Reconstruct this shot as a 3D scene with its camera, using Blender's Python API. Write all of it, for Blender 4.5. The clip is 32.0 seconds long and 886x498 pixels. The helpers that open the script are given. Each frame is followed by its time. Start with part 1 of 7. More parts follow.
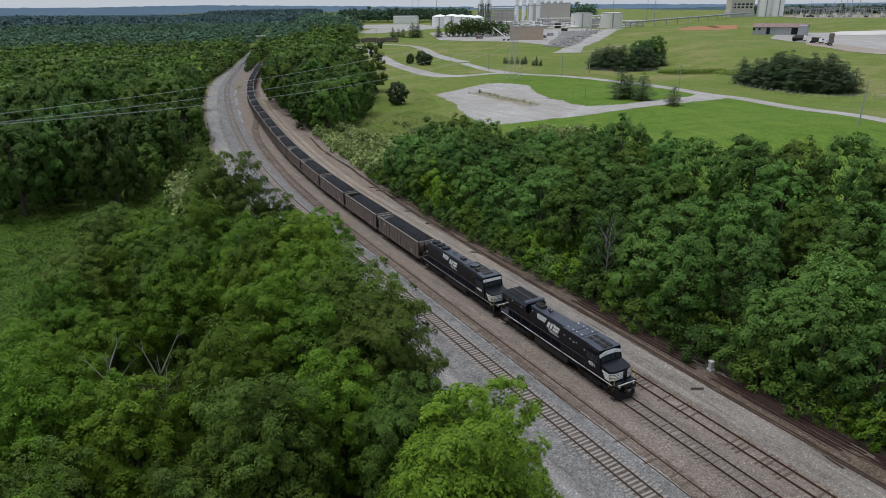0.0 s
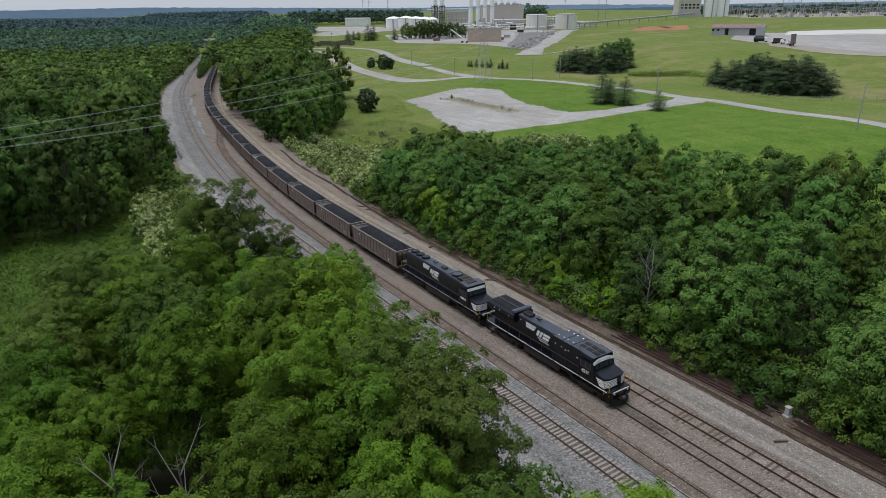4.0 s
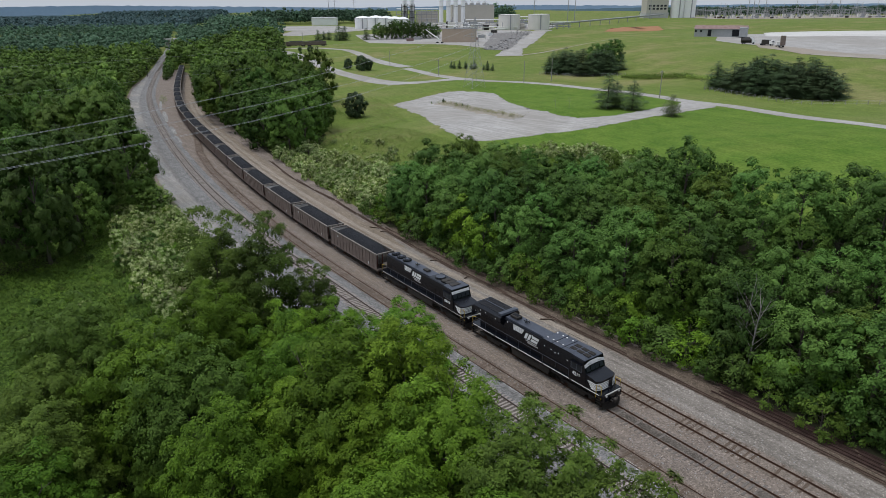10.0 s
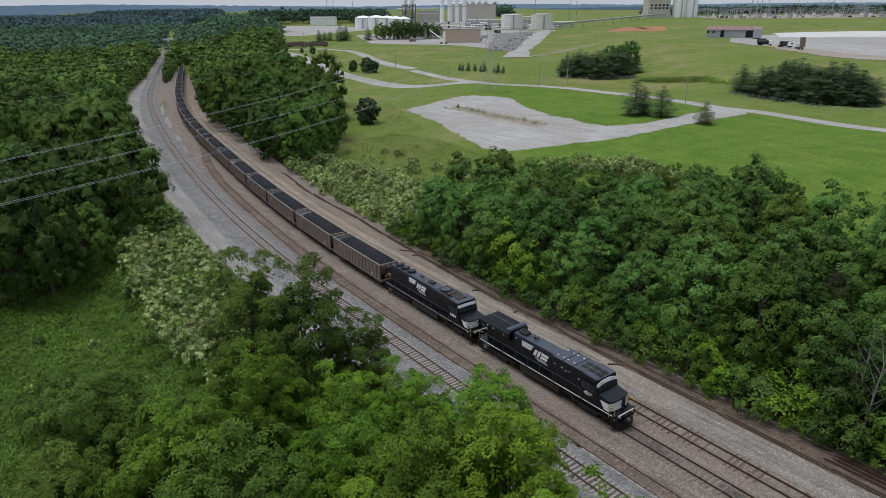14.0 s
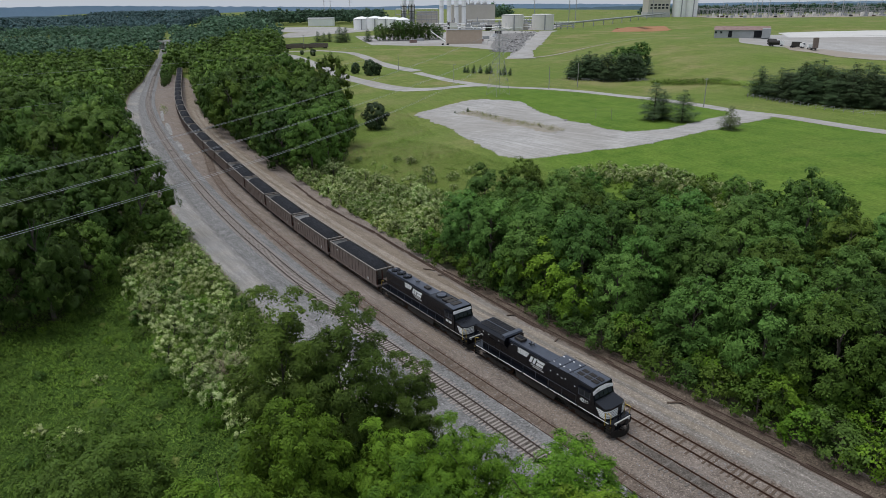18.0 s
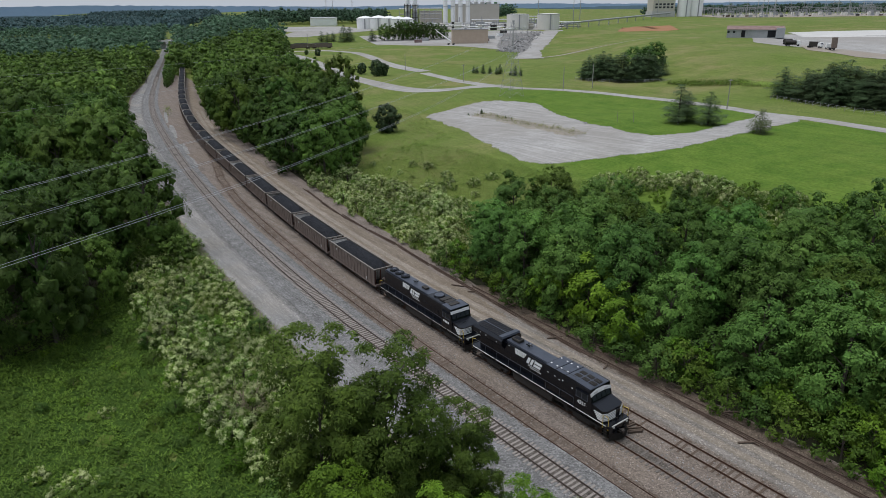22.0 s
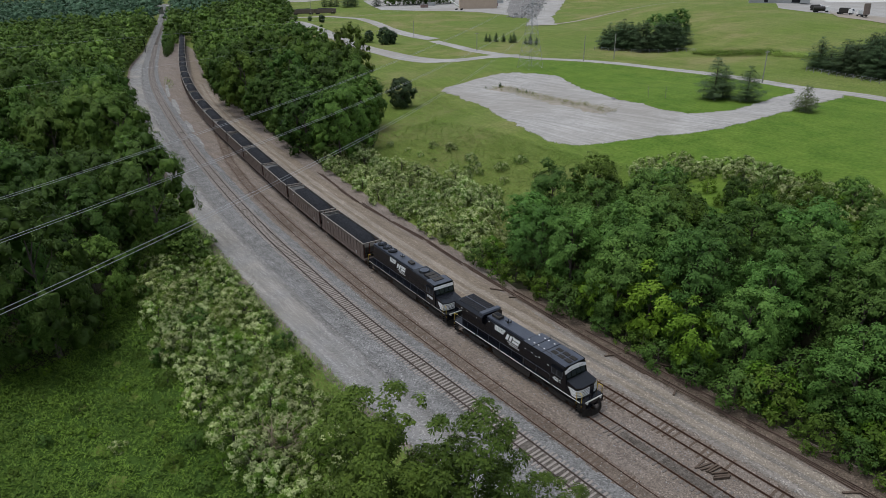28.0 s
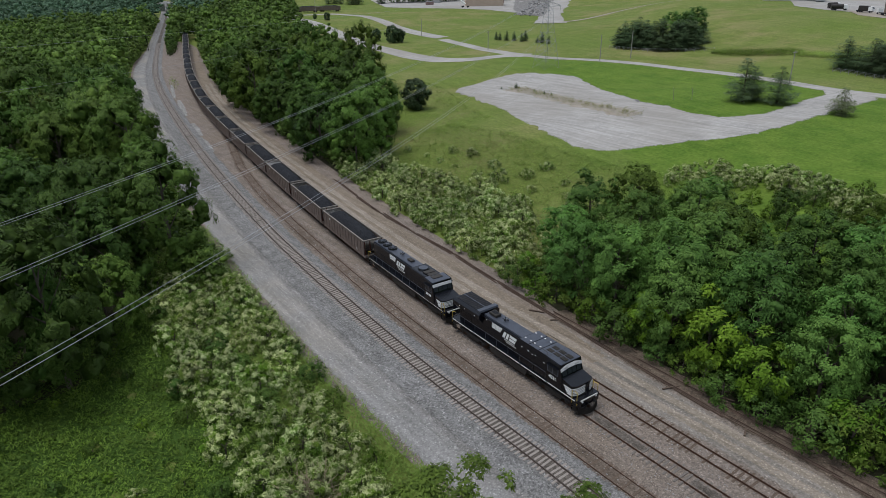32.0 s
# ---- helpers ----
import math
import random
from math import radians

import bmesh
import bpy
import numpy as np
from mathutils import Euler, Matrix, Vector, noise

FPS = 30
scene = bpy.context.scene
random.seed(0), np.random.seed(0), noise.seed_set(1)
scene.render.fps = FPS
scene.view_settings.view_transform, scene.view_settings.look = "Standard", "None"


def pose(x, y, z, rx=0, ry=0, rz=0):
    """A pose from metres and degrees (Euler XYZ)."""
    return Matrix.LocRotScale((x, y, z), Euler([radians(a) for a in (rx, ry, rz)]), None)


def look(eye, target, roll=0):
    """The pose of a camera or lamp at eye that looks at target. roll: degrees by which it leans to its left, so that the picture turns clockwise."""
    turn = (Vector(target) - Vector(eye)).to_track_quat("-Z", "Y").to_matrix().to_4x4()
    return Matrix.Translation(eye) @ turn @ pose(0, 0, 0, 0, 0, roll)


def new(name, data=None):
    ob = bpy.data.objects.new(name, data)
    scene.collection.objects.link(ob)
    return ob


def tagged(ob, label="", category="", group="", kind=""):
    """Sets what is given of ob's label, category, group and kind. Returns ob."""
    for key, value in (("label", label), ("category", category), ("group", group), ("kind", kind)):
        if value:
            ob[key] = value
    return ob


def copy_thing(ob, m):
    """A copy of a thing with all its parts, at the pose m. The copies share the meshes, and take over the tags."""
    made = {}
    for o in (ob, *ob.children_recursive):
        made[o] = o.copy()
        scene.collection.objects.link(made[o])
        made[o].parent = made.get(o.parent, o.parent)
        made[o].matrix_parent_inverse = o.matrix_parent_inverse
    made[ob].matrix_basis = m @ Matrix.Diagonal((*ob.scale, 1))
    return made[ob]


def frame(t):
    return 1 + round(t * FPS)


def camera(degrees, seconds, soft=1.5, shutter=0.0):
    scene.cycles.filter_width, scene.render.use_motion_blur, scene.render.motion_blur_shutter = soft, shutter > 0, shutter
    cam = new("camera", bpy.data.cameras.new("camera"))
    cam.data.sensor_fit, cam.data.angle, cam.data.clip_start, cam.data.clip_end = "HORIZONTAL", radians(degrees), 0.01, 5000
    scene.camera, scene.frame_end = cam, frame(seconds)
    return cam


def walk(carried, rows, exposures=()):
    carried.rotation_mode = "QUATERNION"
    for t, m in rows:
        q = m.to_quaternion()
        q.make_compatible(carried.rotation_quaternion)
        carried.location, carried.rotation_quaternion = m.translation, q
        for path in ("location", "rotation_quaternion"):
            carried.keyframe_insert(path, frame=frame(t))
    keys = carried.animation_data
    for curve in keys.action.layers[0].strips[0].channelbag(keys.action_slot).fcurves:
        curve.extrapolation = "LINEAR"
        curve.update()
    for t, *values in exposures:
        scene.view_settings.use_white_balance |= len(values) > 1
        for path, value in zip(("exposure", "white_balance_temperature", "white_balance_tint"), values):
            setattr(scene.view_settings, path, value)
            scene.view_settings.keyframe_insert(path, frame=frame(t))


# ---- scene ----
cam = camera(68.0, 32.0, soft=0.5)
PATH = [
    (0, (11.593, -11.616, 38.381), (11.395, -9.751, 37.687), -0.5),
    (1, (9.167, -8.869, 38.513), (9.0, -7.0, 37.821), -0.6),
    (2, (6.664, -6.363, 38.545), (6.533, -4.491, 37.852), -0.5),
    (3, (4.027, -4.289, 38.918), (3.935, -2.415, 38.225), -0.6),
    (6, (-2.045, 3.422, 39.242), (-2.045, 5.298, 38.549), -0.7),
    (7, (-3.795, 5.797, 39.009), (-3.774, 7.673, 38.315), -0.5),
    (8, (-5.794, 7.975, 38.772), (-5.752, 9.85, 38.078), -0.4),
    (9, (-7.841, 10.3, 38.996), (-7.79, 12.174, 38.301), -0.5),
    (10, (-9.711, 12.62, 38.919), (-9.658, 14.495, 38.225), -0.4),
    (11, (-11.8, 14.925, 39.35), (-11.742, 16.799, 38.655), -0.5),
    (12, (-13.225, 17.655, 39.672), (-13.162, 19.529, 38.974), -0.6),
    (13, (-14.722, 20.524, 39.924), (-14.658, 22.396, 39.225), -0.5),
    (14, (-16.418, 23.298, 39.827), (-16.352, 25.171, 39.13), -0.4),
    (17, (-19.824, 29.137, 40.256), (-19.751, 31.011, 39.56), -0.6),
    (18, (-21.018, 31.1, 40.287), (-20.941, 32.973, 39.59), -0.6),
    (19, (-21.968, 33.238, 40.351), (-21.893, 35.112, 39.654), -0.6),
    (20, (-22.852, 35.3, 40.459), (-22.781, 37.173, 39.761), -0.6),
    (21, (-24.13, 36.957, 40.205), (-24.058, 38.83, 39.508), -0.6),
    (22, (-25.161, 38.609, 40.014), (-25.084, 40.482, 39.316), -0.6),
    (23, (-25.785, 40.434, 39.913), (-25.709, 42.304, 39.207), -0.5),
    (24, (-26.166, 42.161, 40.069), (-26.095, 44.026, 39.349), -0.6),
    (25, (-27.062, 43.733, 40.04), (-26.988, 45.591, 39.303), -0.6),
    (28, (-29.748, 48.954, 41.265), (-29.677, 50.789, 40.473), -0.7),
    (29, (-30.98, 50.817, 41.398), (-30.907, 52.65, 40.6), -0.6),
    (30, (-32.061, 52.703, 41.448), (-31.988, 54.536, 40.651), -0.6),
    (31, (-33.047, 54.266, 41.371), (-32.976, 56.1, 40.575), -0.7),
    (32, (-34.039, 55.867, 41.442), (-33.968, 57.698, 40.642), -0.7),
]
walk(cam, [(t, look(eye, target, roll)) for t, eye, target, roll in PATH], [(0, -0.04), (12, -0.06), (22, -0.11), (32, -0.15)])

# ---------------------------------------------------------------- world and light
world = bpy.data.worlds.new("overcast_sky")
scene.world = world
world.use_nodes = True
wt = world.node_tree
SKY = wt.nodes.new("ShaderNodeTexSky")
SKY.sky_type = "NISHITA"
SKY.sun_disc = False
SKY.sun_elevation, SKY.sun_rotation = radians(74), radians(275)
SKY.air_density, SKY.dust_density, SKY.ozone_density = 1.0, 1.5, 1.0
wt.nodes["Background"].inputs["Strength"].default_value = 0.099
cloud = wt.nodes.new("ShaderNodeMix")
cloud.data_type = "RGBA"
cloud.inputs[0].default_value = 0.7
cloud.inputs[7].default_value = (6.3, 7.0, 8.2, 1)
wt.links.new(SKY.outputs["Color"], cloud.inputs[6])
wt.links.new(cloud.outputs[2], wt.nodes["Background"].inputs["Color"])
sun = new("sun", bpy.data.lights.new("sun", "SUN"))
sun.data.energy, sun.data.angle, sun.data.color = 2.5, radians(40), (0.985, 0.98, 0.985)
sun.matrix_basis = look((0, 0, 0), (math.sin(radians(95)) * math.cos(radians(74)), math.cos(radians(95)) * math.cos(radians(74)), -math.sin(radians(74))))


# ---------------------------------------------------------------- plan
# The line of the railway: s runs along it towards the distance, d across it to the field side.
U, N = (-0.573, 0.82), (0.82, 0.573)


def to_sd(x, y):
    return x * U[0] + y * U[1], x * N[0] + y * N[1] - 47.4


def to_xy(s, d):
    d = d + 47.4
    return s * U[0] + d * N[0], s * U[1] + d * N[1]


BEND_S = [-500, 60, 105, 130, 151, 174, 203, 236, 273, 317, 367, 470, 639, 787, 2000]
BEND_D = [0, 0, 0.25, 1.3, 3.2, 6.0, 10.4, 15.2, 21.2, 29.4, 41.4, 72, 125, 170, 530]
fine_s = np.arange(-500, 2000, 2.0)
fine_d = np.interp(fine_s, BEND_S, BEND_D)
for _ in range(3):
    fine_d = np.convolve(np.pad(fine_d, 9, "edge"), np.ones(19) / 19, "valid")


def bend(s):
    """How far the main line has swung over at s."""
    return np.interp(s, fine_s, fine_d)


GAP_S = [-500, 240, 273, 317, 367, 456, 600, 2000]
GAP_D = [8.7, 8.7, 9.4, 11.6, 14.0, 15.5, 16, 16]


def main_d(s):
    return bend(s) - 8.7 - np.interp(s, [98, 116, 140, 165, 190, 215, 240, 275, 310], [0, 0.42, 0.55, 0.95, 1.2, 1.2, 0.8, 0.3, 0])


def train_d(s):
    return bend(s) - 8.7 + np.interp(s, GAP_S, GAP_D)


def siding_d(s):
    """The old siding, which leaves the train's track at a switch."""
    return train_d(s) - np.interp(s, [-500, 100, 150, 185, 206, 228, 240], [4.9, 4.9, 4.8, 5.0, 4.0, 1.2, 0])


def spare_d(s):
    return train_d(s) + np.interp(s, [-500, 115, 170, 200], [3.9, 3.9, 1.6, 0])


HILLS = [(59, 194, 9.6), (47, 216, 8.8), (44, 298, 8.0), (11, 288, 8.4), (-19, 275, 2.3), (-34, 250, 1.0), (-45, 412, 4.0),
         (-90, 503, 9.0), (166, 460, 20), (90, 148, 12.4), (200, 200, 13), (60, 110, 9), (0, 180, 3.0),
         (260, 420, 21), (400, 700, 22), (-60, 320, 2.0), (160, 360, 19.3), (190, 300, 17), (158, 425, 20.5), (97, 740, 15),
         (-60, 800, 15), (30, 850, 18.5), (340, 1000, 21), (520, 1000, 20.5), (-140, 950, 15.5), (37, 470, 6.8), (53, 543, 8.2), (20, 600, 9.5)]


def step(v):
    v = np.clip(v, 0, 1)
    return v * v * (3 - 2 * v)


def ground_z(x, y):
    x, y = np.asarray(x, float), np.asarray(y, float)
    s, d = to_sd(x, y)
    e = d - bend(np.clip(s, -400, 1900))
    total, weight = 0.0, 0.0
    for hx, hy, hz in HILLS:
        w = 1 / ((x - hx) ** 2 + (y - hy) ** 2 + 400) ** 1.5
        total, weight = total + w * hz, weight + w
    east = total / weight * step((e - 16) / 45)
    west = -2.5 * step((-e - 19) / 22)
    far = np.hypot(x, y)
    roll = 6 * step((far - 900) / 900) * (np.sin(x / 410 + 1.0) * np.cos(y / 530) + 0.5 * np.sin((x + y) / 230))
    return np.where(e > 0, east, west) + np.where(np.abs(e) > 30, roll, 0 * roll)


# ---------------------------------------------------------------- materials
def material(name, build):
    m = bpy.data.materials.new(name)
    m.use_nodes = True
    nt = m.node_tree
    build(nt, nt.nodes["Principled BSDF"])
    return m


def node(nt, kind, **values):
    n = nt.nodes.new("ShaderNode" + kind)
    for key, value in values.items():
        n.inputs[key.replace("_", " ")].default_value = value
    return n


def noise_tex(nt, scale, detail=4.0, rough=0.6, coords="Object"):
    c = nt.nodes.new("ShaderNodeTexCoord")
    n = node(nt, "TexNoise", Scale=scale, Detail=detail, Roughness=rough)
    nt.links.new(c.outputs[coords], n.inputs["Vector"])
    return n.outputs["Fac"]


def ramp(nt, fac, stops):
    r = nt.nodes.new("ShaderNodeValToRGB")
    while len(r.color_ramp.elements) < len(stops):
        r.color_ramp.elements.new(0.5)
    for el, (at, col) in zip(r.color_ramp.elements, stops):
        el.position, el.color = at, (*col, 1)
    nt.links.new(fac, r.inputs["Fac"])
    return r.outputs["Color"]


def mix(nt, fac, a, b, blend="MIX"):
    m = nt.nodes.new("ShaderNodeMix")
    m.data_type, m.blend_type = "RGBA", blend
    for value, at in ((fac, 0), (a, 6), (b, 7)):
        if isinstance(value, (int, float)):
            m.inputs[at].default_value = value
        elif isinstance(value, tuple):
            m.inputs[at].default_value = (*value, 1)
        else:
            nt.links.new(value, m.inputs[at])
    return m.outputs[2]


def bump(nt, bsdf, fac, strength=0.4, distance=0.05):
    b = node(nt, "Bump", Strength=strength, Distance=distance)
    nt.links.new(fac, b.inputs["Height"])
    nt.links.new(b.outputs["Normal"], bsdf.inputs["Normal"])


def surface(name, dark, light, scale=3.0, fine=40.0, rough=0.85, bumps=0.4, dist=0.02, metal=0.0, blotch=None, coords="Object", grit=0.0, streak=0.0, stones=9.0, soft=False):
    """Two-scale mottled surface; blotch: a third colour in large patches; grit: stones that differ one by one; streak: long bands along the railway;
    soft: the sheet thins out stone by stone towards its edges."""
    def build(nt, b):
        big, small = noise_tex(nt, scale, 5, 0.65, coords), noise_tex(nt, fine, 3, 0.6, coords)
        col = mix(nt, small, ramp(nt, big, [(0.3, dark), (0.7, light)]), ramp(nt, small, [(0.3, dark), (0.75, light)]))
        if blotch:
            wide = noise_tex(nt, scale * 0.22, 6, 0.7, coords)
            col = mix(nt, ramp(nt, wide, [(0.45, (0, 0, 0)), (0.62, (1, 1, 1))]), col, blotch)
        if streak:
            c, m = nt.nodes.new("ShaderNodeTexCoord"), nt.nodes.new("ShaderNodeMapping")
            m.vector_type = "TEXTURE"
            m.inputs["Rotation"].default_value = (0, 0, math.atan2(0.82, -0.573))
            m.inputs["Scale"].default_value = (14.0, 0.9, 1.0)
            nt.links.new(c.outputs["Object"], m.inputs["Vector"])
            band = node(nt, "TexNoise", Scale=1.0, Detail=4.0, Roughness=0.6)
            nt.links.new(m.outputs["Vector"], band.inputs["Vector"])
            k = 1 - streak
            col = mix(nt, 1.0, col, ramp(nt, band.outputs["Fac"], [(0.32, (k, k, k * 0.97)), (0.68, (1, 1, 1))]), "MULTIPLY")
        if grit:
            c, v = nt.nodes.new("ShaderNodeTexCoord"), node(nt, "TexVoronoi", Scale=stones)
            nt.links.new(c.outputs["Object"], v.inputs["Vector"])
            one = nt.nodes.new("ShaderNodeSeparateColor")
            nt.links.new(v.outputs["Color"], one.inputs["Color"])
            lo, hi = 1 - grit, 1.0
            col = mix(nt, 1.0, col, ramp(nt, one.outputs["Red"], [(0.0, (lo, lo, lo)), (0.75, (hi, hi, hi)), (1.0, (hi, hi, hi))]), "MULTIPLY")
            col = mix(nt, 1.0, col, ramp(nt, one.outputs["Green"], [(0.86, (1, 1, 1)), (0.95, (1.6, 1.6, 1.6))]), "MULTIPLY")
        nt.links.new(col, b.inputs["Base Color"])
        b.inputs["Roughness"].default_value = rough
        b.inputs["Specular IOR Level"].default_value = 0.12 if rough >= 0.8 else 0.5
        b.inputs["Metallic"].default_value = metal
        if bumps:
            bump(nt, b, small, bumps, dist)
        if soft:
            at = nt.nodes.new("ShaderNodeAttribute")
            at.attribute_name = "cover"
            c, v = nt.nodes.new("ShaderNodeTexCoord"), node(nt, "TexVoronoi", Scale=7.0)
            nt.links.new(c.outputs["Object"], v.inputs["Vector"])
            one = nt.nodes.new("ShaderNodeSeparateColor")
            nt.links.new(v.outputs["Color"], one.inputs["Color"])
            lumps = noise_tex(nt, 0.9, 4, 0.65)
            half = nt.nodes.new("ShaderNodeMath")
            half.operation = "MULTIPLY_ADD"
            half.inputs[1].default_value = 0.45
            nt.links.new(one.outputs["Blue"], half.inputs[0])
            nt.links.new(lumps, half.inputs[2])
            less = nt.nodes.new("ShaderNodeMath")
            less.operation = "LESS_THAN"
            nt.links.new(half.outputs[0], less.inputs[0])
            nt.links.new(at.outputs["Fac"], less.inputs[1])
            clear, mx = nt.nodes.new("ShaderNodeBsdfTransparent"), nt.nodes.new("ShaderNodeMixShader")
            nt.links.new(less.outputs[0], mx.inputs[0])
            nt.links.new(clear.outputs[0], mx.inputs[1])
            nt.links.new(b.outputs[0], mx.inputs[2])
            nt.links.new(mx.outputs[0], nt.nodes["Material Output"].inputs["Surface"])
    return material(name, build)


def pasture(name):
    """Grass of the fields: lush mown turf where "lush" is one, olive pasture with worn tawny patches elsewhere."""
    def build(nt, b):
        fine, mid, wide, broad = noise_tex(nt, 1.6, 4, 0.65), noise_tex(nt, 0.16, 5, 0.62), noise_tex(nt, 0.045, 5, 0.6), noise_tex(nt, 0.016, 4, 0.55)
        old = ramp(nt, mid, [(0.3, (0.110, 0.148, 0.030)), (0.7, (0.178, 0.212, 0.060))])
        old = mix(nt, ramp(nt, wide, [(0.47, (0, 0, 0)), (0.66, (0.85, 0.85, 0.85))]), old, (0.232, 0.214, 0.094))
        old = mix(nt, ramp(nt, broad, [(0.45, (0, 0, 0)), (0.6, (0.6, 0.6, 0.6))]), old, (0.116, 0.174, 0.034))
        fresh = ramp(nt, mid, [(0.3, (0.074, 0.142, 0.018)), (0.7, (0.124, 0.194, 0.030))])
        fresh = mix(nt, ramp(nt, wide, [(0.5, (0, 0, 0)), (0.7, (0.5, 0.5, 0.5))]), fresh, (0.140, 0.186, 0.036))
        at = nt.nodes.new("ShaderNodeAttribute")
        at.attribute_name = "lush"
        col = mix(nt, at.outputs["Fac"], old, fresh)
        c, m = nt.nodes.new("ShaderNodeTexCoord"), nt.nodes.new("ShaderNodeMapping")
        m.vector_type = "TEXTURE"
        m.inputs["Rotation"].default_value = (0, 0, 1.92)
        m.inputs["Scale"].default_value = (16.0, 1.5, 1.0)
        nt.links.new(c.outputs["Object"], m.inputs["Vector"])
        swath = node(nt, "TexNoise", Scale=1.0, Detail=3.0, Roughness=0.6)
        nt.links.new(m.outputs["Vector"], swath.inputs["Vector"])
        col = mix(nt, 1.0, col, ramp(nt, swath.outputs["Fac"], [(0.3, (0.84, 0.86, 0.82)), (0.7, (1.06, 1.05, 1.06))]), "MULTIPLY")
        col = mix(nt, 1.0, col, ramp(nt, fine, [(0.25, (0.62, 0.64, 0.6)), (0.75, (1.3, 1.28, 1.3))]), "MULTIPLY")
        nt.links.new(col, b.inputs["Base Color"])
        b.inputs["Roughness"].default_value = 0.95
        b.inputs["Specular IOR Level"].default_value = 0.1
        bump(nt, b, fine, 0.8, 0.12)
    return material(name, build)


def leaves(name, dark, light, spread=0.5, flower=None, patch=0.16, contrast=1.0, tone=False):
    """Leaf material: varies from leaf to leaf, crown to crown and tree to tree; flower: the colour of some pale heads among the leaves."""
    def build(nt, b):
        geo, ob = nt.nodes.new("ShaderNodeNewGeometry"), nt.nodes.new("ShaderNodeObjectInfo")
        lo, hi = [tuple(a + (b - a) * k for a, b in zip(dark, light)) for k in (0.38, 0.9)]
        one = ramp(nt, geo.outputs["Random Per Island"], [(0.0, lo), (1.0, hi)])
        if flower:
            heads = node(nt, "TexNoise", Scale=1.5, Detail=2.0, Roughness=0.55)
            nt.links.new(geo.outputs["Position"], heads.inputs["Vector"])
            sum_ = nt.nodes.new("ShaderNodeMath")
            sum_.operation = "MULTIPLY_ADD"
            sum_.inputs[1].default_value = 0.07
            nt.links.new(geo.outputs["Random Per Island"], sum_.inputs[0])
            nt.links.new(heads.outputs["Fac"], sum_.inputs[2])
            one = mix(nt, ramp(nt, sum_.outputs[0], [(0.47, (0, 0, 0)), (0.60, (1, 1, 1))]), one, flower)
        wide = node(nt, "TexNoise", Scale=patch, Detail=3.0, Roughness=0.6)
        nt.links.new(geo.outputs["Position"], wide.inputs["Vector"])
        hue = node(nt, "HueSaturation", Saturation=1.0, Value=1.0)
        tree = nt.nodes.new("ShaderNodeMapRange")
        tree.inputs["To Min"].default_value, tree.inputs["To Max"].default_value = 0.487, 0.509
        nt.links.new(ob.outputs["Random"], tree.inputs["Value"])
        nt.links.new(tree.outputs["Result"], hue.inputs["Hue"])
        val = nt.nodes.new("ShaderNodeMapRange")
        val.inputs["To Min"].default_value, val.inputs["To Max"].default_value = 1 - spread * 0.5, 1 + spread * 0.5
        wn = nt.nodes.new("ShaderNodeTexWhiteNoise")
        wn.noise_dimensions = "1D"
        nt.links.new(ob.outputs["Random"], wn.inputs["W"])
        nt.links.new(wn.outputs["Value"], val.inputs["Value"])
        area = nt.nodes.new("ShaderNodeMapRange")
        area.inputs["From Min"].default_value, area.inputs["From Max"].default_value = 0.3, 0.7
        area.inputs["To Min"].default_value, area.inputs["To Max"].default_value = 1 - 0.22 * contrast, 1 + 0.22 * contrast
        nt.links.new(wide.outputs["Fac"], area.inputs["Value"])
        both = nt.nodes.new("ShaderNodeMath")
        both.operation = "MULTIPLY"
        nt.links.new(val.outputs["Result"], both.inputs[0])
        nt.links.new(area.outputs["Result"], both.inputs[1])
        close = node(nt, "TexNoise", Scale=patch * 11, Detail=3.0, Roughness=0.55)
        nt.links.new(geo.outputs["Position"], close.inputs["Vector"])
        bough = nt.nodes.new("ShaderNodeMapRange")
        bough.inputs["From Min"].default_value, bough.inputs["From Max"].default_value = 0.3, 0.7
        bough.inputs["To Min"].default_value, bough.inputs["To Max"].default_value = 1 - 0.24 * contrast, 1 + 0.24 * contrast
        nt.links.new(close.outputs["Fac"], bough.inputs["Value"])
        all_three = nt.nodes.new("ShaderNodeMath")
        all_three.operation = "MULTIPLY"
        nt.links.new(both.outputs[0], all_three.inputs[0])
        nt.links.new(bough.outputs["Result"], all_three.inputs[1])
        total = all_three.outputs[0]
        if tone:
            crown = nt.nodes.new("ShaderNodeAttribute")
            crown.attribute_name = "tone"
            last = nt.nodes.new("ShaderNodeMath")
            last.operation = "MULTIPLY"
            nt.links.new(total, last.inputs[0])
            nt.links.new(crown.outputs["Fac"], last.inputs[1])
            total = last.outputs[0]
        nt.links.new(total, hue.inputs["Value"])
        nt.links.new(one, hue.inputs["Color"])
        nt.links.new(hue.outputs["Color"], b.inputs["Base Color"])
        b.inputs["Roughness"].default_value = 0.6
        b.inputs["Specular IOR Level"].default_value = 0.12
        tr = nt.nodes.new("ShaderNodeBsdfTranslucent")
        nt.links.new(hue.outputs["Color"], tr.inputs["Color"])
        mx = nt.nodes.new("ShaderNodeMixShader")
        mx.inputs[0].default_value = 0.10
        nt.links.new(b.outputs[0], mx.inputs[1])
        nt.links.new(tr.outputs[0], mx.inputs[2])
        nt.links.new(mx.outputs[0], nt.nodes["Material Output"].inputs["Surface"])
    return material(name, build)


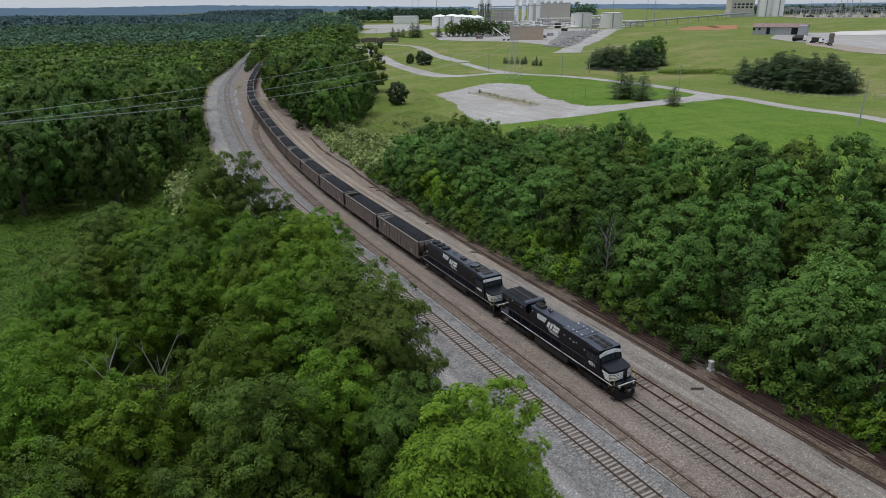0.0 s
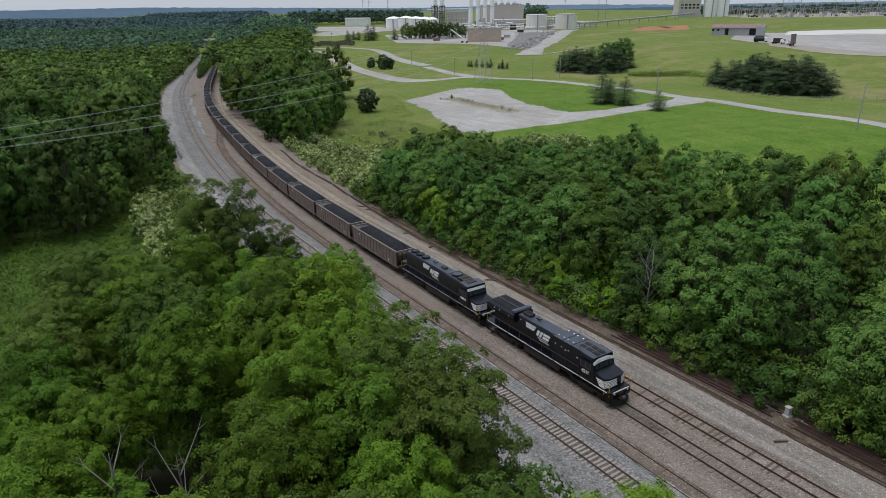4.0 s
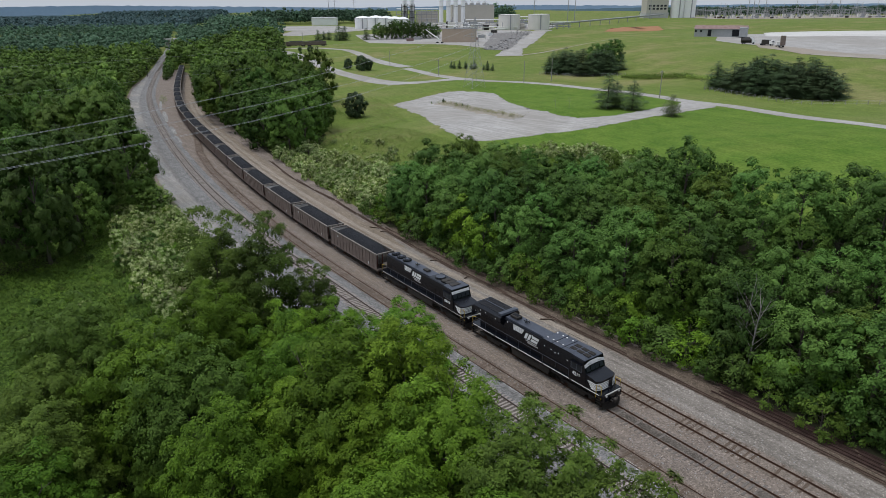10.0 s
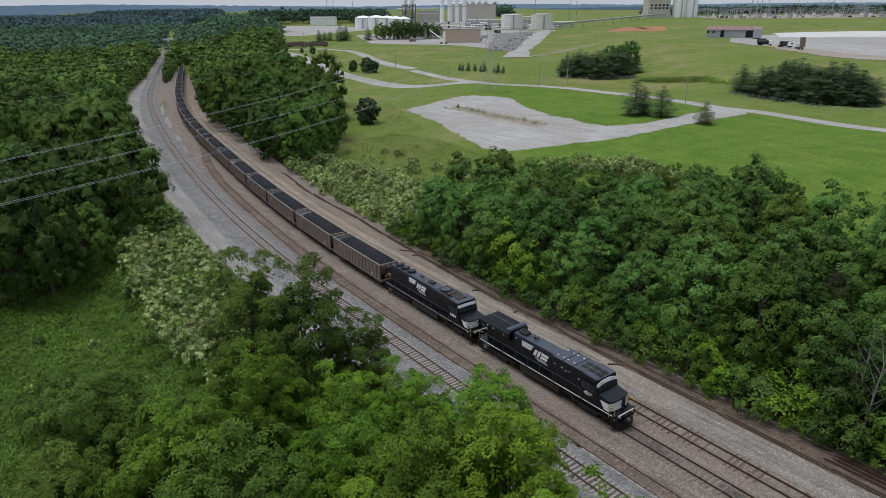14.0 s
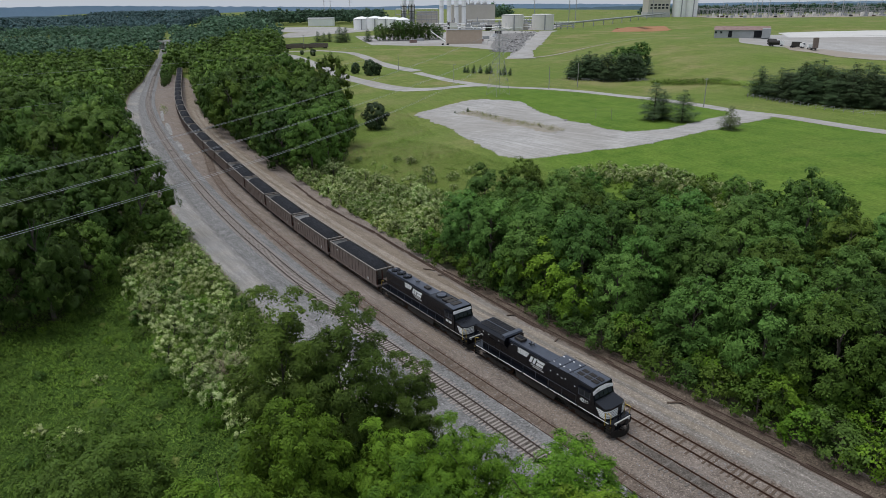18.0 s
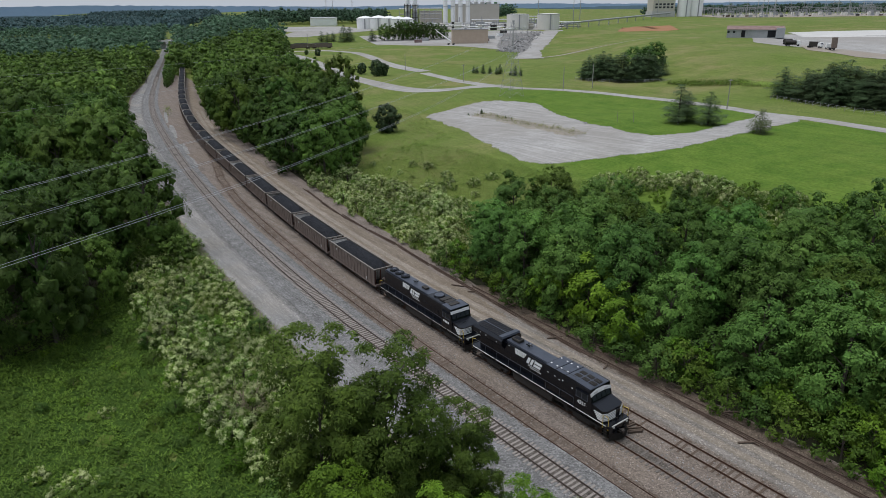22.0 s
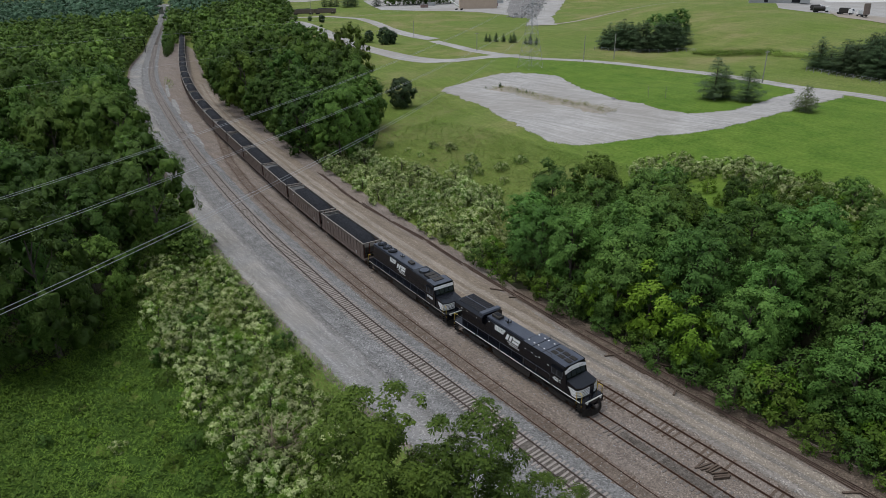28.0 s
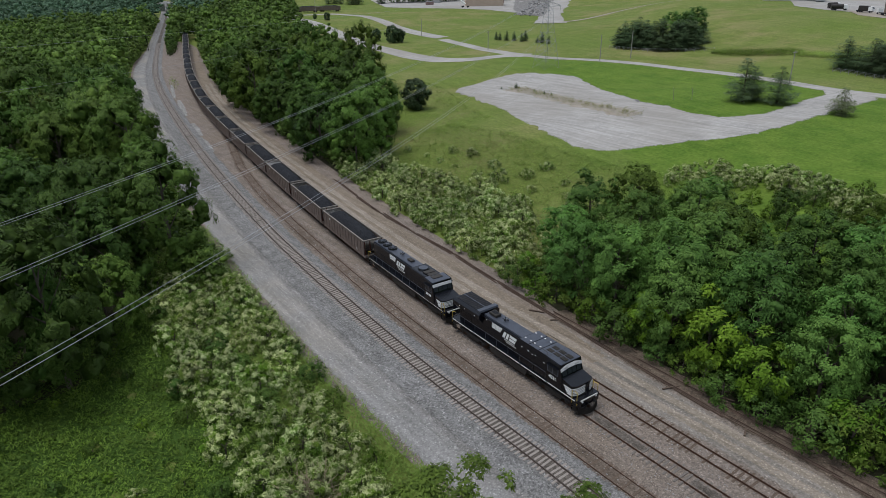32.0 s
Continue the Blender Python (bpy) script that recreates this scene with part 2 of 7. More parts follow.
M_GRASS = pasture("field_grass")
M_YARD = surface("yard_gravel", (0.148, 0.121, 0.104), (0.325, 0.276, 0.242), 0.35, 3.5, 0.95, 0.5, 0.04, blotch=(0.232, 0.190, 0.158), grit=0.42, streak=0.24)
M_BALLAST = surface("ballast", (0.124, 0.121, 0.119), (0.325, 0.320, 0.316), 0.5, 4, 0.95, 0.8, 0.06, grit=0.5, streak=0.22, soft=True)
M_ROAD = surface("gravel_road", (0.190, 0.185, 0.180), (0.350, 0.343, 0.335), 0.22, 3, 0.95, 0.3, 0.02, blotch=(0.32, 0.30, 0.275), grit=0.3, streak=0.3, soft=True)
M_LOT = surface("lot_gravel", (0.272, 0.264, 0.254), (0.485, 0.468, 0.448), 0.12, 1.2, 0.95, 0.3, 0.02, blotch=(0.33, 0.312, 0.290), streak=0.25, soft=True)
M_LIME = surface("lime_ground", (0.42, 0.41, 0.385), (0.60, 0.585, 0.56), 0.08, 1.0, 0.95, 0.2, 0.02, soft=True)
M_SHOULDER = surface("grey_gravel", (0.158, 0.151, 0.145), (0.330, 0.318, 0.308), 0.3, 3.5, 0.95, 0.5, 0.04, grit=0.42, streak=0.28, soft=True)
M_DIRT = surface("dirt_road", (0.188, 0.167, 0.146), (0.355, 0.322, 0.290), 0.25, 3, 0.95, 0.4, 0.03, grit=0.3, streak=0.42, soft=True)
M_TANDIRT = surface("tan_dirt", (0.170, 0.138, 0.106), (0.318, 0.264, 0.212), 0.2, 2.5, 0.95, 0.4, 0.03, blotch=(0.26, 0.212, 0.165), grit=0.35, streak=0.3, soft=True)
M_CHALK = surface("chalky_gravel", (0.22, 0.215, 0.205), (0.42, 0.415, 0.40), 0.6, 4, 0.95, 0.4, 0.03, grit=0.5, streak=0.3, soft=True)
M_BERM = surface("brown_debris", (0.088, 0.066, 0.050), (0.215, 0.172, 0.134), 0.5, 4, 0.95, 0.8, 0.06, grit=0.5, streak=0.3, soft=True)
M_FOUL = surface("fouled_ballast", (0.074, 0.063, 0.054), (0.195, 0.172, 0.152), 0.5, 4, 0.95, 0.7, 0.05, grit=0.45, streak=0.2, soft=True)
M_SIDING = surface("siding_dirt", (0.112, 0.086, 0.069), (0.262, 0.212, 0.176), 0.7, 4, 0.95, 0.7, 0.05, grit=0.4, streak=0.35, soft=True)
M_RUT = surface("rolled_dirt", (0.225, 0.190, 0.152), (0.385, 0.335, 0.282), 0.3, 3, 0.95, 0.3, 0.02, grit=0.25, streak=0.35, soft=True)
M_RAIL = surface("rusty_rail", (0.044, 0.026, 0.019), (0.112, 0.066, 0.046), 2, 20, 0.8, 0.2, 0.005, metal=0.1)
M_RAIL_MAIN = surface("worn_rail", (0.046, 0.034, 0.028), (0.115, 0.088, 0.074), 2, 20, 0.65, 0.1, 0.005, metal=0.2)
M_TIE = surface("wood_tie", (0.190, 0.165, 0.147), (0.375, 0.338, 0.308), 0.8, 6, 0.9, 0.5, 0.01)
M_OLDTIE = surface("old_tie", (0.060, 0.044, 0.034), (0.165, 0.125, 0.097), 0.8, 6, 0.9, 0.5, 0.01)
M_BARK = surface("bark", (0.05, 0.042, 0.035), (0.14, 0.12, 0.10), 1.5, 12, 0.95, 0.6, 0.02)
M_DEADWOOD = surface("dead_wood", (0.16, 0.15, 0.14), (0.30, 0.28, 0.26), 1.5, 12, 0.95, 0.4, 0.01)
# Leaf litter taken near black, so the shade under crowns is in it.
M_SHADED_LITTER = surface("shaded_leaf_litter", (0.02, 0.022, 0.012), (0.05, 0.05, 0.028), 0.4, 5, 0.95, 0.5, 0.05)
M_STONE = surface("loose_stone", (0.16, 0.155, 0.15), (0.42, 0.41, 0.40), 0.7, 6, 0.95, 0.0)
M_CONCRETE = surface("concrete", (0.36, 0.355, 0.34), (0.52, 0.51, 0.49), 0.6, 7, 0.9, 0.2, 0.01)
M_POLE = surface("pole_wood", (0.22, 0.21, 0.19), (0.37, 0.355, 0.33), 1.2, 12, 0.95, 0.3, 0.01)
M_GALV = surface("galvanised_steel", (0.26, 0.265, 0.27), (0.40, 0.405, 0.41), 0.8, 10, 0.6, 0.1, 0.005, metal=0.3)
M_WIRE = surface("aluminium_wire", (0.30, 0.31, 0.32), (0.42, 0.43, 0.45), 1, 10, 0.5, 0.0, metal=0.3)
M_TANK = surface("cream_tank_paint", (0.60, 0.575, 0.53), (0.74, 0.715, 0.67), 0.15, 2, 0.6, 0.05, 0.01)
M_TANK_WHITE = surface("white_tank_paint", (0.72, 0.72, 0.70), (0.85, 0.85, 0.83), 0.15, 2, 0.6, 0.05, 0.01)
M_BEIGE = surface("beige_cladding", (0.42, 0.39, 0.335), (0.53, 0.50, 0.44), 0.1, 1.5, 0.8, 0.1, 0.02)
M_BRICKTAN = surface("tan_brick", (0.40, 0.315, 0.24), (0.52, 0.42, 0.335), 0.3, 3, 0.9, 0.1, 0.02)
M_RUSTROOF = surface("rusty_roof", (0.155, 0.085, 0.072), (0.33, 0.255, 0.235), 0.5, 2, 0.8, 0.2, 0.02)
M_SHEDWALL = surface("grey_sheet_metal", (0.25, 0.26, 0.26), (0.38, 0.39, 0.39), 0.3, 3, 0.75, 0.2, 0.02)
M_YARDDIRT = surface("plant_yard_dirt", (0.24, 0.215, 0.18), (0.40, 0.365, 0.32), 0.1, 1.2, 0.95, 0.4, 0.03, blotch=(0.31, 0.265, 0.22), streak=0.15, soft=True)
M_REDDIRT = surface("red_earth", (0.25, 0.125, 0.062), (0.37, 0.200, 0.110), 0.1, 1.5, 0.95, 0.3, 0.05, soft=True)
M_RAIL_STACK = surface("stacked_rail", (0.034, 0.021, 0.018), (0.095, 0.060, 0.050), 1.5, 14, 0.85, 0.2, 0.005)
M_RAIL_OLD = surface("old_stacked_rail", (0.062, 0.043, 0.034), (0.155, 0.112, 0.088), 1.5, 14, 0.85, 0.2, 0.005)
M_TIE_DIM = surface("sunken_tie", (0.096, 0.085, 0.077), (0.215, 0.192, 0.174), 0.8, 6, 0.95, 0.5, 0.01)
# Ridge colours hold the blue of distance haze, paler on the farther one.
M_RIDGE_NEAR_HAZE = surface("hazy_near_ridge", (0.072, 0.115, 0.145), (0.098, 0.146, 0.172), 0.006, 0.05, 1.0, 0.0)
M_RIDGE_FAR_HAZE = surface("hazy_far_ridge", (0.140, 0.210, 0.292), (0.168, 0.242, 0.325), 0.004, 0.04, 1.0, 0.0)
M_LEAF = leaves("leaves", (0.029, 0.084, 0.006), (0.118, 0.210, 0.018), spread=0.7)
M_LEAF_FRESH = leaves("fresh_leaves", (0.036, 0.096, 0.006), (0.132, 0.228, 0.018), spread=0.6)
M_LEAF_DULL = leaves("dull_leaves", (0.029, 0.068, 0.009), (0.096, 0.152, 0.023))
M_LEAF_DARK = leaves("dark_leaves", (0.021, 0.057, 0.010), (0.085, 0.154, 0.029), spread=0.7)
M_LEAF_BELT = leaves("belt_leaves", (0.033, 0.095, 0.018), (0.118, 0.222, 0.045), spread=0.5)
M_LEAF_BRIGHT = leaves("bright_leaves", (0.056, 0.140, 0.009), (0.138, 0.252, 0.024))
M_LEAF_PALE = leaves("flowering_leaves", (0.056, 0.124, 0.012), (0.140, 0.228, 0.032), flower=(0.40, 0.45, 0.21))
M_LEAF_WOOD = leaves("wood_leaves", (0.028, 0.072, 0.011), (0.112, 0.187, 0.033), spread=0.8)
M_LEAF_FAR = leaves("woodland_leaves", (0.030, 0.074, 0.012), (0.104, 0.168, 0.030), patch=0.11, tone=True)
# Far leaves get haze mixed into their base colour, bluer with distance.
M_LEAF_MID_HAZE = leaves("hazed_woodland_leaves", (0.042, 0.090, 0.054), (0.072, 0.126, 0.076), patch=0.05, tone=True)
M_LEAF_DIST_HAZE = leaves("hazed_distant_leaves", (0.046, 0.088, 0.092), (0.064, 0.112, 0.116), patch=0.012, tone=True)
M_MEADOW = leaves("meadow_blades", (0.036, 0.078, 0.008), (0.106, 0.162, 0.021), patch=0.26, contrast=1.5)
M_TURF = surface("meadow_turf", (0.022, 0.050, 0.008), (0.060, 0.108, 0.018), 0.3, 2.5, 0.95, 0.6, 0.05, soft=True)
M_ROUGH = leaves("rough_blades", (0.095, 0.180, 0.022), (0.220, 0.318, 0.064), patch=0.25)
M_WEED = leaves("weed_blades", (0.10, 0.12, 0.03), (0.22, 0.23, 0.09))
M_DRY = leaves("dry_blades", (0.16, 0.13, 0.08), (0.32, 0.27, 0.18))
M_PINE = leaves("pine_needles", (0.030, 0.062, 0.026), (0.084, 0.128, 0.056))
M_PINE_PALE = leaves("pale_needles", (0.085, 0.125, 0.05), (0.17, 0.21, 0.095))
M_BLACK = surface("black_paint", (0.0020, 0.0026, 0.0048), (0.0042, 0.0052, 0.0085), 1.5, 30, 0.24, 0.05, 0.002)
M_CAR = surface("car_paint", (0.124, 0.096, 0.083), (0.210, 0.168, 0.147), 0.8, 9, 0.8, 0.15, 0.01)
M_GRIME = surface("grimy_steel", (0.012, 0.011, 0.010), (0.045, 0.038, 0.032), 2, 15, 0.75, 0.3, 0.01)
# Black paint lifted to bluish grey: the sky's reflection is in the colour.
M_SKY_SHEEN = surface("sky_sheen_paint", (0.030, 0.035, 0.048), (0.072, 0.082, 0.105), 1.2, 8, 0.35, 0.1, 0.003)
M_STEEL = surface("dark_steel", (0.02, 0.018, 0.017), (0.06, 0.052, 0.045), 3, 25, 0.6, 0.1, 0.003, metal=0.3)
M_WHITE = surface("white_paint", (0.76, 0.76, 0.75), (0.88, 0.88, 0.87), 2, 20, 0.45, 0.05, 0.002)
M_DULLWHITE = surface("dusty_white_paint", (0.35, 0.34, 0.32), (0.55, 0.54, 0.52), 2, 20, 0.6, 0.05, 0.002)
M_SILVER = surface("silver_paint", (0.5, 0.5, 0.5), (0.75, 0.75, 0.74), 2, 20, 0.4, 0.05, 0.002)
M_YELLOW = surface("yellow_paint", (0.42, 0.30, 0.04), (0.6, 0.44, 0.06), 2, 20, 0.55, 0.05, 0.002)
M_GLASS = surface("tinted_glass", (0.02, 0.025, 0.03), (0.03, 0.035, 0.04), 2, 20, 0.08, 0.0)
M_LENS = surface("lamp_lens", (0.6, 0.6, 0.58), (0.75, 0.75, 0.72), 2, 20, 0.15, 0.0)
M_CAR_RIM = surface("car_rim_paint", (0.17, 0.15, 0.13), (0.27, 0.245, 0.22), 1, 9, 0.8, 0.1, 0.005)
M_CAR_IN = surface("worn_car_steel", (0.26, 0.25, 0.24), (0.42, 0.41, 0.39), 1, 9, 0.7, 0.1, 0.005)
M_CAR_RED = surface("rust_red_paint", (0.07, 0.028, 0.02), (0.13, 0.05, 0.038), 1, 9, 0.8, 0.1, 0.005)
M_COAL = surface("coal", (0.009, 0.010, 0.012), (0.034, 0.036, 0.042), 2, 14, 0.85, 1.0, 0.08)


# ---------------------------------------------------------------- mesh helpers
def mesh_object(name, verts, faces, mat, parent=None, label="", smooth=False):
    me = bpy.data.meshes.new(name)
    me.from_pydata(verts, [], faces)
    me.materials.append(mat)
    if smooth:
        me.shade_smooth()
    ob = new(name, me)
    ob.parent = parent
    if label:
        ob["label"] = label
    return ob


def part(name, bm, mat, parent, label=""):
    me = bpy.data.meshes.new(name)
    bm.to_mesh(me)
    bm.free()
    me.materials.append(mat)
    ob = new(name, me)
    ob.parent = parent
    if label:
        ob["label"] = label
    return ob


def group(name, m, label, category, grp="", kind=""):
    ob = new(name)
    ob.matrix_basis = m
    return tagged(ob, label, category, grp, kind)


def box(bm, x0, x1, y0, y1, z0, z1, bevel=0.0):
    m = Matrix.Translation(((x0 + x1) / 2, (y0 + y1) / 2, (z0 + z1) / 2)) @ Matrix.Diagonal((x1 - x0, y1 - y0, z1 - z0, 1))
    made = bmesh.ops.create_cube(bm, size=1, matrix=m)["verts"]
    if bevel:
        edges = list({e for v in made for e in v.link_edges})
        bmesh.ops.bevel(bm, geom=edges, offset=bevel, segments=1, affect="EDGES")
    return bm


def rod(bm, a, b, r, r2=None, n=6):
    a, b = Vector(a), Vector(b)
    way = b - a
    m = Matrix.Translation((a + b) / 2) @ way.to_track_quat("Z", "Y").to_matrix().to_4x4()
    bmesh.ops.create_cone(bm, cap_ends=True, segments=n, radius1=r, radius2=r if r2 is None else r2, depth=way.length, matrix=m)
    return bm


def tube(bm, pts, r, n=5):
    """One bent rod through the points."""
    pts = [Vector(p) for p in pts]
    rings = []
    for i, p in enumerate(pts):
        way = (pts[min(i + 1, len(pts) - 1)] - pts[max(i - 1, 0)]).normalized()
        side = way.cross(Vector((0, 0, 1)) if abs(way.z) < 0.95 else Vector((1, 0, 0))).normalized()
        up = side.cross(way)
        rings.append([bm.verts.new(p + (side * math.cos(k * 2 * math.pi / n) + up * math.sin(k * 2 * math.pi / n)) * r) for k in range(n)])
    for a, b in zip(rings, rings[1:]):
        for k in range(n):
            bm.faces.new((a[k], a[(k + 1) % n], b[(k + 1) % n], b[k]))
    bm.faces.new(rings[0][::-1]), bm.faces.new(rings[-1])
    return bm


def prism(bm, outline, y0, y1):
    """A solid with the given outline in x and z, from y0 to y1."""
    a = [bm.verts.new((x, y0, z)) for x, z in outline]
    b = [bm.verts.new((x, y1, z)) for x, z in outline]
    bm.faces.new(a), bm.faces.new(b[::-1])
    for i in range(len(a)):
        j = (i + 1) % len(a)
        bm.faces.new((a[j], a[i], b[i], b[j]))
    bmesh.ops.recalc_face_normals(bm, faces=bm.faces)
    return bm


def grid_faces(rows, cols):
    i = np.arange(rows * cols).reshape(rows, cols)
    return np.stack([i[:-1, :-1], i[:-1, 1:], i[1:, 1:], i[1:, :-1]], -1).reshape(-1, 4).tolist()


def strip(name, mat, s_list, profile, kind="structure", label="", category="", uneven=0.0, fringe=None):
    """A sheet along the railway. profile(s): a list of (d, z) across it; uneven: how far its two edges wander; fringe: how wide they thin out."""
    verts, cover, cols = [], [], 0
    rng = np.random.default_rng(len(name) + len(s_list))
    wander = [np.convolve(rng.normal(0, 1, len(s_list) + 6), np.ones(5) / 2.2, "same") for _ in range(2)]
    for i, s in enumerate(s_list):
        row = profile(s)
        (da, za), (db, zb) = row[0], row[-1]
        w = min(1.1, 0.3 * (db - da)) if fringe is None else fringe
        inner = np.linspace(da + w * 0.6, db - w * 0.6, 2 * len(row))
        heights = np.interp(inner, [d for d, _ in row], [z for _, z in row])
        row = [(da - uneven * abs(wander[0][i]) - w * 0.4, za, 0.0)] + [(d, z, 1.5) for d, z in zip(inner, heights)] + [(db + uneven * abs(wander[1][i]) + w * 0.4, zb, 0.0)]
        cols = len(row)
        ends = (i == 0 or i == len(s_list) - 1) and fringe is None
        verts += [(*to_xy(s, d), z) for d, z, _ in row]
        cover += [0.0 if ends else c for _, _, c in row]
    ob = mesh_object(name, verts, [f[::-1] for f in grid_faces(len(s_list), cols)], mat, smooth=True)
    layer = ob.data.attributes.new("cover", "FLOAT", "POINT")
    layer.data.foreach_set("value", cover)
    return tagged(ob, label, category, kind=kind)


def ribbon(name, mat, left, right, lift, across=6, along=2.0, label="", category="", rough_edge=0.0, closed=False, fray=0.35):
    """A sheet draped over the ground between two lines of points."""
    def spread(pts, n):
        pts = np.array(pts, float)
        way = np.r_[0, np.cumsum(np.hypot(*np.diff(pts, axis=0).T))]
        at = np.linspace(0, way[-1], n)
        out = np.stack([np.interp(at, way, pts[:, 0]), np.interp(at, way, pts[:, 1])], 1)
        for _ in range(2):
            out[1:-1] = (out[:-2] + 2 * out[1:-1] + out[2:]) / 4
        return out
    n = max(4, int(np.hypot(*np.diff(np.array(left, float), axis=0).T).sum() / along))
    a, b = spread(left, n), spread(right, n)
    if rough_edge:
        rng = np.random.default_rng(len(name))
        a += rng.normal(0, rough_edge, a.shape)
        b += rng.normal(0, rough_edge, b.shape)
    k = np.linspace(0, 1, across)[None, :, None]
    inner = a[:, None] * (1 - k) + b[:, None] * k
    out = (a - b) / np.maximum(np.hypot(*(a - b).T), 0.01)[:, None] * (fray + 2.6 * lift)
    p = np.concatenate([(a + out)[:, None], inner, (b - out)[:, None]], 1)
    cover_ = np.full(p.shape[:2], 1.6)
    cover_[:, [0, -1]] = 0.0
    drop = np.full(p.shape[:2], lift)
    drop[:, [0, -1]] = lift * 0.3
    for edge in ((0, -1) if closed else ()):
        cover_[edge] = 0.0
    p = p.reshape(-1, 2)
    z = ground_z(p[:, 0], p[:, 1]) + drop.ravel()
    ob = mesh_object(name, np.c_[p, z].tolist(), grid_faces(n, across + 2), mat, smooth=True)
    ob.data.attributes.new("cover", "FLOAT", "POINT").data.foreach_set("value", cover_.ravel().astype(np.float32))
    return tagged(ob, label, category, kind="structure")


def offset_line(pts, w):
    """A line of points moved sideways by w."""
    pts = np.array(pts, float)
    t = np.gradient(pts, axis=0)
    t /= np.hypot(t[:, 0], t[:, 1])[:, None]
    return pts + np.stack([-t[:, 1], t[:, 0]], 1) * w


# ---------------------------------------------------------------- ground
def axis_points(lo, hi, fine, far_lo, far_hi):
    mid = np.arange(lo, hi + fine, fine)
    up, down, gap = [hi + fine], [lo - fine], fine
    while up[-1] < far_hi:
        gap *= 1.13
        up.append(up[-1] + gap)
    gap = fine
    while down[-1] > far_lo:
        gap *= 1.13
        down.append(down[-1] - gap)
    return np.r_[down[::-1], mid, up]


gx, gy = axis_points(-180, 200, 4, -4300, 4300), axis_points(-40, 520, 4, -3000, 4600)
xx, yy = np.meshgrid(gx, gy)
zz = ground_z(xx, yy)
ground = mesh_object("ground", np.stack([xx, yy, zz], -1).reshape(-1, 3).tolist(), grid_faces(len(gy), len(gx)), M_GRASS, smooth=True)
on_lane = np.interp(xx, [-19, 8.4, 33.7, 45.7, 64.4, 77, 88.5, 100.6, 118], [412, 330, 301.5, 290.3, 264.8, 230, 206, 154, 30])
lush = np.clip((on_lane - yy) / 4, 0, 1) * np.clip((xx + 4) / 16, 0, 1) * (xx < 119) * (yy > -60)
ground.data.attributes.new("lush", "FLOAT", "POINT").data.foreach_set("value", lush.ravel().astype(np.float32))
tagged(ground, "green grassland rolling away to the horizon", "ground", kind="structure")

def yard_left(s):
    return main_d(s) - np.interp(s, [108, 130, 400, 450, 600], [9.2, 9.6, 9.8, 6, 4.5])


def yard_right(s):
    return np.where(s < 466, train_d(s) + np.interp(s, [240, 320, 440, 466], [13.5, 9, 6, 2]), main_d(s) + np.interp(s, [466, 500], [17, 5]))


def line_d(s):
    """The line of old rails along the trees, off the train's track."""
    return np.interp(s, [20, 95, 116, 137, 161, 182, 300], [9.6, 10.2, 11.0, 11.8, 10.4, 11.0, 9.0])


SHORT = list(np.arange(-60, 300, 0.7)) + list(np.arange(300, 1000, 6.0))
strip("yard_ground", M_YARD, SHORT, lambda s: [(yard_left(s) + k * (yard_right(s) - yard_left(s)) / 8, 0.03) for k in range(9)],
      label="trampled brown gravel of the rail yard", category="yard", uneven=0.15, fringe=0.0)
strip("road_shoulder", M_SHOULDER, SHORT, lambda s: [(main_d(s) - np.interp(s, [390, 450], [5.8, 4.2]) + k * np.interp(s, [390, 450], [1.0, 0.5]), 0.05) for k in range(5)],
      label="grey gravel between the road and the track", category="gravel", uneven=0.12)
strip("gravel_road", M_ROAD, SHORT, lambda s: [(main_d(s) - np.interp(s, [120, 300, 390, 450], [8.4, 8.9, 8.9, 5.6]) + k * np.interp(s, [120, 250, 390, 450], [0.95, 1.05, 1.2, 0.5]), 0.07) for k in range(5)],
      label="pale grey gravel service road beside the tracks", category="road", uneven=0.12)
strip("main_ballast", M_BALLAST, SHORT, lambda s: [(main_d(s) + o, z) for o, z in ((-3.9, 0.06), (-2.2, 0.2), (-1.3, 0.3), (0, 0.3), (1.3, 0.3), (2.0, 0.2), (2.9, 0.045))],
      label="grey crushed stone ballast bed", category="ballast", uneven=0.12)
strip("fouled_ballast", M_FOUL, SHORT, lambda s: [(main_d(s) + o, 0.316) for o in (-0.95, -0.4, 0, 0.4, 0.95)],
      label="dark oily stone between the rails of the main track", category="ballast", uneven=0.05)
strip("dirt_road", M_DIRT, [s for s in SHORT if s < 118], lambda s: [(train_d(s) + np.interp(s, [90, 130], [5.4, 3.2]) + k * np.interp(s, [90, 130, 300, 400], [0.98, 1.9, 1.3, 0.6]), 0.06) for k in range(5)],
      label="grey-brown dirt track along the trees", category="road", uneven=0.12)
strip("dirt_road_tan", M_TANDIRT, [s for s in SHORT if 104 < s < 440], lambda s: [(train_d(s) + np.interp(s, [104, 118], [6.5, 3.0]) + k * np.interp(s, [104, 116, 130, 300, 400], [0.7, 1.7, 1.9, 1.3, 0.6]), 0.066) for k in range(5)],
      label="tan dirt track along the rough grass", category="road", uneven=0.12)
strip("siding_bed", M_SIDING, [s for s in SHORT if s < 236], lambda s: [(siding_d(s) + o, 0.05) for o in (-1.15, -0.6, 0, 0.6, 1.15)],
      label="dark brown dirt between the rails of the siding", category="dirt", uneven=0.12)
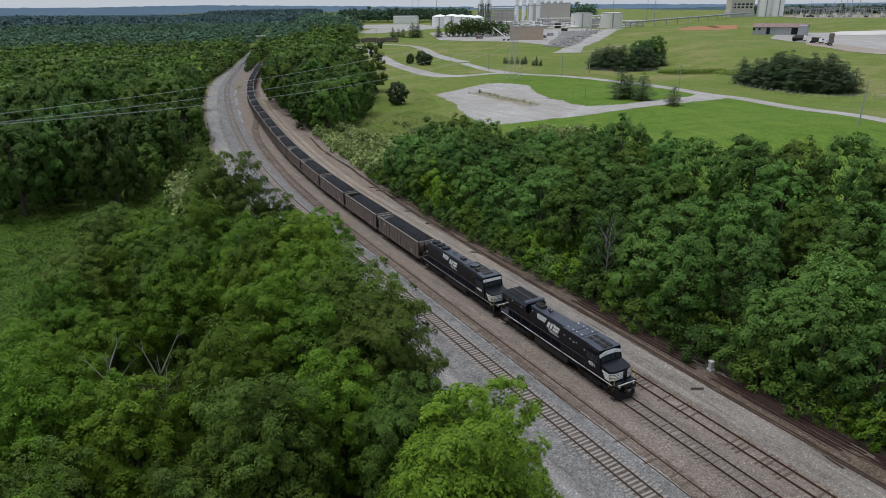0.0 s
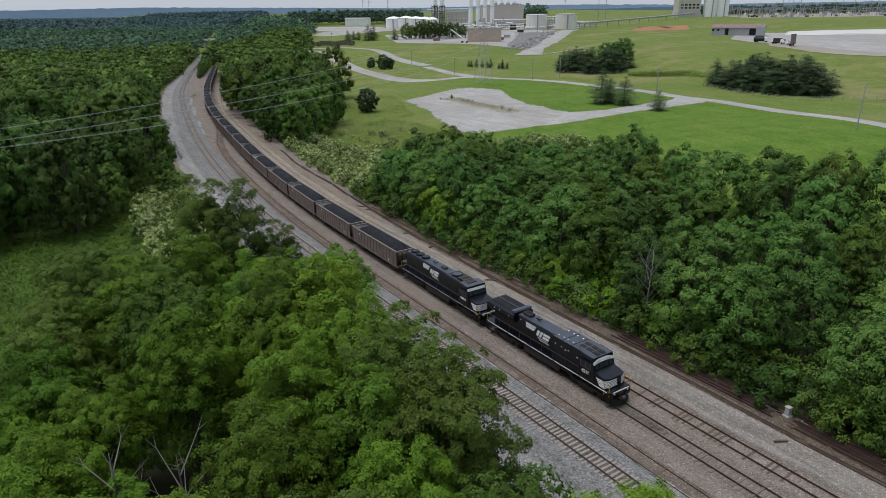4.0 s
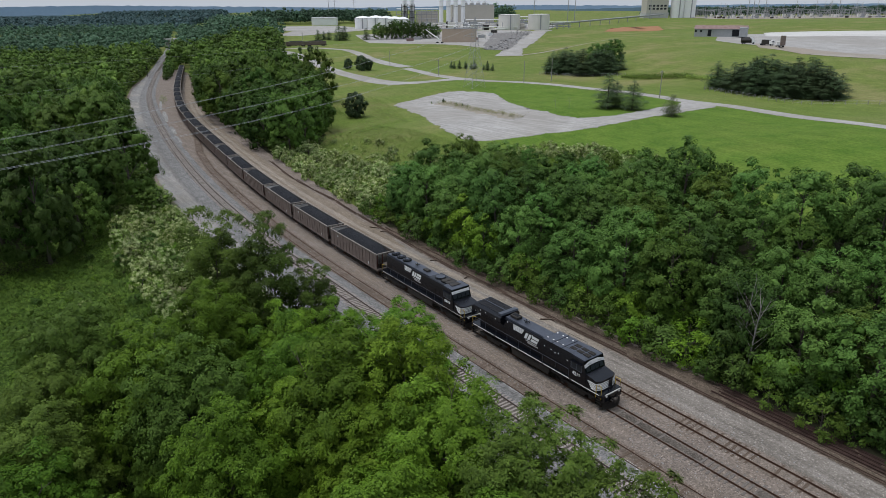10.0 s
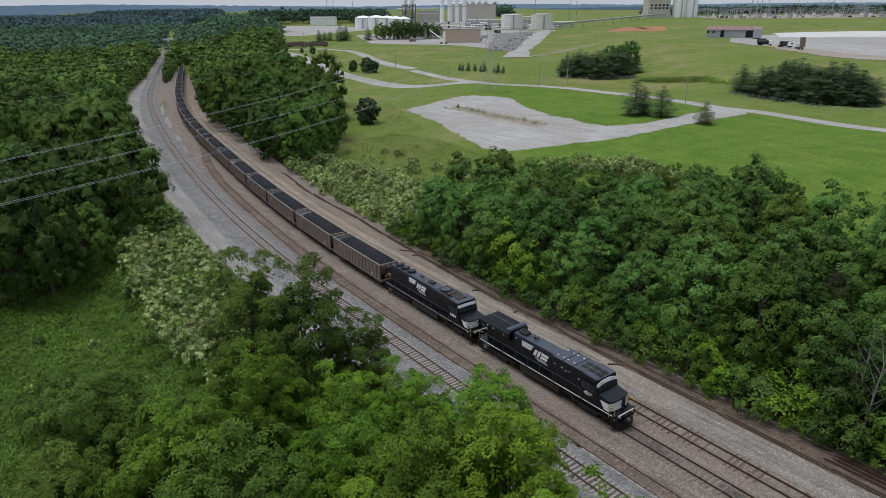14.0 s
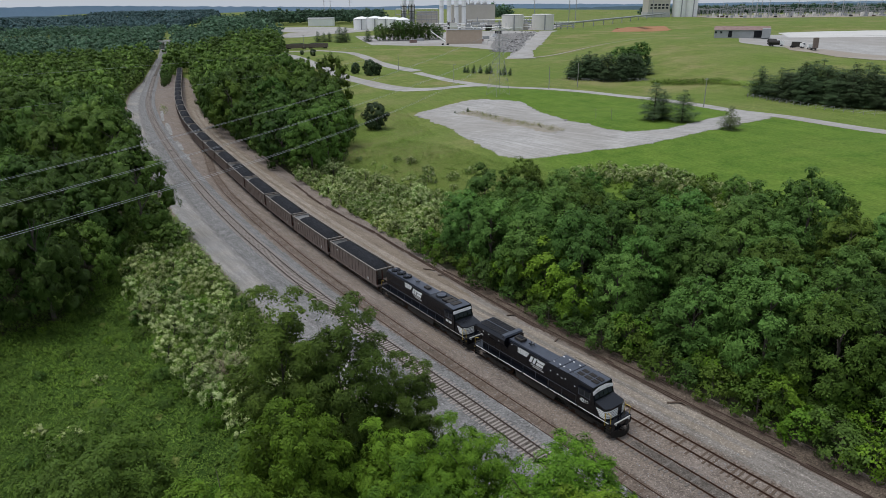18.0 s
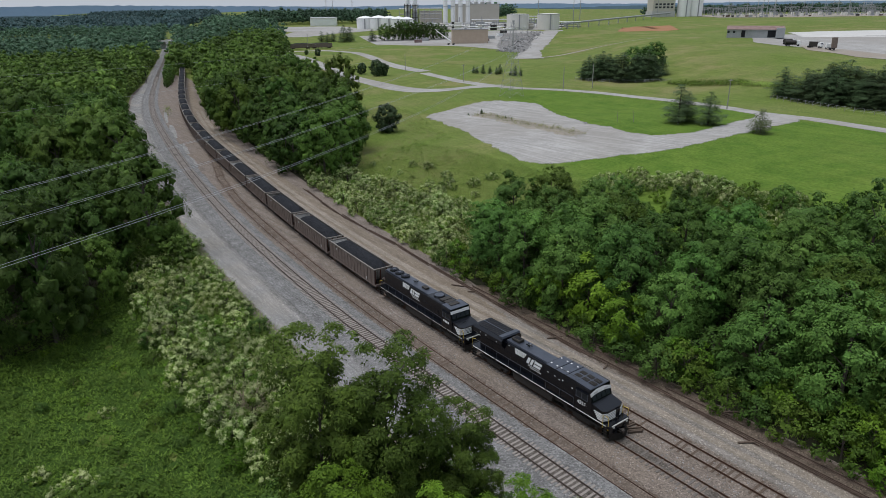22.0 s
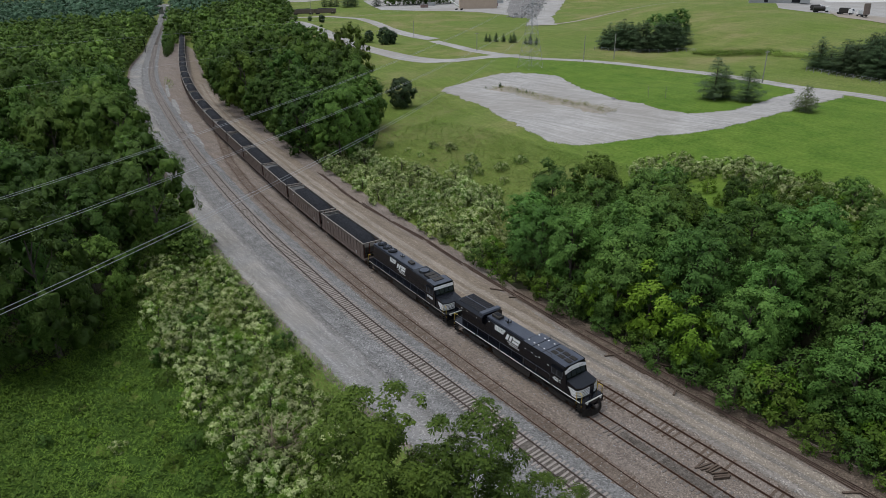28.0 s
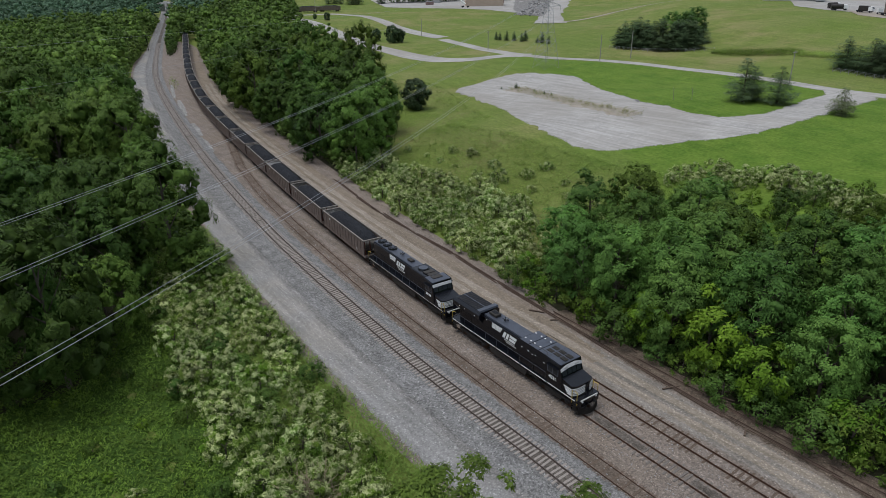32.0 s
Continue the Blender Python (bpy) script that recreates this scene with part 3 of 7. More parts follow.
for o in (0.0, 1.75):
    strip("wheel_rut", M_RUT, [s for s in SHORT if 60 < s < 330], lambda s, o=o: [(train_d(s) + np.interp(s, [60, 118, 300], [7.2, 6.2, 5.0]) + o + k, 0.082) for k in (-0.5, 0, 0.5)],
          label="pale wheel rut in the dirt track", category="rut", uneven=0.14)
strip("debris_berm", M_BERM, [s for s in SHORT if s < 116], lambda s: [(train_d(s) + line_d(s) + o, z) for o, z in ((-0.3, 0.062), (0.2, 0.13), (0.8, 0.17), (1.6, 0.14), (2.6, 0.055))],
      label="brown bank of cinders and dirt below the trees", category="dirt bank", uneven=0.2)
for s0, s1, o, w in ((8, 30, -5.9, 0.55), (26, 66, -6.0, 0.45), (62, 84, -5.9, 0.3), (222, 240, -7.0, 0.9), (240, 258, -6.3, 0.8), (268, 296, -6.5, 0.9), (300, 330, -7.5, 0.6), (196, 262, -12.4, 1.3), (250, 300, -13.0, 1.0)):
    strip("chalk_patch", M_CHALK, list(np.arange(s0, s1, 0.6)), lambda s, s0=s0, s1=s1, o=o, w=w: [(train_d(s) + o + k * w * math.sin(math.pi * (s - s0 + 0.3) / (s1 - s0 + 0.6)) ** 0.5, 0.072) for k in (-1, 0, 1)],
          label="chalky pale streak of fines in the gravel", category="gravel", uneven=0.22)


for s0, s1, w in ((30, 37, 0.5), (41, 52, 0.42), (55, 70, 0.55), (72, 88, 0.5), (92, 99, 0.45)):
    strip("oil_stain", M_FOUL, list(np.arange(s0, s1, 0.6)), lambda s, s0=s0, s1=s1, w=w: [(train_d(s) + k * w * math.sin(math.pi * (s - s0 + 0.3) / (s1 - s0 + 0.6)) ** 0.5, 0.09) for k in (-1, 0, 1)],
          label="dark oil stain between the rails", category="stain", uneven=0.25)


def rail_verts(line, off, top, s_list):
    """A flat-bottomed rail along a track: head, web and foot."""
    shape = [(-0.07, -0.16), (-0.07, -0.14), (-0.012, -0.12), (-0.012, -0.045), (-0.036, -0.035), (-0.036, 0), (0.036, 0), (0.036, -0.035), (0.012, -0.045), (0.012, -0.12), (0.07, -0.14), (0.07, -0.16)]
    verts = []
    for s in s_list:
        verts += [(*to_xy(s, float(line(s)) + off + a), top + b) for a, b in shape]
    return verts, [f[::-1] for f in grid_faces(len(s_list), len(shape))]


def track(name, line, s0, s1, top, rail_mat, label):
    t = group(name, pose(0, 0, 0), label, "railway track", kind="structure")
    s_list = list(np.arange(s0, min(s1, 420), 2.5)) + (list(np.arange(420, s1, 10.0)) if s1 > 420 else [])
    for off in (-0.7175, 0.7175):
        v, f = rail_verts(line, off, top, s_list)
        mesh_object("rail", v, f, rail_mat, t, smooth=False)
    return t


TRACK_A = track("main_track", main_d, -120, 1000, 0.50, M_RAIL_MAIN, "main railway track on pale ties and grey ballast")
TRACK_B = track("train_track", train_d, -120, 640, 0.22, M_RAIL, "yard track with worn rails sunk in brown gravel")
TRACK_C = track("spare_track", spare_d, -120, 198, 0.22, M_RAIL, "rusty disused track with dark old ties")
TRACK_E = track("old_siding", siding_d, -120, 238, 0.14, M_RAIL, "rusty siding half buried in gravel")

# ---------------------------------------------------------------- roads and lot in the field
LOT_FAR = [(-19.5, 275.4), (-7.9, 283), (1.3, 283), (17.4, 270.4), (20.9, 244.5), (24.6, 222.3), (29, 213), (30, 208), (35.7, 200.3), (45.5, 200.7), (57.5, 209.6), (72.1, 221.6), (78, 230)]
LOT_NEAR = [(-19.7, 272.7), (-8.3, 241.2), (-6.9, 222.3), (-2.1, 206.8), (2.9, 193.7), (10, 192.3), (17.3, 191.9), (23.6, 191), (35.4, 188.6), (45.7, 192.8), (61.4, 203.7), (77.8, 214.8), (83, 222)]
ribbon("gravel_lot", M_LOT, LOT_FAR, LOT_NEAR, 0.05, 14, 2.0, "bare pale gravel lot with weeds in the middle", "gravel lot", 0.4, fray=2.6)
ROAD = [(-19, 412), (-4.3, 359), (8.4, 330), (18.7, 311.5), (33.7, 301.5), (45.7, 290.3), (64.4, 264.8), (72.1, 246.4), (77, 230), (85, 217.5), (88.5, 206), (94, 184), (100.6, 154), (110, 100), (118, 30)]
ribbon("lane", M_LOT, offset_line(ROAD, 2.2), offset_line(ROAD, -2.2), 0.07, 4, 3.0, "narrow pale gravel lane across the grass", "road", fray=0.9)
SPUR = [(12, 326), (2.2, 330.9), (-10.5, 327.6), (-22.5, 335), (-35.8, 354), (-50.3, 380.4), (-73.7, 437.6), (-89.6, 465), (-107.8, 505), (-122, 520)]
ribbon("lane_spur", M_LOT, offset_line(SPUR, 4.2), offset_line(SPUR, -4.0), 0.09, 4, 3.0, "curving pale gravel lane", "road", fray=0.9)
LOOP = [(-122, 535), (-92, 549), (-66.3, 522.7), (-45, 465), (-18.8, 420)]
ribbon("lane_loop", M_LOT, offset_line(LOOP, 3.4), offset_line(LOOP, -3.4), 0.11, 4, 3.0, "curving pale gravel lane", "road", fray=0.9)


# ---------------------------------------------------------------- train
def lettering(text, size, mat, parent, m, name="number", label=""):
    c = bpy.data.curves.new("text", "FONT")
    c.body, c.size, c.extrude, c.align_x, c.align_y = text, size, 0.004, "CENTER", "CENTER"
    c.offset = 0.02
    t = new("text", c)
    dg = bpy.context.evaluated_depsgraph_get()
    me = bpy.data.meshes.new_from_object(t.evaluated_get(dg))
    bpy.data.objects.remove(t)
    me.materials.clear()
    me.materials.append(mat)
    ob = new(name, me)
    ob.parent, ob.matrix_basis = parent, m
    if label:
        ob["label"] = label
    return ob


def wheelset(parent, x, radius, mat):
    bm = bmesh.new()
    for y in (-0.72, 0.72):
        rod(bm, (0, y - 0.065, 0), (0, y + 0.065, 0), radius, n=20)
        rod(bm, (0, y - 0.09 * (1 if y > 0 else -1), 0), (0, y + 0.02, 0), radius + 0.025, n=20)
    rod(bm, (0, -1.0, 0), (0, 1.0, 0), 0.09, n=8)
    w = part("wheelset", bm, mat, parent)
    w.location = (x, 0, radius)
    return w


def truck(parent, x, axles, pitch, radius, mat, wheel_mat):
    """A bogie: side frames with pedestals, springs and journal boxes."""
    t = part("truck", bmesh.new(), mat, parent, "greasy dark steel bogie")
    bm = bmesh.new()
    half = pitch * (axles - 1) / 2
    for y in (-1.05, 1.05):
        box(bm, x - half - 0.55, x + half + 0.55, y - 0.09, y + 0.09, radius + 0.05, radius + 0.33, 0.04)
        box(bm, x - half * 0.6, x + half * 0.6, y - 0.1, y + 0.1, radius - 0.28, radius + 0.1, 0.04)
        for i in range(axles):
            ax = x - half + i * pitch
            box(bm, ax - 0.22, ax + 0.22, y - 0.14, y + 0.14, radius - 0.2, radius + 0.2, 0.05)
            rod(bm, (ax, y, radius), (ax, y + (0.2 if y > 0 else -0.2), radius), 0.13, n=10)
        for i in range(axles - 1):
            for k in (-0.2, 0.2):
                sx = x - half + (i + 0.5) * pitch + k
                rod(bm, (sx, y, radius - 0.05), (sx, y, radius + 0.35), 0.085, n=8)
    box(bm, x - 0.35, x + 0.35, -1.0, 1.0, radius + 0.05, radius + 0.45, 0.04)
    bm.to_mesh(t.data)
    bm.free()
    wheels = [wheelset(parent, x - half + i * pitch, radius, wheel_mat) for i in range(axles)]
    return wheels


def coupler(parent, x, way):
    bm = bmesh.new()
    box(bm, min(x, x - way * 0.7), max(x, x - way * 0.7), -0.1, 0.1, 0.82, 1.02, 0.03)
    box(bm, min(x - way * 0.05, x + way * 0.14), max(x - way * 0.05, x + way * 0.14), -0.2, 0.2, 0.74, 1.08, 0.05)
    part("coupler", bm, M_STEEL, parent, "rusty knuckle coupler")


def handrail(parent, pts, mat, r=0.022, posts=0.0, foot=1.7):
    bm = bmesh.new()
    tube(bm, pts, r, 5)
    part("handrail", bm, mat, parent)
    if posts:
        (x0, y, z), (x1, _, _) = pts[0], pts[-1]
        n = max(2, int(abs(x1 - x0) / posts) + 1)
        for i in range(n):
            x = x0 + (x1 - x0) * i / (n - 1)
            part("stanchion", rod(bmesh.new(), (x, y, foot), (x, y, z), r, n=5), mat, parent)


def nose_shape(bm, x0, x1, w, z0, zb, zf, chamfer=0.45):
    """The short hood: its plan is chamfered at the front, its top falls forwards."""
    plan = [(x0, -w), (x1 - 0.25, -w), (x1, -w + chamfer), (x1, w - chamfer), (x1 - 0.25, w), (x0, w)]
    low = [bm.verts.new((x, y, z0)) for x, y in plan]
    high = [bm.verts.new((x - (0.0 if x == x0 else 0.12), y * 0.96, zb + (zf - zb) * (x - x0) / (x1 - x0))) for x, y in plan]
    bm.faces.new(low[::-1]), bm.faces.new(high)
    for i in range(6):
        bm.faces.new((low[i], low[(i + 1) % 6], high[(i + 1) % 6], high[i]))
    bmesh.ops.recalc_face_normals(bm, faces=bm.faces)
    return bm


def locomotive(lead):
    L = 22.3 if lead else 21.7
    e = L / 2 - 0.75
    t = group("locomotive", pose(0, 0, 0), "black six-axle diesel locomotive with flared radiator and white nose stripes" if lead
              else "black six-axle diesel locomotive with round roof fans and white nose stripes", "locomotive", "locomotives of the train")
    part("platform", box(bmesh.new(), -e, e, -1.5, 1.5, 1.38, 1.70, 0.03), M_BLACK, t, "black walkway platform")
    part("underframe", box(bmesh.new(), -e + 0.4, e - 0.4, -0.75, 0.75, 1.0, 1.4, 0.02), M_GRIME, t)
    # painted sill stripe, in lengths
    xs = np.linspace(-e + 0.15, e - 0.2, 6 if lead else 7)
    for a, b in zip(xs, xs[1:]):
        for y in (-1.51, 1.51):
            part("sill_stripe", box(bmesh.new(), a + 0.12, b - 0.12, y - 0.006, y + 0.006, 1.56, 1.66 if lead else 1.63), M_WHITE if lead else M_DULLWHITE, t)
    # cab and nose
    cx0, cx1 = (e - 4.45, e - 2.35) if lead else (e - 4.6, e - 2.6)
    nose = part("nose", nose_shape(bmesh.new(), cx1 - 0.3, e - 0.55, 1.5 if lead else 1.45, 1.7, 3.22 if lead else 3.1, 2.84 if lead else 2.75, 0.6), M_BLACK, t, "black short hood")
    # stripes across the nose and its cheeks
    nx = e - 0.55
    for i in range(5):
        z = 1.86 + i * 0.165
        bm = bmesh.new()
        w = (1.5 if lead else 1.45) * 0.985
        lean = 0.12 * (z - 1.7) / 1.1
        ends = [(nx - 0.9 - 0.12 * i, -w - 0.01), (nx - 0.25 - lean, -w - 0.01), (nx + 0.01 - lean, -w + 0.59), (nx + 0.01 - lean, w - 0.59), (nx - 0.25 - lean, w + 0.01), (nx - 0.9 - 0.12 * i, w + 0.01)]
        for (xa, ya), (xb, yb) in zip(ends, ends[1:]):
            a, b = Vector((xa, ya, z)), Vector((xb, yb, z))
            v = [bm.verts.new(p) for p in (a, b, b + Vector((0, 0, 0.125)), a + Vector((0, 0, 0.125)))]
            bm.faces.new(v)
        made = bmesh.ops.extrude_face_region(bm, geom=list(bm.faces))
        cen = Vector((nx - 0.8, 0, z))
        for v in made["geom"]:
            if isinstance(v, bmesh.types.BMVert):
                o = v.co - cen
                v.co += Vector((o.x, o.y, 0)).normalized() * 0.012
        bmesh.ops.recalc_face_normals(bm, faces=bm.faces)
        part("nose_stripe", bm, M_WHITE, t, "white painted nose stripe")
    part("nose_door", box(bmesh.new(), nx - 0.03, nx + 0.022, 0.15, 0.7, 1.72, 2.72, 0.01), M_BLACK, nose)
    cab = part("cab", prism(bmesh.new(), [(cx0, 1.7), (cx1 + 0.15, 1.7), (cx1 + 0.12, 3.05), (cx1 - 0.22, 4.1), (cx1 - 0.3, 4.42), (cx0, 4.5)], -1.5, 1.5), M_BLACK, t, "black cab")
    part("roof", prism(bmesh.new(), [(cx0 - 0.05, 4.46), (cx1 - 0.26, 4.40), (cx1 - 0.28, 4.47), (cx0 - 0.05, 4.56)], -1.36, 1.36), M_SKY_SHEEN, cab, "grey-black cab roof")
    # windscreen fascia and panes
    way = Vector((-0.34, 0, 1.05)).normalized()
    out = Vector((way.z, 0, -way.x))
    base = Vector((cx1 + 0.12, 0, 3.05))

    def pane(name, y0, y1, a, b, mat, lift, parent, label=""):
        bm = bmesh.new()
        c = [base + way * a + out * lift, base + way * b + out * lift]
        v = [bm.verts.new((c[k].x, y, c[k].z)) for k, y in ((0, y0), (0, y1), (1, y1), (1, y0))]
        f = bm.faces.new(v)
        made = bmesh.ops.extrude_face_region(bm, geom=[f])
        for g in made["geom"]:
            if isinstance(g, bmesh.types.BMVert):
                g.co += out * 0.02
        bmesh.ops.recalc_face_normals(bm, faces=bm.faces)
        return part(name, bm, mat, parent, label)
    for y0, y1 in ((-1.28, -0.72), (-0.62, -0.04), (0.04, 0.62), (0.72, 1.28)):
        pane("windscreen", y0, y1, 0.22, 0.78, M_GLASS, 0.004, cab, "dark tinted glass pane")
    if lead:
        bm = bmesh.new()
        low = [(-1.47, 0.70), (-1.05, 0.80), (-0.55, 0.86), (0.55, 0.86), (1.05, 0.80), (1.47, 0.70)]
        high = [(-1.47, 1.02), (-1.05, 1.14), (-0.55, 1.27), (0.55, 1.27), (1.05, 1.14), (1.47, 1.02)]
        rows = [[bm.verts.new((base.x + way.x * a + out.x * q, y, base.z + way.z * a + out.z * q)) for y, a in line] for line, q in ((low, 0.01), (high, 0.01), (high, 0.07), (low, 0.07))]
        for r in range(4):
            for i in range(5):
                bm.faces.new((rows[r][i], rows[r][i + 1], rows[(r + 1) % 4][i + 1], rows[(r + 1) % 4][i]))
        bm.faces.new([r[0] for r in rows]), bm.faces.new([r[-1] for r in rows][::-1])
        bmesh.ops.recalc_face_normals(bm, faces=bm.faces)
        part("fascia", bm, M_SILVER, cab, "silver-white arched fascia over the windscreen")
        for y in (-0.75, 0.75):
            pane("number_board", y - 0.28, y + 0.28, 0.92, 1.06, M_DULLWHITE, 0.072, cab)
    else:
        pane("fascia", -1.42, 1.42, 0.82, 1.2, M_SILVER, 0.006, cab, "silver-white number board fascia")
    pane("headlight", -0.2, 0.2, 0.96, 1.14, M_LENS, 0.075 if lead else 0.04, cab, "twin headlight lenses")
    for y in (-1.502, 1.502):
        for a, b in ((cx0 + 0.2, cx0 + 0.85), (cx0 + 0.95, cx0 + 1.6)):
            part("side_window", box(bmesh.new(), a, b, y - 0.012, y + 0.012, 3.1, 3.8, 0.008), M_GLASS, cab)
        part("window_frame", box(bmesh.new(), cx0 + 0.12, cx0 + 1.68, y - 0.006, y + 0.006, 3.02, 3.88), M_SKY_SHEEN, cab, "dark grey window frame")
        part("visor", prism(bmesh.new(), [(cx0 + 0.1, 3.92), (cx0 + 1.7, 3.92), (cx0 + 1.7, 3.96), (cx0 + 0.1, 3.96)], min(y, y * 1.14), max(y, y * 1.14)), M_BLACK, cab)
    if lead:
        for y, turn in ((-1.508, 0), (1.508, 180)):
            lettering("4216", 0.56, M_WHITE, cab, pose(cx0 + 0.95, y, 2.56, 90, 0, turn), "number", "white road number on the cab side")
    else:
        for i in range(4):
            for y in (-1.503, 1.503):
                part("number_bar", box(bmesh.new(), cx0 + 0.35 + i * 0.32, cx0 + 0.58 + i * 0.32, y - 0.006, y + 0.006, 2.42, 2.75), M_WHITE, cab)
    # hood
    if lead:
        hood = part("hood", box(bmesh.new(), -e + 0.95, cx0, -0.98, 0.98, 1.7, 4.15, 0.05), M_BLACK, t, "black long hood")
        part("equipment_hood", prism(bmesh.new(), [(cx0 - 4.35, 1.7), (cx0, 1.7), (cx0, 4.5), (cx0 - 4.35, 4.5)], -1.36, 1.36), M_BLACK, t, "black equipment hood")
        for i in range(3):
            a = cx0 - 4.3 + i * 1.43
            part("roof_panel", box(bmesh.new(), a + 0.03, a + 1.38, -1.34, 1.34, 4.5, 4.56, 0.02), M_SKY_SHEEN, t, "grey roof hatch panel")
            for y in (-0.75, 0.75):
                for k in (0.25, 1.1):
                    if i < 2:
                        part("lifting_lug", box(bmesh.new(), a + k - 0.09, a + k + 0.09, y - 0.06, y + 0.06, 4.56, 4.62, 0.01), M_WHITE, t, "small white roof lug")
        for i in range(3):
            for y in (-0.62, 0.12):
                bm = box(bmesh.new(), cx0 - 1.0 + i * 0.95, cx0 - 0.25 + i * 0.95, y, y + 0.5, 4.5, 4.60, 0.02)
                g = part("roof_grille", bm, M_GRIME, t, "dark slatted roof grille")
                for k in range(4):
                    part("slat", box(bmesh.new(), cx0 - 0.95 + i * 0.95 + k * 0.17, cx0 - 0.87 + i * 0.95 + k * 0.17, y + 0.03, y + 0.47, 4.6, 4.64), M_STEEL, g)
        part("engine_roof", prism(bmesh.new(), [(-e + 5.4, 4.15), (cx0 - 4.35, 4.15), (cx0 - 4.35, 4.36), (-e + 5.4, 4.36)], -0.8, 0.8), M_SKY_SHEEN, t)
        part("exhaust_housing", box(bmesh.new(), -e + 5.75, -e + 7.0, -0.42, 0.42, 4.36, 4.72, 0.06), M_GRIME, t, "sooty exhaust housing")
        part("exhaust_port", box(bmesh.new(), -e + 5.95, -e + 6.8, -0.25, 0.25, 4.72, 4.76), M_COAL, t)
        horn = part("horn", rod(bmesh.new(), (-e + 8.2, 0, 4.36), (-e + 8.2, 0, 4.6), 0.05), M_BLACK, t, "black five-chime horn")
        for k in range(5):
            ang = k * 1.256
            part("trumpet", rod(bmesh.new(), (-e + 8.2, 0, 4.58), (-e + 8.2 + 0.4 * math.cos(ang), 0.35 * math.sin(ang), 4.66), 0.03, 0.08), M_BLACK, horn)
        # flared radiator
        r0, r1 = -e + 0.35, -e + 5.3
        body = bmesh.new()
        sec = [(-0.98, 3.2), (-1.5, 3.75), (-1.52, 4.25), (-1.2, 4.55), (1.2, 4.55), (1.52, 4.25), (1.5, 3.75), (0.98, 3.2)]
        a = [body.verts.new((r0, y, z)) for y, z in sec]
        b = [body.verts.new((r1, y, z)) for y, z in sec]
        body.faces.new(a), body.faces.new(b[::-1])
        for i in range(8):
            body.faces.new((a[i], a[(i + 1) % 8], b[(i + 1) % 8], b[i]))
        bmesh.ops.recalc_face_normals(body, faces=body.faces)
        rad = part("radiator", body, M_BLACK, t, "flared black radiator wings")
        for y0, y1 in ((-1.14, -0.06), (0.06, 1.14)):
            part("radiator_grille", box(bmesh.new(), r0 + 0.3, r1 - 0.75, y0, y1, 4.55, 4.585, 0.01), M_COAL, rad, "black mesh radiator grille")
            for k in range(9):
                x = r0 + 0.55 + k * 0.41
                part("grille_bar", box(bmesh.new(), x, x + 0.04, y0, y1, 4.585, 4.6), M_GRIME, rad)
        part("radiator_rib", box(bmesh.new(), r0 + 0.1, r1 - 0.7, -0.05, 0.05, 4.55, 4.64), M_SKY_SHEEN, rad)
        part("radiator_hood", prism(bmesh.new(), [(r1 - 0.65, 4.5), (r1, 4.5), (r1 - 0.1, 4.74), (r1 - 0.65, 4.74)], -1.35, 1.35), M_SKY_SHEEN, rad, "grey sloped radiator end cap")
        doors = np.linspace(-e + 1.1, cx0 - 4.5, 11)
    else:
        hood = part("hood", box(bmesh.new(), -e + 0.7, cx0, -0.95, 0.95, 1.7, 4.2, 0.06), M_BLACK, t, "black long hood")
        part("engine_roof", prism(bmesh.new(), [(-e + 0.8, 4.2), (cx0, 4.2), (cx0, 4.34), (-e + 0.8, 4.34)], -0.78, 0.78), M_SKY_SHEEN, t)
        part("blower_housing", box(bmesh.new(), cx0 - 3.9, cx0 - 0.1, -1.2, 1.2, 3.6, 4.45, 0.12), M_BLACK, t, "wider blower housing behind the cab")
        for x in (-e + 1.8, -e + 3.3, -e + 4.8):
            fan = part("fan", rod(bmesh.new(), (x, 0, 4.3), (x, 0, 4.55), 0.68, 0.64, 24), M_BLACK, t, "round radiator fan housing")
            part("fan_grille", rod(bmesh.new(), (x, 0, 4.55), (x, 0, 4.57), 0.54, n=20), M_COAL, fan)
            part("fan_hub", rod(bmesh.new(), (x, 0, 4.57), (x, 0, 4.62), 0.2, n=12), M_SKY_SHEEN, fan)
            for k in range(4):
                ang = k * math.pi / 4
                part("spoke", rod(bmesh.new(), (x - 0.62 * math.cos(ang), -0.62 * math.sin(ang), 4.585), (x + 0.62 * math.cos(ang), 0.62 * math.sin(ang), 4.585), 0.02, n=4), M_SKY_SHEEN, fan)
        bfan = part("brake_fan", rod(bmesh.new(), (cx0 - 2.6, 0, 4.45), (cx0 - 2.6, 0, 4.6), 0.75, 0.7, 24), M_BLACK, t, "round dynamic brake fan")
        part("fan_grille", rod(bmesh.new(), (cx0 - 2.6, 0, 4.6), (cx0 - 2.6, 0, 4.62), 0.6, n=20), M_SKY_SHEEN, bfan)
        for i in range(3):
            part("roof_hatch", box(bmesh.new(), cx0 - 1.6 + i * 0.9, cx0 - 0.85 + i * 0.9, -0.7, 0.7, 4.45, 4.6, 0.02), M_GRIME, t, "dark roof hatch")
        part("exhaust_housing", box(bmesh.new(), -0.8, 0.2, -0.3, 0.3, 4.34, 4.6, 0.03), M_GRIME, t, "sooty exhaust stack")
        horn = part("horn", rod(bmesh.new(), (-2.6, 0, 4.34), (-2.6, 0, 4.6), 0.05), M_BLACK, t, "black five-chime horn")
        for k in range(5):
            ang = k * 1.256
            part("trumpet", rod(bmesh.new(), (-2.6, 0, 4.55), (-2.6 + 0.4 * math.cos(ang), 0.35 * math.sin(ang), 4.62), 0.03, 0.08), M_BLACK, horn)
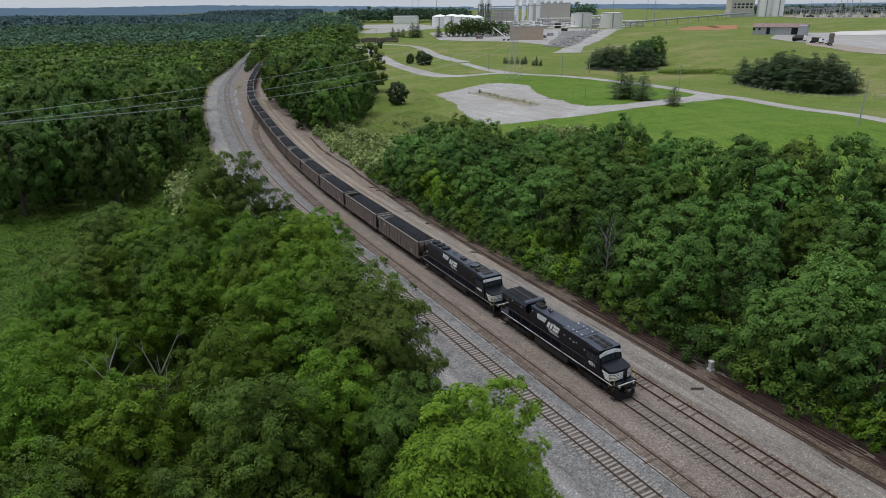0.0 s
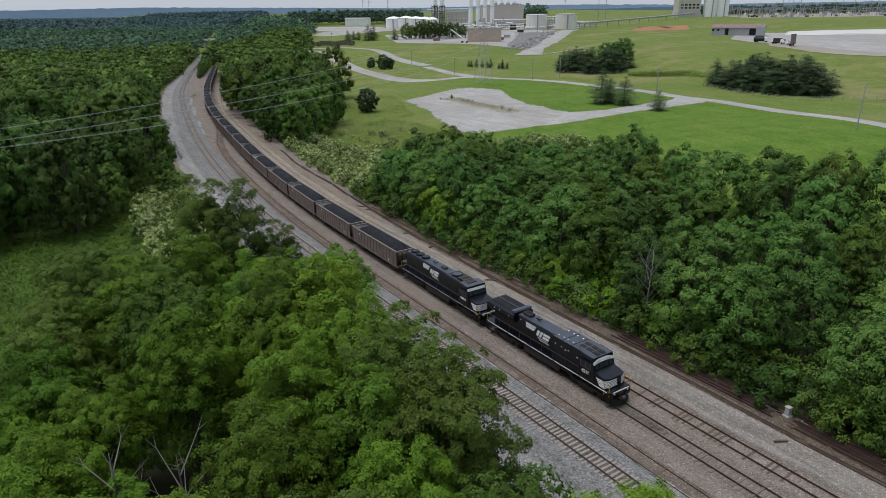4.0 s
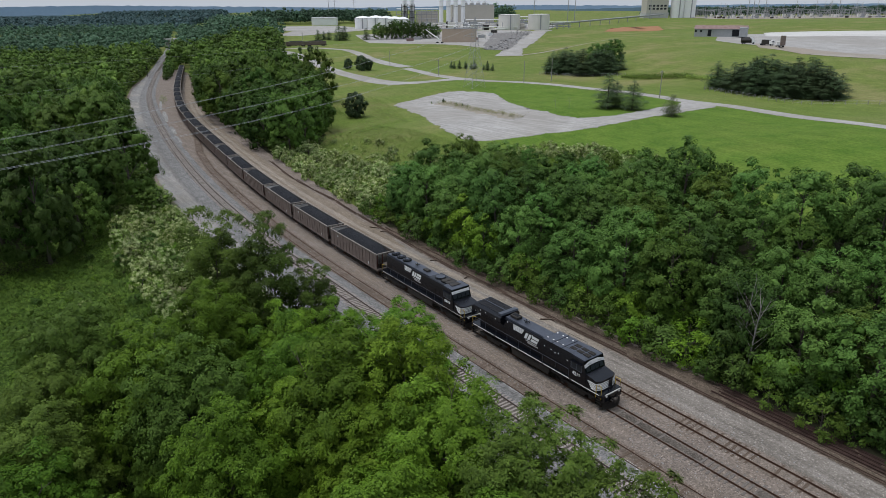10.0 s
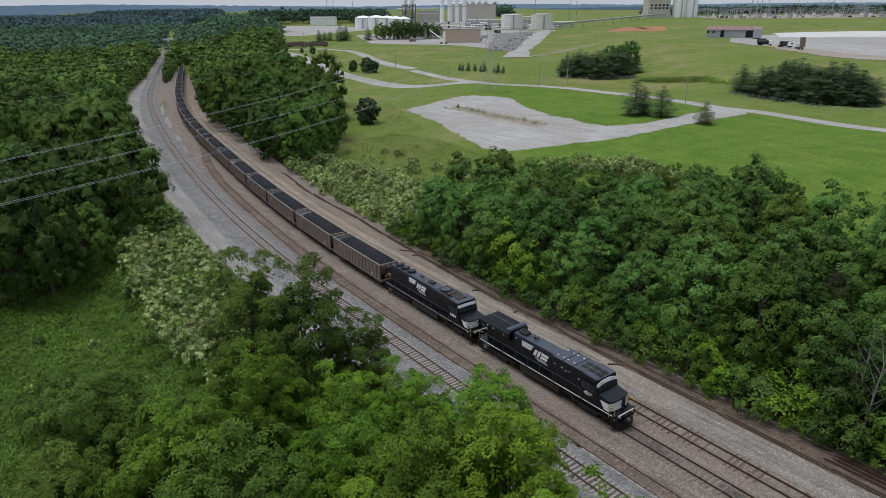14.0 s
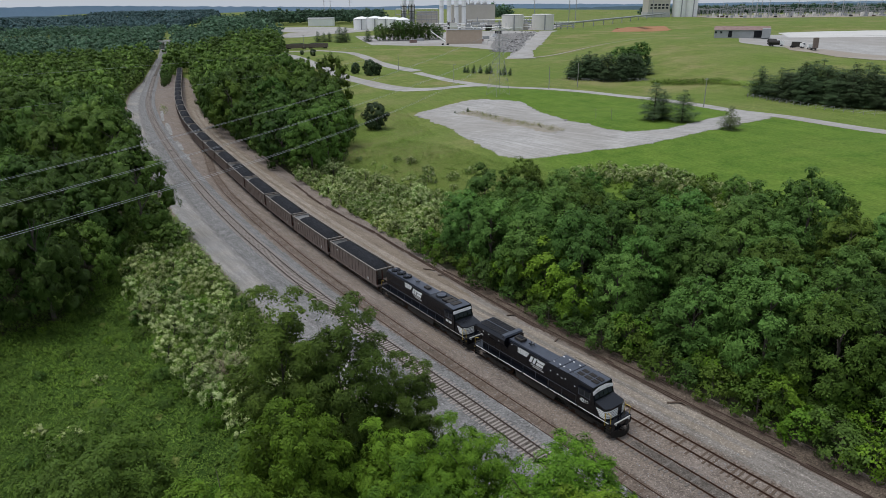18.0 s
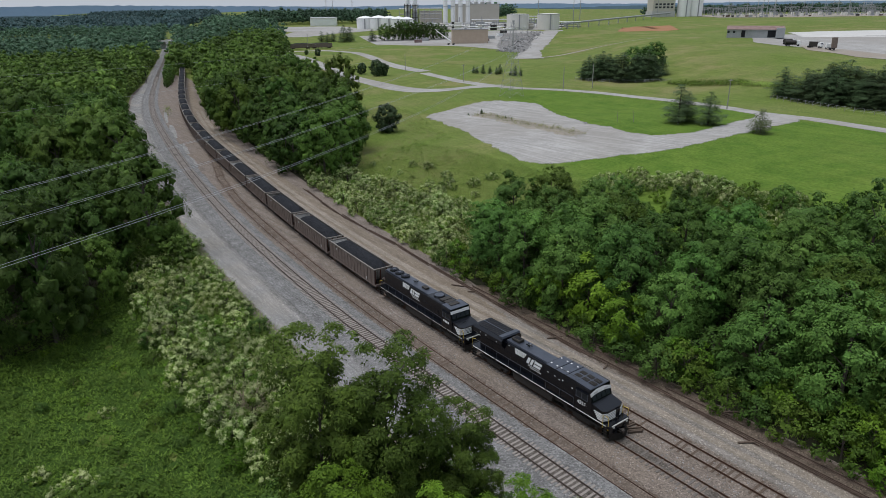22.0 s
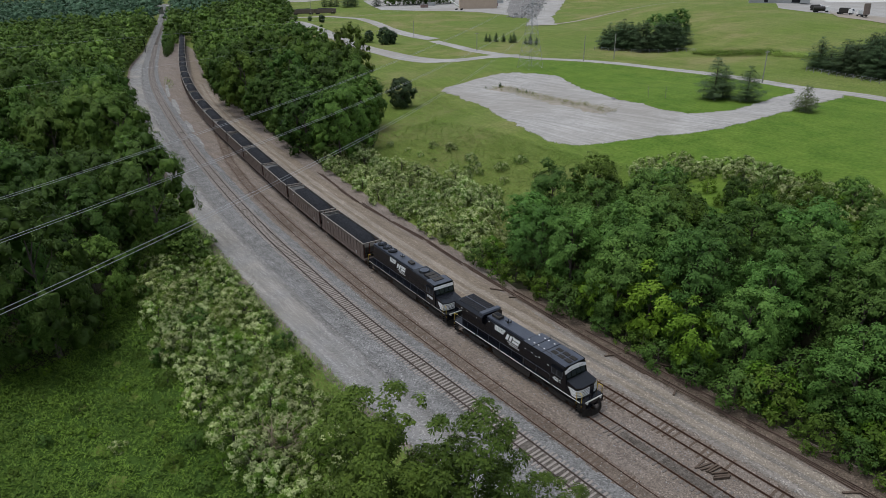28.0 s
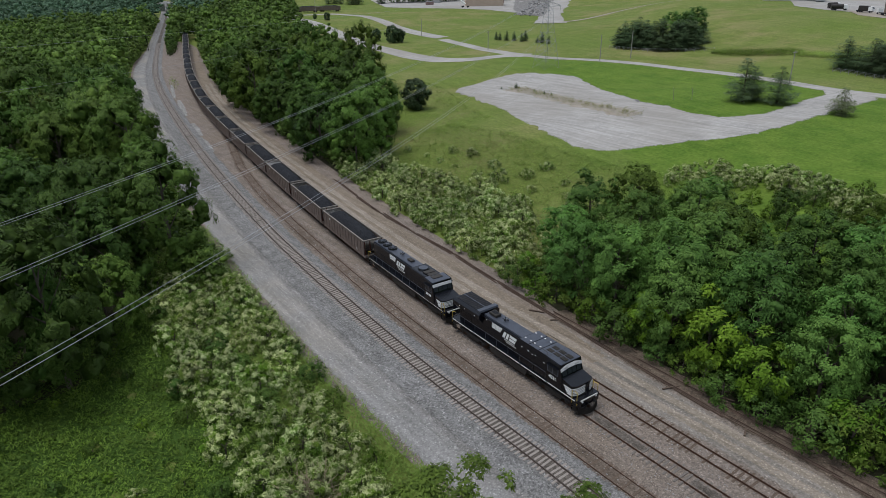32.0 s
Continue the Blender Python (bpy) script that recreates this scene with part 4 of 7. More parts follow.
        part("intake", box(bmesh.new(), -4.6, -3.4, -0.97, 0.97, 3.2, 4.0), M_GRIME, t)
        doors = np.linspace(-e + 1.0, cx0 - 0.4, 15)
    w = 0.985 if lead else 0.955
    for a, b in zip(doors, doors[1:]):
        for y in (-w, w):
            d = part("hood_door", box(bmesh.new(), a + 0.04, b - 0.04, y - 0.012, y + 0.012, 1.82, 3.1, 0.008), M_BLACK, hood)
            part("latch", box(bmesh.new(), b - 0.18, b - 0.12, y - 0.025, y + 0.025, 2.4, 2.55), M_STEEL, d)
    # painted emblem on the hood flank, as plain shapes
    mid = -1.0 if lead else -2.1
    for y in (-w - 0.016, w + 0.016):
        k = 1 if y < 0 else -1
        for i in range(5):
            bm = bmesh.new()
            z = 3.42 + i * 0.135
            prism(bm, [(mid - k * 2.4, z), (mid - k * (0.95 - 0.08 * i), z), (mid - k * (0.89 - 0.08 * i), z + 0.1), (mid - k * 2.4, z + 0.1)], y - 0.004, y + 0.004)
            part("emblem_bar", bm, M_WHITE, t)
        for a, b, lo, hi in ((-0.6, -0.2, 3.1, 3.85), (-0.05, 0.3, 3.1, 3.85), (0.48, 1.5, 3.1, 3.42), (0.62, 1.7, 3.52, 3.85)):
            q = (hi - lo) * 0.42
            bm = bmesh.new()
            prism(bm, [(mid + k * a, lo), (mid + k * b, lo), (mid + k * (b + q), hi), (mid + k * (a + q), hi)], y - 0.004, y + 0.004)
            part("emblem_bar", bm, M_WHITE, t, "white slanted emblem bar")
        rows = [(mid - k * 0.3, mid + k * 1.45, 2.86, 2.99), (mid + k * 0.0, mid + k * 1.7, 2.66, 2.79)]
        part("emblem_bar", box(bmesh.new(), min(rows[0][:2]), max(rows[0][:2]), y - 0.004, y + 0.004, *rows[0][2:]), M_DULLWHITE, t)
        part("emblem_bar", box(bmesh.new(), min(rows[1][:2]), max(rows[1][:2]), y - 0.004, y + 0.004, *rows[1][2:]), M_DULLWHITE, t)
    # small painted marks along the flank
    if lead:
        for i, (x, z) in enumerate(((-e + 1.6, 4.0), (-e + 2.6, 4.0), (-e + 4.4, 3.9), (-e + 6.0, 3.95), (cx0 - 6.2, 3.9), (cx0 - 3.9, 3.75), (cx0 - 2.9, 3.75), (cx0 - 2.3, 3.6), (cx0 - 1.8, 3.75), (cx0 - 0.5, 3.5))):
            f = 1.37 if x > cx0 - 4.3 else 1.5 if x < -e + 5.2 and z > 3.8 else 0.99
            part("flank_mark", box(bmesh.new(), x - 0.07, x + 0.07, -f - 0.012, -f, z - 0.05, z + 0.05), M_WHITE, t)
        for y in (-1.25, 1.25):
            handrail(t, [(cx0 - 2.9, y, 4.56), (cx0 - 2.9, y, 4.9), (cx0 - 0.2, y, 4.9), (cx0 - 0.2, y, 4.56)], M_STEEL, 0.022)
    # railings, steps, pilot
    for y in (-1.46, 1.46):
        handrail(t, [(-e + 0.6, y, 2.65), (cx0 - 0.15, y, 2.65)], M_SKY_SHEEN, 0.02, 1.75)
        handrail(t, [(e - 0.1, y, 1.2), (e - 0.1, y, 2.55), (e - 0.55, y * 0.9, 2.6)], M_YELLOW, 0.038)
        handrail(t, [(e - 0.75, y * 1.02, 1.2), (e - 0.75, y * 1.02, 2.6)], M_YELLOW, 0.038)
        handrail(t, [(-e + 0.1, y, 1.2), (-e + 0.1, y, 2.55), (-e + 0.55, y * 0.9, 2.6)], M_YELLOW, 0.038)
        for way in (1, -1):
            for i in range(4):
                x = way * (e - 0.45)
                part("step", box(bmesh.new(), x - 0.28, x + 0.28, min(y * 0.8, y * 1.03), max(y * 0.8, y * 1.03), 0.38 + i * 0.3, 0.41 + i * 0.3), M_STEEL, t)
            part("step_side", box(bmesh.new(), way * (e - 0.45) - 0.31, way * (e - 0.45) - 0.28, min(y * 0.8, y * 1.03), max(y * 0.8, y * 1.03), 0.35, 1.4), M_BLACK, t)
    for way in (1, -1):
        part("pilot", box(bmesh.new(), way * e - 0.05 + way * 0.08, way * e + 0.05 + way * 0.08, -1.45, 1.45, 0.85, 1.7, 0.02), M_BLACK, t, "black pilot sheet")
        part("walkway_edge", box(bmesh.new(), way * (e + 0.15) - 0.06, way * (e + 0.15) + 0.06, -1.2, 1.2, 1.62, 1.72, 0.01), M_DULLWHITE if way > 0 else M_STEEL, t)
        handrail(t, [(way * (e + 0.12), -1.2, 1.7), (way * (e + 0.12), -1.2, 2.5), (way * (e + 0.12), -0.45, 2.5), (way * (e + 0.12), -0.45, 1.7)], M_STEEL, 0.022)
        handrail(t, [(way * (e + 0.12), 1.2, 1.7), (way * (e + 0.12), 1.2, 2.5), (way * (e + 0.12), 0.45, 2.5), (way * (e + 0.12), 0.45, 1.7)], M_STEEL, 0.022)
        for y in (-0.85, -0.65, 0.65, 0.85):
            bm = rod(bmesh.new(), (way * (e + 0.15), y, 1.3), (way * (e + 0.32), y * 0.9, 0.85), 0.03, n=5)
            rod(bm, (way * (e + 0.32), y * 0.9, 0.85), (way * (e + 0.3), y * 0.85, 0.6), 0.03, n=5)
            part("air_hose", bm, M_COAL, t)
        coupler(t, way * (e + 0.6), way)
    plow = bmesh.new()
    pts = [(e + 0.1, -1.4), (e + 0.55, -0.5), (e + 0.62, 0), (e + 0.55, 0.5), (e + 0.1, 1.4)]
    lo = [plow.verts.new((x, y, 0.14)) for x, y in pts]
    hi = [plow.verts.new((x - 0.12, y, 0.82)) for x, y in pts]
    for i in range(4):
        plow.faces.new((lo[i], lo[i + 1], hi[i + 1], hi[i]))
    bmesh.ops.solidify(plow, geom=list(plow.faces), thickness=0.03)
    part("plow", plow, M_GRIME, t, "scuffed black snow plow")
    for y in (-0.95, 0.95):
        part("ditch_light", rod(bmesh.new(), (e + 0.05, y, 1.52), (e + 0.24, y, 1.52), 0.1, n=12), M_LENS, t, "round ditch light")
    tank = part("fuel_tank", prism(bmesh.new(), [(-3.4, 1.38), (-3.1, 0.5), (2.7, 0.5), (3.0, 1.38)], -1.35, 1.35), M_GRIME, t, "grimy black fuel tank")
    for y in (-1.2, 1.2):
        rod_bm = rod(bmesh.new(), (3.2, y, 1.15), (4.9, y, 1.15), 0.17, n=10)
        part("air_reservoir", rod_bm, M_GRIME, t)
    wheels = truck(t, 6.75, 3, 1.95, 0.53, M_GRIME, M_RAIL) + truck(t, -6.75, 3, 1.95, 0.53, M_GRIME, M_RAIL)
    return t, L, wheels


def coal_car(seed, label):
    """A ribbed hopper car; bare: how much of its back end the coal leaves free."""
    rng_c = np.random.default_rng(seed)
    L, h, w = 16.75, 3.62, 1.5
    bare = (0.15, 0.75, 0.4)[seed - 1]
    t = group("coal_car", pose(0, 0, 0), label, "coal hopper car", "coal cars of the train")
    a, b = -7.75, 7.75
    for y in (-w, w):
        part("side_sheet", prism(bmesh.new(), [(a, 1.25), (b, 1.25), (b, h), (a, h)], y - 0.02, y + 0.02), M_CAR, t)
        part("top_chord", box(bmesh.new(), a - 0.1, b + 0.1, y - 0.09, y + 0.09, h - 0.06, h + 0.12, 0.02), M_CAR_RIM, t)
        part("side_sill", box(bmesh.new(), a - 0.3, b + 0.3, y - 0.07, y + 0.07, 1.05, 1.3, 0.02), M_CAR, t)
        for x in np.linspace(a + 0.05, b - 0.05, 15):
            k = 0.085 if y > 0 else -0.085
            part("side_post", box(bmesh.new(), x - 0.06, x + 0.06, min(y, y + k), max(y, y + k), 1.1, h), M_CAR, t)
        for x0, x1, z0, z1 in ((-5.6, -4.95, 2.9, 3.1), (5.0, 5.35, 1.4, 1.8)):
            part("stencil_bar", box(bmesh.new(), x0, x1, y * 1.016 - 0.004, y * 1.016 + 0.004, z0, z1), M_DULLWHITE, t)
    for way in (1, -1):
        x0, x1 = way * 7.75, way * 6.3
        bm = bmesh.new()
        v = [bm.verts.new(p) for p in ((x0, -w, h), (x0, w, h), (x1, w, 1.45), (x1, -w, 1.45))]
        bm.faces.new(v)
        bmesh.ops.solidify(bm, geom=list(bm.faces), thickness=0.03)
        part("end_slope", bm, M_CAR_IN, t, "pale worn sloped end sheet")
        part("end_chord", box(bmesh.new(), x0 - 0.09, x0 + 0.09, -w, w, h - 0.06, h + 0.12, 0.02), M_CAR_RIM, t)
        part("end_sill", box(bmesh.new(), min(x0, x0 + way * 0.25), max(x0, x0 + way * 0.25), -w, w, 1.0, 1.35, 0.02), M_CAR, t)
        for y in (-1.38, -0.5, 0.5, 1.38):
            part("end_post", box(bmesh.new(), x0 - 0.06, x0 + 0.06, y - 0.06, y + 0.06, 1.3, h), M_CAR_RED if way > 0 else M_CAR, t)
        lad = bmesh.new()
        for y in (-1.5, -1.1):
            rod(lad, (x0 + way * 0.12, y, 0.6), (x0 + way * 0.12, y, h), 0.02, n=4)
        for i in range(8):
            rod(lad, (x0 + way * 0.12, -1.5, 0.7 + i * 0.36), (x0 + way * 0.12, -1.1, 0.7 + i * 0.36), 0.018, n=4)
        part("ladder", lad, M_STEEL, t)
        coupler(t, way * (L / 2 - 0.02), way)
    for x in (-2.6, 0, 2.6):
        bm = bmesh.new()
        v = [bm.verts.new(p) for p in ((x - 1.25, -1.4, 1.25), (x + 1.25, -1.4, 1.25), (x + 1.25, 1.4, 1.25), (x - 1.25, 1.4, 1.25), (x - 0.35, -0.6, 0.45), (x + 0.35, -0.6, 0.45), (x + 0.35, 0.6, 0.45), (x - 0.35, 0.6, 0.45))]
        for f in ((0, 1, 5, 4), (1, 2, 6, 5), (2, 3, 7, 6), (3, 0, 4, 7), (7, 6, 5, 4)):
            bm.faces.new([v[i] for i in f])
        bmesh.ops.recalc_face_normals(bm, faces=bm.faces)
        part("hopper_bay", bm, M_CAR, t, "sloped discharge hopper")
    part("centre_sill", box(bmesh.new(), -8.0, 8.0, -0.25, 0.25, 0.75, 1.1, 0.02), M_GRIME, t)
    # the load: a mound with lumps
    nx, ny = 46, 13
    gx_, gy_ = np.meshgrid(np.linspace(-7.2 + bare, 7.1, nx), np.linspace(-1.46, 1.46, ny), indexing="ij")
    edge = np.minimum(1, np.minimum(7.2 - gx_, gx_ + 7.3 - bare) / 2.4) * np.minimum(1, (1.56 - np.abs(gy_)) / 1.0)
    bumps = sum(rng_c.uniform(0.3, 1) * np.exp(-((gx_ - x) / 1.6) ** 2) for x in np.linspace(-6, 6, 7)) * 0.12
    gz_ = h - 0.72 + (1.16 + bumps) * np.sqrt(np.clip(edge, 0, 1)) + rng_c.normal(0, 0.03, gx_.shape)
    mesh_object("coal_load", np.stack([gx_, gy_, gz_], -1).reshape(-1, 3).tolist(), [f[::-1] for f in grid_faces(nx, ny)], M_COAL, t, "heaped black coal")
    truck(t, 5.6, 2, 1.75, 0.46, M_GRIME, M_RAIL)
    truck(t, -5.6, 2, 1.75, 0.46, M_GRIME, M_RAIL)
    return t, L


ARC_S = np.arange(-200, 1000, 1.0)
ARC_L = np.r_[0, np.cumsum(np.hypot(np.diff(ARC_S), np.diff(train_d(ARC_S))))]
ARC_L = ARC_L - np.interp(0, ARC_S, ARC_L)
RAIL_TOP = 0.22


def on_track(length):
    s = np.interp(length, ARC_L, ARC_S)
    return Vector((*to_xy(s, float(train_d(s))), RAIL_TOP))


def car_pose(mid, base):
    """A car on the train's track: its middle along the line, and half the distance of its trucks."""
    a, b = on_track(mid - base), on_track(mid + base)
    turn = math.degrees(math.atan2(a.y - b.y, a.x - b.x))
    c = (a + b) / 2
    return pose(c.x, c.y, c.z, 0, 0, turn)


TRAVEL = [(0, 26.3), (3, 34.1), (8, 47.1), (13, 59.9), (17, 68.6), (20, 74.9), (24, 82.8), (28, 91.3), (31, 97.6), (32, 99.7)]
TRAIN, WHEELS = [], []
lead_loco, lead_len, lead_wheels = locomotive(True)
trail_loco, trail_len, trail_wheels = locomotive(False)
WHEELS += lead_wheels + trail_wheels
CAR_KINDS = [coal_car(1, "weathered brown-grey ribbed hopper car heaped with coal"), coal_car(2, "dusty brown-grey ribbed hopper car heaped with coal"), coal_car(3, "brown-grey ribbed hopper car full of black coal")]
at = -1.0
for one, length in ((lead_loco, lead_len), (trail_loco, trail_len)):
    TRAIN.append((one, at + length / 2, 6.75))
    at += length
for i in range(23):
    one, length = CAR_KINDS[i % 3]
    TRAIN.append((one if i < 3 else copy_thing(one, pose(0, 0, 0)), at + length / 2, 5.6))
    at += length


# ---------------------------------------------------------------- trees
def quat_rows(normals, rng):
    """Two axes across each normal, turned at random."""
    ref = np.where(np.abs(normals[:, 2:3]) < 0.9, [[0, 0, 1.0]], [[1.0, 0, 0]])
    a = np.cross(normals, ref)
    a /= np.linalg.norm(a, axis=1)[:, None]
    b = np.cross(normals, a)
    k = rng.uniform(0, 2 * np.pi, len(normals))[:, None]
    return a * np.cos(k) + b * np.sin(k), -a * np.sin(k) + b * np.cos(k)


def joined(pieces):
    """Several (verts, faces, normals) as one."""
    at, verts, faces, normals = 0, [], [], []
    for v, f, n in pieces:
        verts.append(v), faces.append(f + at), normals.append(n)
        at += len(v)
    return np.concatenate(verts), np.concatenate(faces), np.concatenate(normals)


def tufts(points, normals, rng, blades, length, width, lift=0.35, droop=0.15, spread=1.6, tilt=0.5, soften=0.8):
    """Leaf sprays: round each point some pointed leaves, scattered over a small drooping disc. Their shading leans to the spray's own normal by soften."""
    n = len(points)
    a, b = quat_rows(normals, rng)
    verts = np.zeros((n, blades, 3, 3))
    size = rng.uniform(0.7, 1.3, (n, 1))
    for i in range(blades):
        k = 2 * np.pi * (i * 0.382 + rng.uniform(0, 1, (n, 1)))
        out = a * np.cos(k) + b * np.sin(k)
        q = k + rng.uniform(-1.1, 1.1, (n, 1))
        way = a * np.cos(q) + b * np.sin(q)
        side = -a * np.sin(q) + b * np.cos(q) + normals * rng.uniform(-tilt, tilt, (n, 1))
        r = np.sqrt(rng.uniform(0, 1, (n, 1))) * spread
        up = normals * rng.uniform(-0.3, lift * 2, (n, 1))
        reach = length * size * rng.uniform(0.7, 1.25, (n, 1))
        start = points + (out * r + up) * length * size
        start[:, 2] -= droop * (r * r)[:, 0] * length * 0.6
        tip = start + way * reach
        tip[:, 2] -= droop * 1.5 * reach[:, 0]
        verts[:, i, 0], verts[:, i, 1], verts[:, i, 2] = start + side * width * size, tip, start - side * width * size
    flat = np.cross(verts[:, :, 1] - verts[:, :, 0], verts[:, :, 2] - verts[:, :, 0])
    flat /= np.maximum(np.linalg.norm(flat, axis=2, keepdims=True), 1e-9)
    away = (flat * normals[:, None]).sum(2) < 0
    verts[away] = verts[away][:, ::-1]
    flat[away] *= -1
    shade = normals[:, None] * soften + flat * (1 - soften)
    shade /= np.maximum(np.linalg.norm(shade, axis=2, keepdims=True), 1e-9)
    verts = verts.reshape(-1, 3)
    return verts, np.arange(len(verts)).reshape(-1, 3), np.repeat(shade.reshape(-1, 3), 3, 0)


def cloud_mesh(name, verts, faces, normals, mat):
    me = bpy.data.meshes.new(name)
    me.vertices.add(len(verts))
    me.vertices.foreach_set("co", np.ascontiguousarray(verts, dtype=np.float32).ravel())
    n = len(faces)
    me.loops.add(n * 3)
    me.loops.foreach_set("vertex_index", np.ascontiguousarray(faces, dtype=np.int32).ravel())
    me.polygons.add(n)
    me.polygons.foreach_set("loop_start", np.arange(0, n * 3, 3, dtype=np.int32))
    me.update(calc_edges=True)
    me.attributes.new("custom_normal", "FLOAT_VECTOR", "CORNER").data.foreach_set("vector", np.ascontiguousarray(normals[faces.ravel()], dtype=np.float32).ravel())
    me.update()
    me.materials.append(mat)
    return me


def ball(level):
    """A round lump's unit points and triangles, open below."""
    bm = bmesh.new()
    bmesh.ops.create_icosphere(bm, subdivisions=level, radius=1)
    v = np.array([p.co[:] for p in bm.verts])
    f = np.array([[p.index for p in q.verts] for q in bm.faces])
    bm.free()
    return v, f[v[f].mean(1)[:, 2] > -0.62]


LUMPS = {1: ball(1), 2: ball(2)}


def lumps(centres, radii, rng, level=2, flat=0.8, rough=0.13, mottle=0.35):
    """The dense leafy inside of each puff of a crown: an uneven lump under the outer leaves."""
    v, f = LUMPS[level]
    n, m = len(centres), len(v)
    grow = rng.normal(1, rough, (n, m, 1))
    pts = centres[:, None] + v[None] * np.array([1, 1, flat]) * radii[:, None, None] * grow
    shade = v[None] * np.array([1, 1, 1.15]) + rng.normal(0, mottle, (n, m, 3))
    shade /= np.linalg.norm(shade, axis=2, keepdims=True)
    return pts.reshape(-1, 3), (f[None] + m * np.arange(n)[:, None, None]).reshape(-1, 3), shade.reshape(-1, 3)


def crown_points(rng, radius, height, base, puffs, per_puff, small=1.0, skirt=0.35, crisp=False, whole=0.5):
    """Points and outward normals (leaning by whole to those of the crown) over the puffs of an uneven crown, and the puffs' centres and radii."""
    pts, nrm, cen, rad = [], [], [], []
    lean = rng.normal(0, 0.1, 2) * radius
    for i in range(puffs):
        k = (i + 0.5) / puffs
        z = 1 - k * (1 + skirt)
        ang = i * 2.39996 + rng.uniform(-0.5, 0.5)
        flat = math.sqrt(max(0.0, 1 - z * z))
        v = np.array([flat * math.cos(ang), flat * math.sin(ang), z])
        reach = min(1.06, rng.uniform(0.86 if whole > 1.5 else 0.70 if crisp else 0.60, 1.06) * (1 + 0.08 * rng.normal()))
        taper = 1.0 if z > 0 else 0.92
        c = np.array([v[0] * radius * reach * taper + lean[0], v[1] * radius * reach * taper + lean[1], base + height * (skirt + v[2] * reach * 0.92) / (1 + skirt)])
        r = radius * rng.uniform(0.15, 0.36) * small
        m = max(6, int(per_puff * (r / (0.27 * radius * small)) ** 2))
        if crisp:
            # boughs on the puff, each with its own leaves
            k = max(4, int(rng.uniform(6, 10)))
            bough = rng.normal(size=(k, 3)) + v * 0.8 + np.array([0, 0, 0.55])
            bough /= np.linalg.norm(bough, axis=1)[:, None]
            own = rng.integers(0, k, m)
            q = rng.normal(size=(m, 3)) + bough[own] * 0.7 + np.array([0, 0, 0.4])
            q /= np.linalg.norm(q, axis=1)[:, None]
            reach_b = rng.uniform(0.62, 1.2, (k, 1))
            size_b = rng.uniform(0.2, 0.42, (k, 1))
            pts.append(c + (bough[own] * reach_b[own] * np.array([1, 1, 0.85]) + q * size_b[own] * rng.uniform(0.5, 1.15, (m, 1))) * r)
            nrm.append(q * 0.75 + bough[own] * 0.45 + v * whole)
        else:
            q = rng.normal(size=(m, 3)) + v * 0.7 + np.array([0, 0, 0.45])
            q /= np.linalg.norm(q, axis=1)[:, None]
            pts.append(c + q * np.array([1, 1, 0.72]) * r * rng.uniform(0.6, 1.1, (m, 1)))
            nrm.append(q + v * 0.25)
        cen.append(c), rad.append(r)
    pts, nrm, cen, rad = np.concatenate(pts), np.concatenate(nrm), np.array(cen), np.array(rad)
    if crisp:
        near = np.linalg.norm((pts[:, None] - cen[None]) * np.array([1, 1, 1.25]), axis=2) / rad
        keep = (near < 0.66).sum(1) == 0
        pts, nrm = pts[keep], nrm[keep]
    nrm = nrm + rng.normal(0, 0.28 if crisp else 0.3, nrm.shape) + np.array([0, 0, 0.12 if crisp else 0.35])
    return pts, nrm / np.linalg.norm(nrm, axis=1)[:, None], cen, rad


def trunk_mesh(name, rng, height, r, limbs=7, spread=2.2, mat=None):
    bm = bmesh.new()
    lean = Vector((rng.uniform(-0.4, 0.4), rng.uniform(-0.4, 0.4), 0))
    rod(bm, (0, 0, -0.6), lean * 0.5 + Vector((0, 0, height * 0.5)), r * 1.2, r * 0.8, 8)
    rod(bm, lean * 0.5 + Vector((0, 0, height * 0.49)), lean + Vector((0, 0, height * 0.9)), r * 0.8, r * 0.2, 7)
    for i in range(limbs):
        k = 0.3 + 0.5 * (i + 0.5) / limbs
        a = lean * k + Vector((0, 0, height * k))
        ang = i * 2.4 + rng.uniform(-0.4, 0.4)
        b = a + Vector((math.cos(ang) * spread, math.sin(ang) * spread, height * rng.uniform(0.1, 0.2)))
        rod(bm, a, b, r * 0.4, r * 0.14, 5)
        for w in (0.5, -0.6):
            c = b + Vector((math.cos(ang + w) * spread * 0.45, math.sin(ang + w) * spread * 0.45, height * rng.uniform(0.03, 0.1)))
            rod(bm, b, c, r * 0.13, r * 0.04, 4)
    me = bpy.data.meshes.new(name)
    bm.to_mesh(me)
    bm.free()
    me.materials.append(mat or M_BARK)
    return me


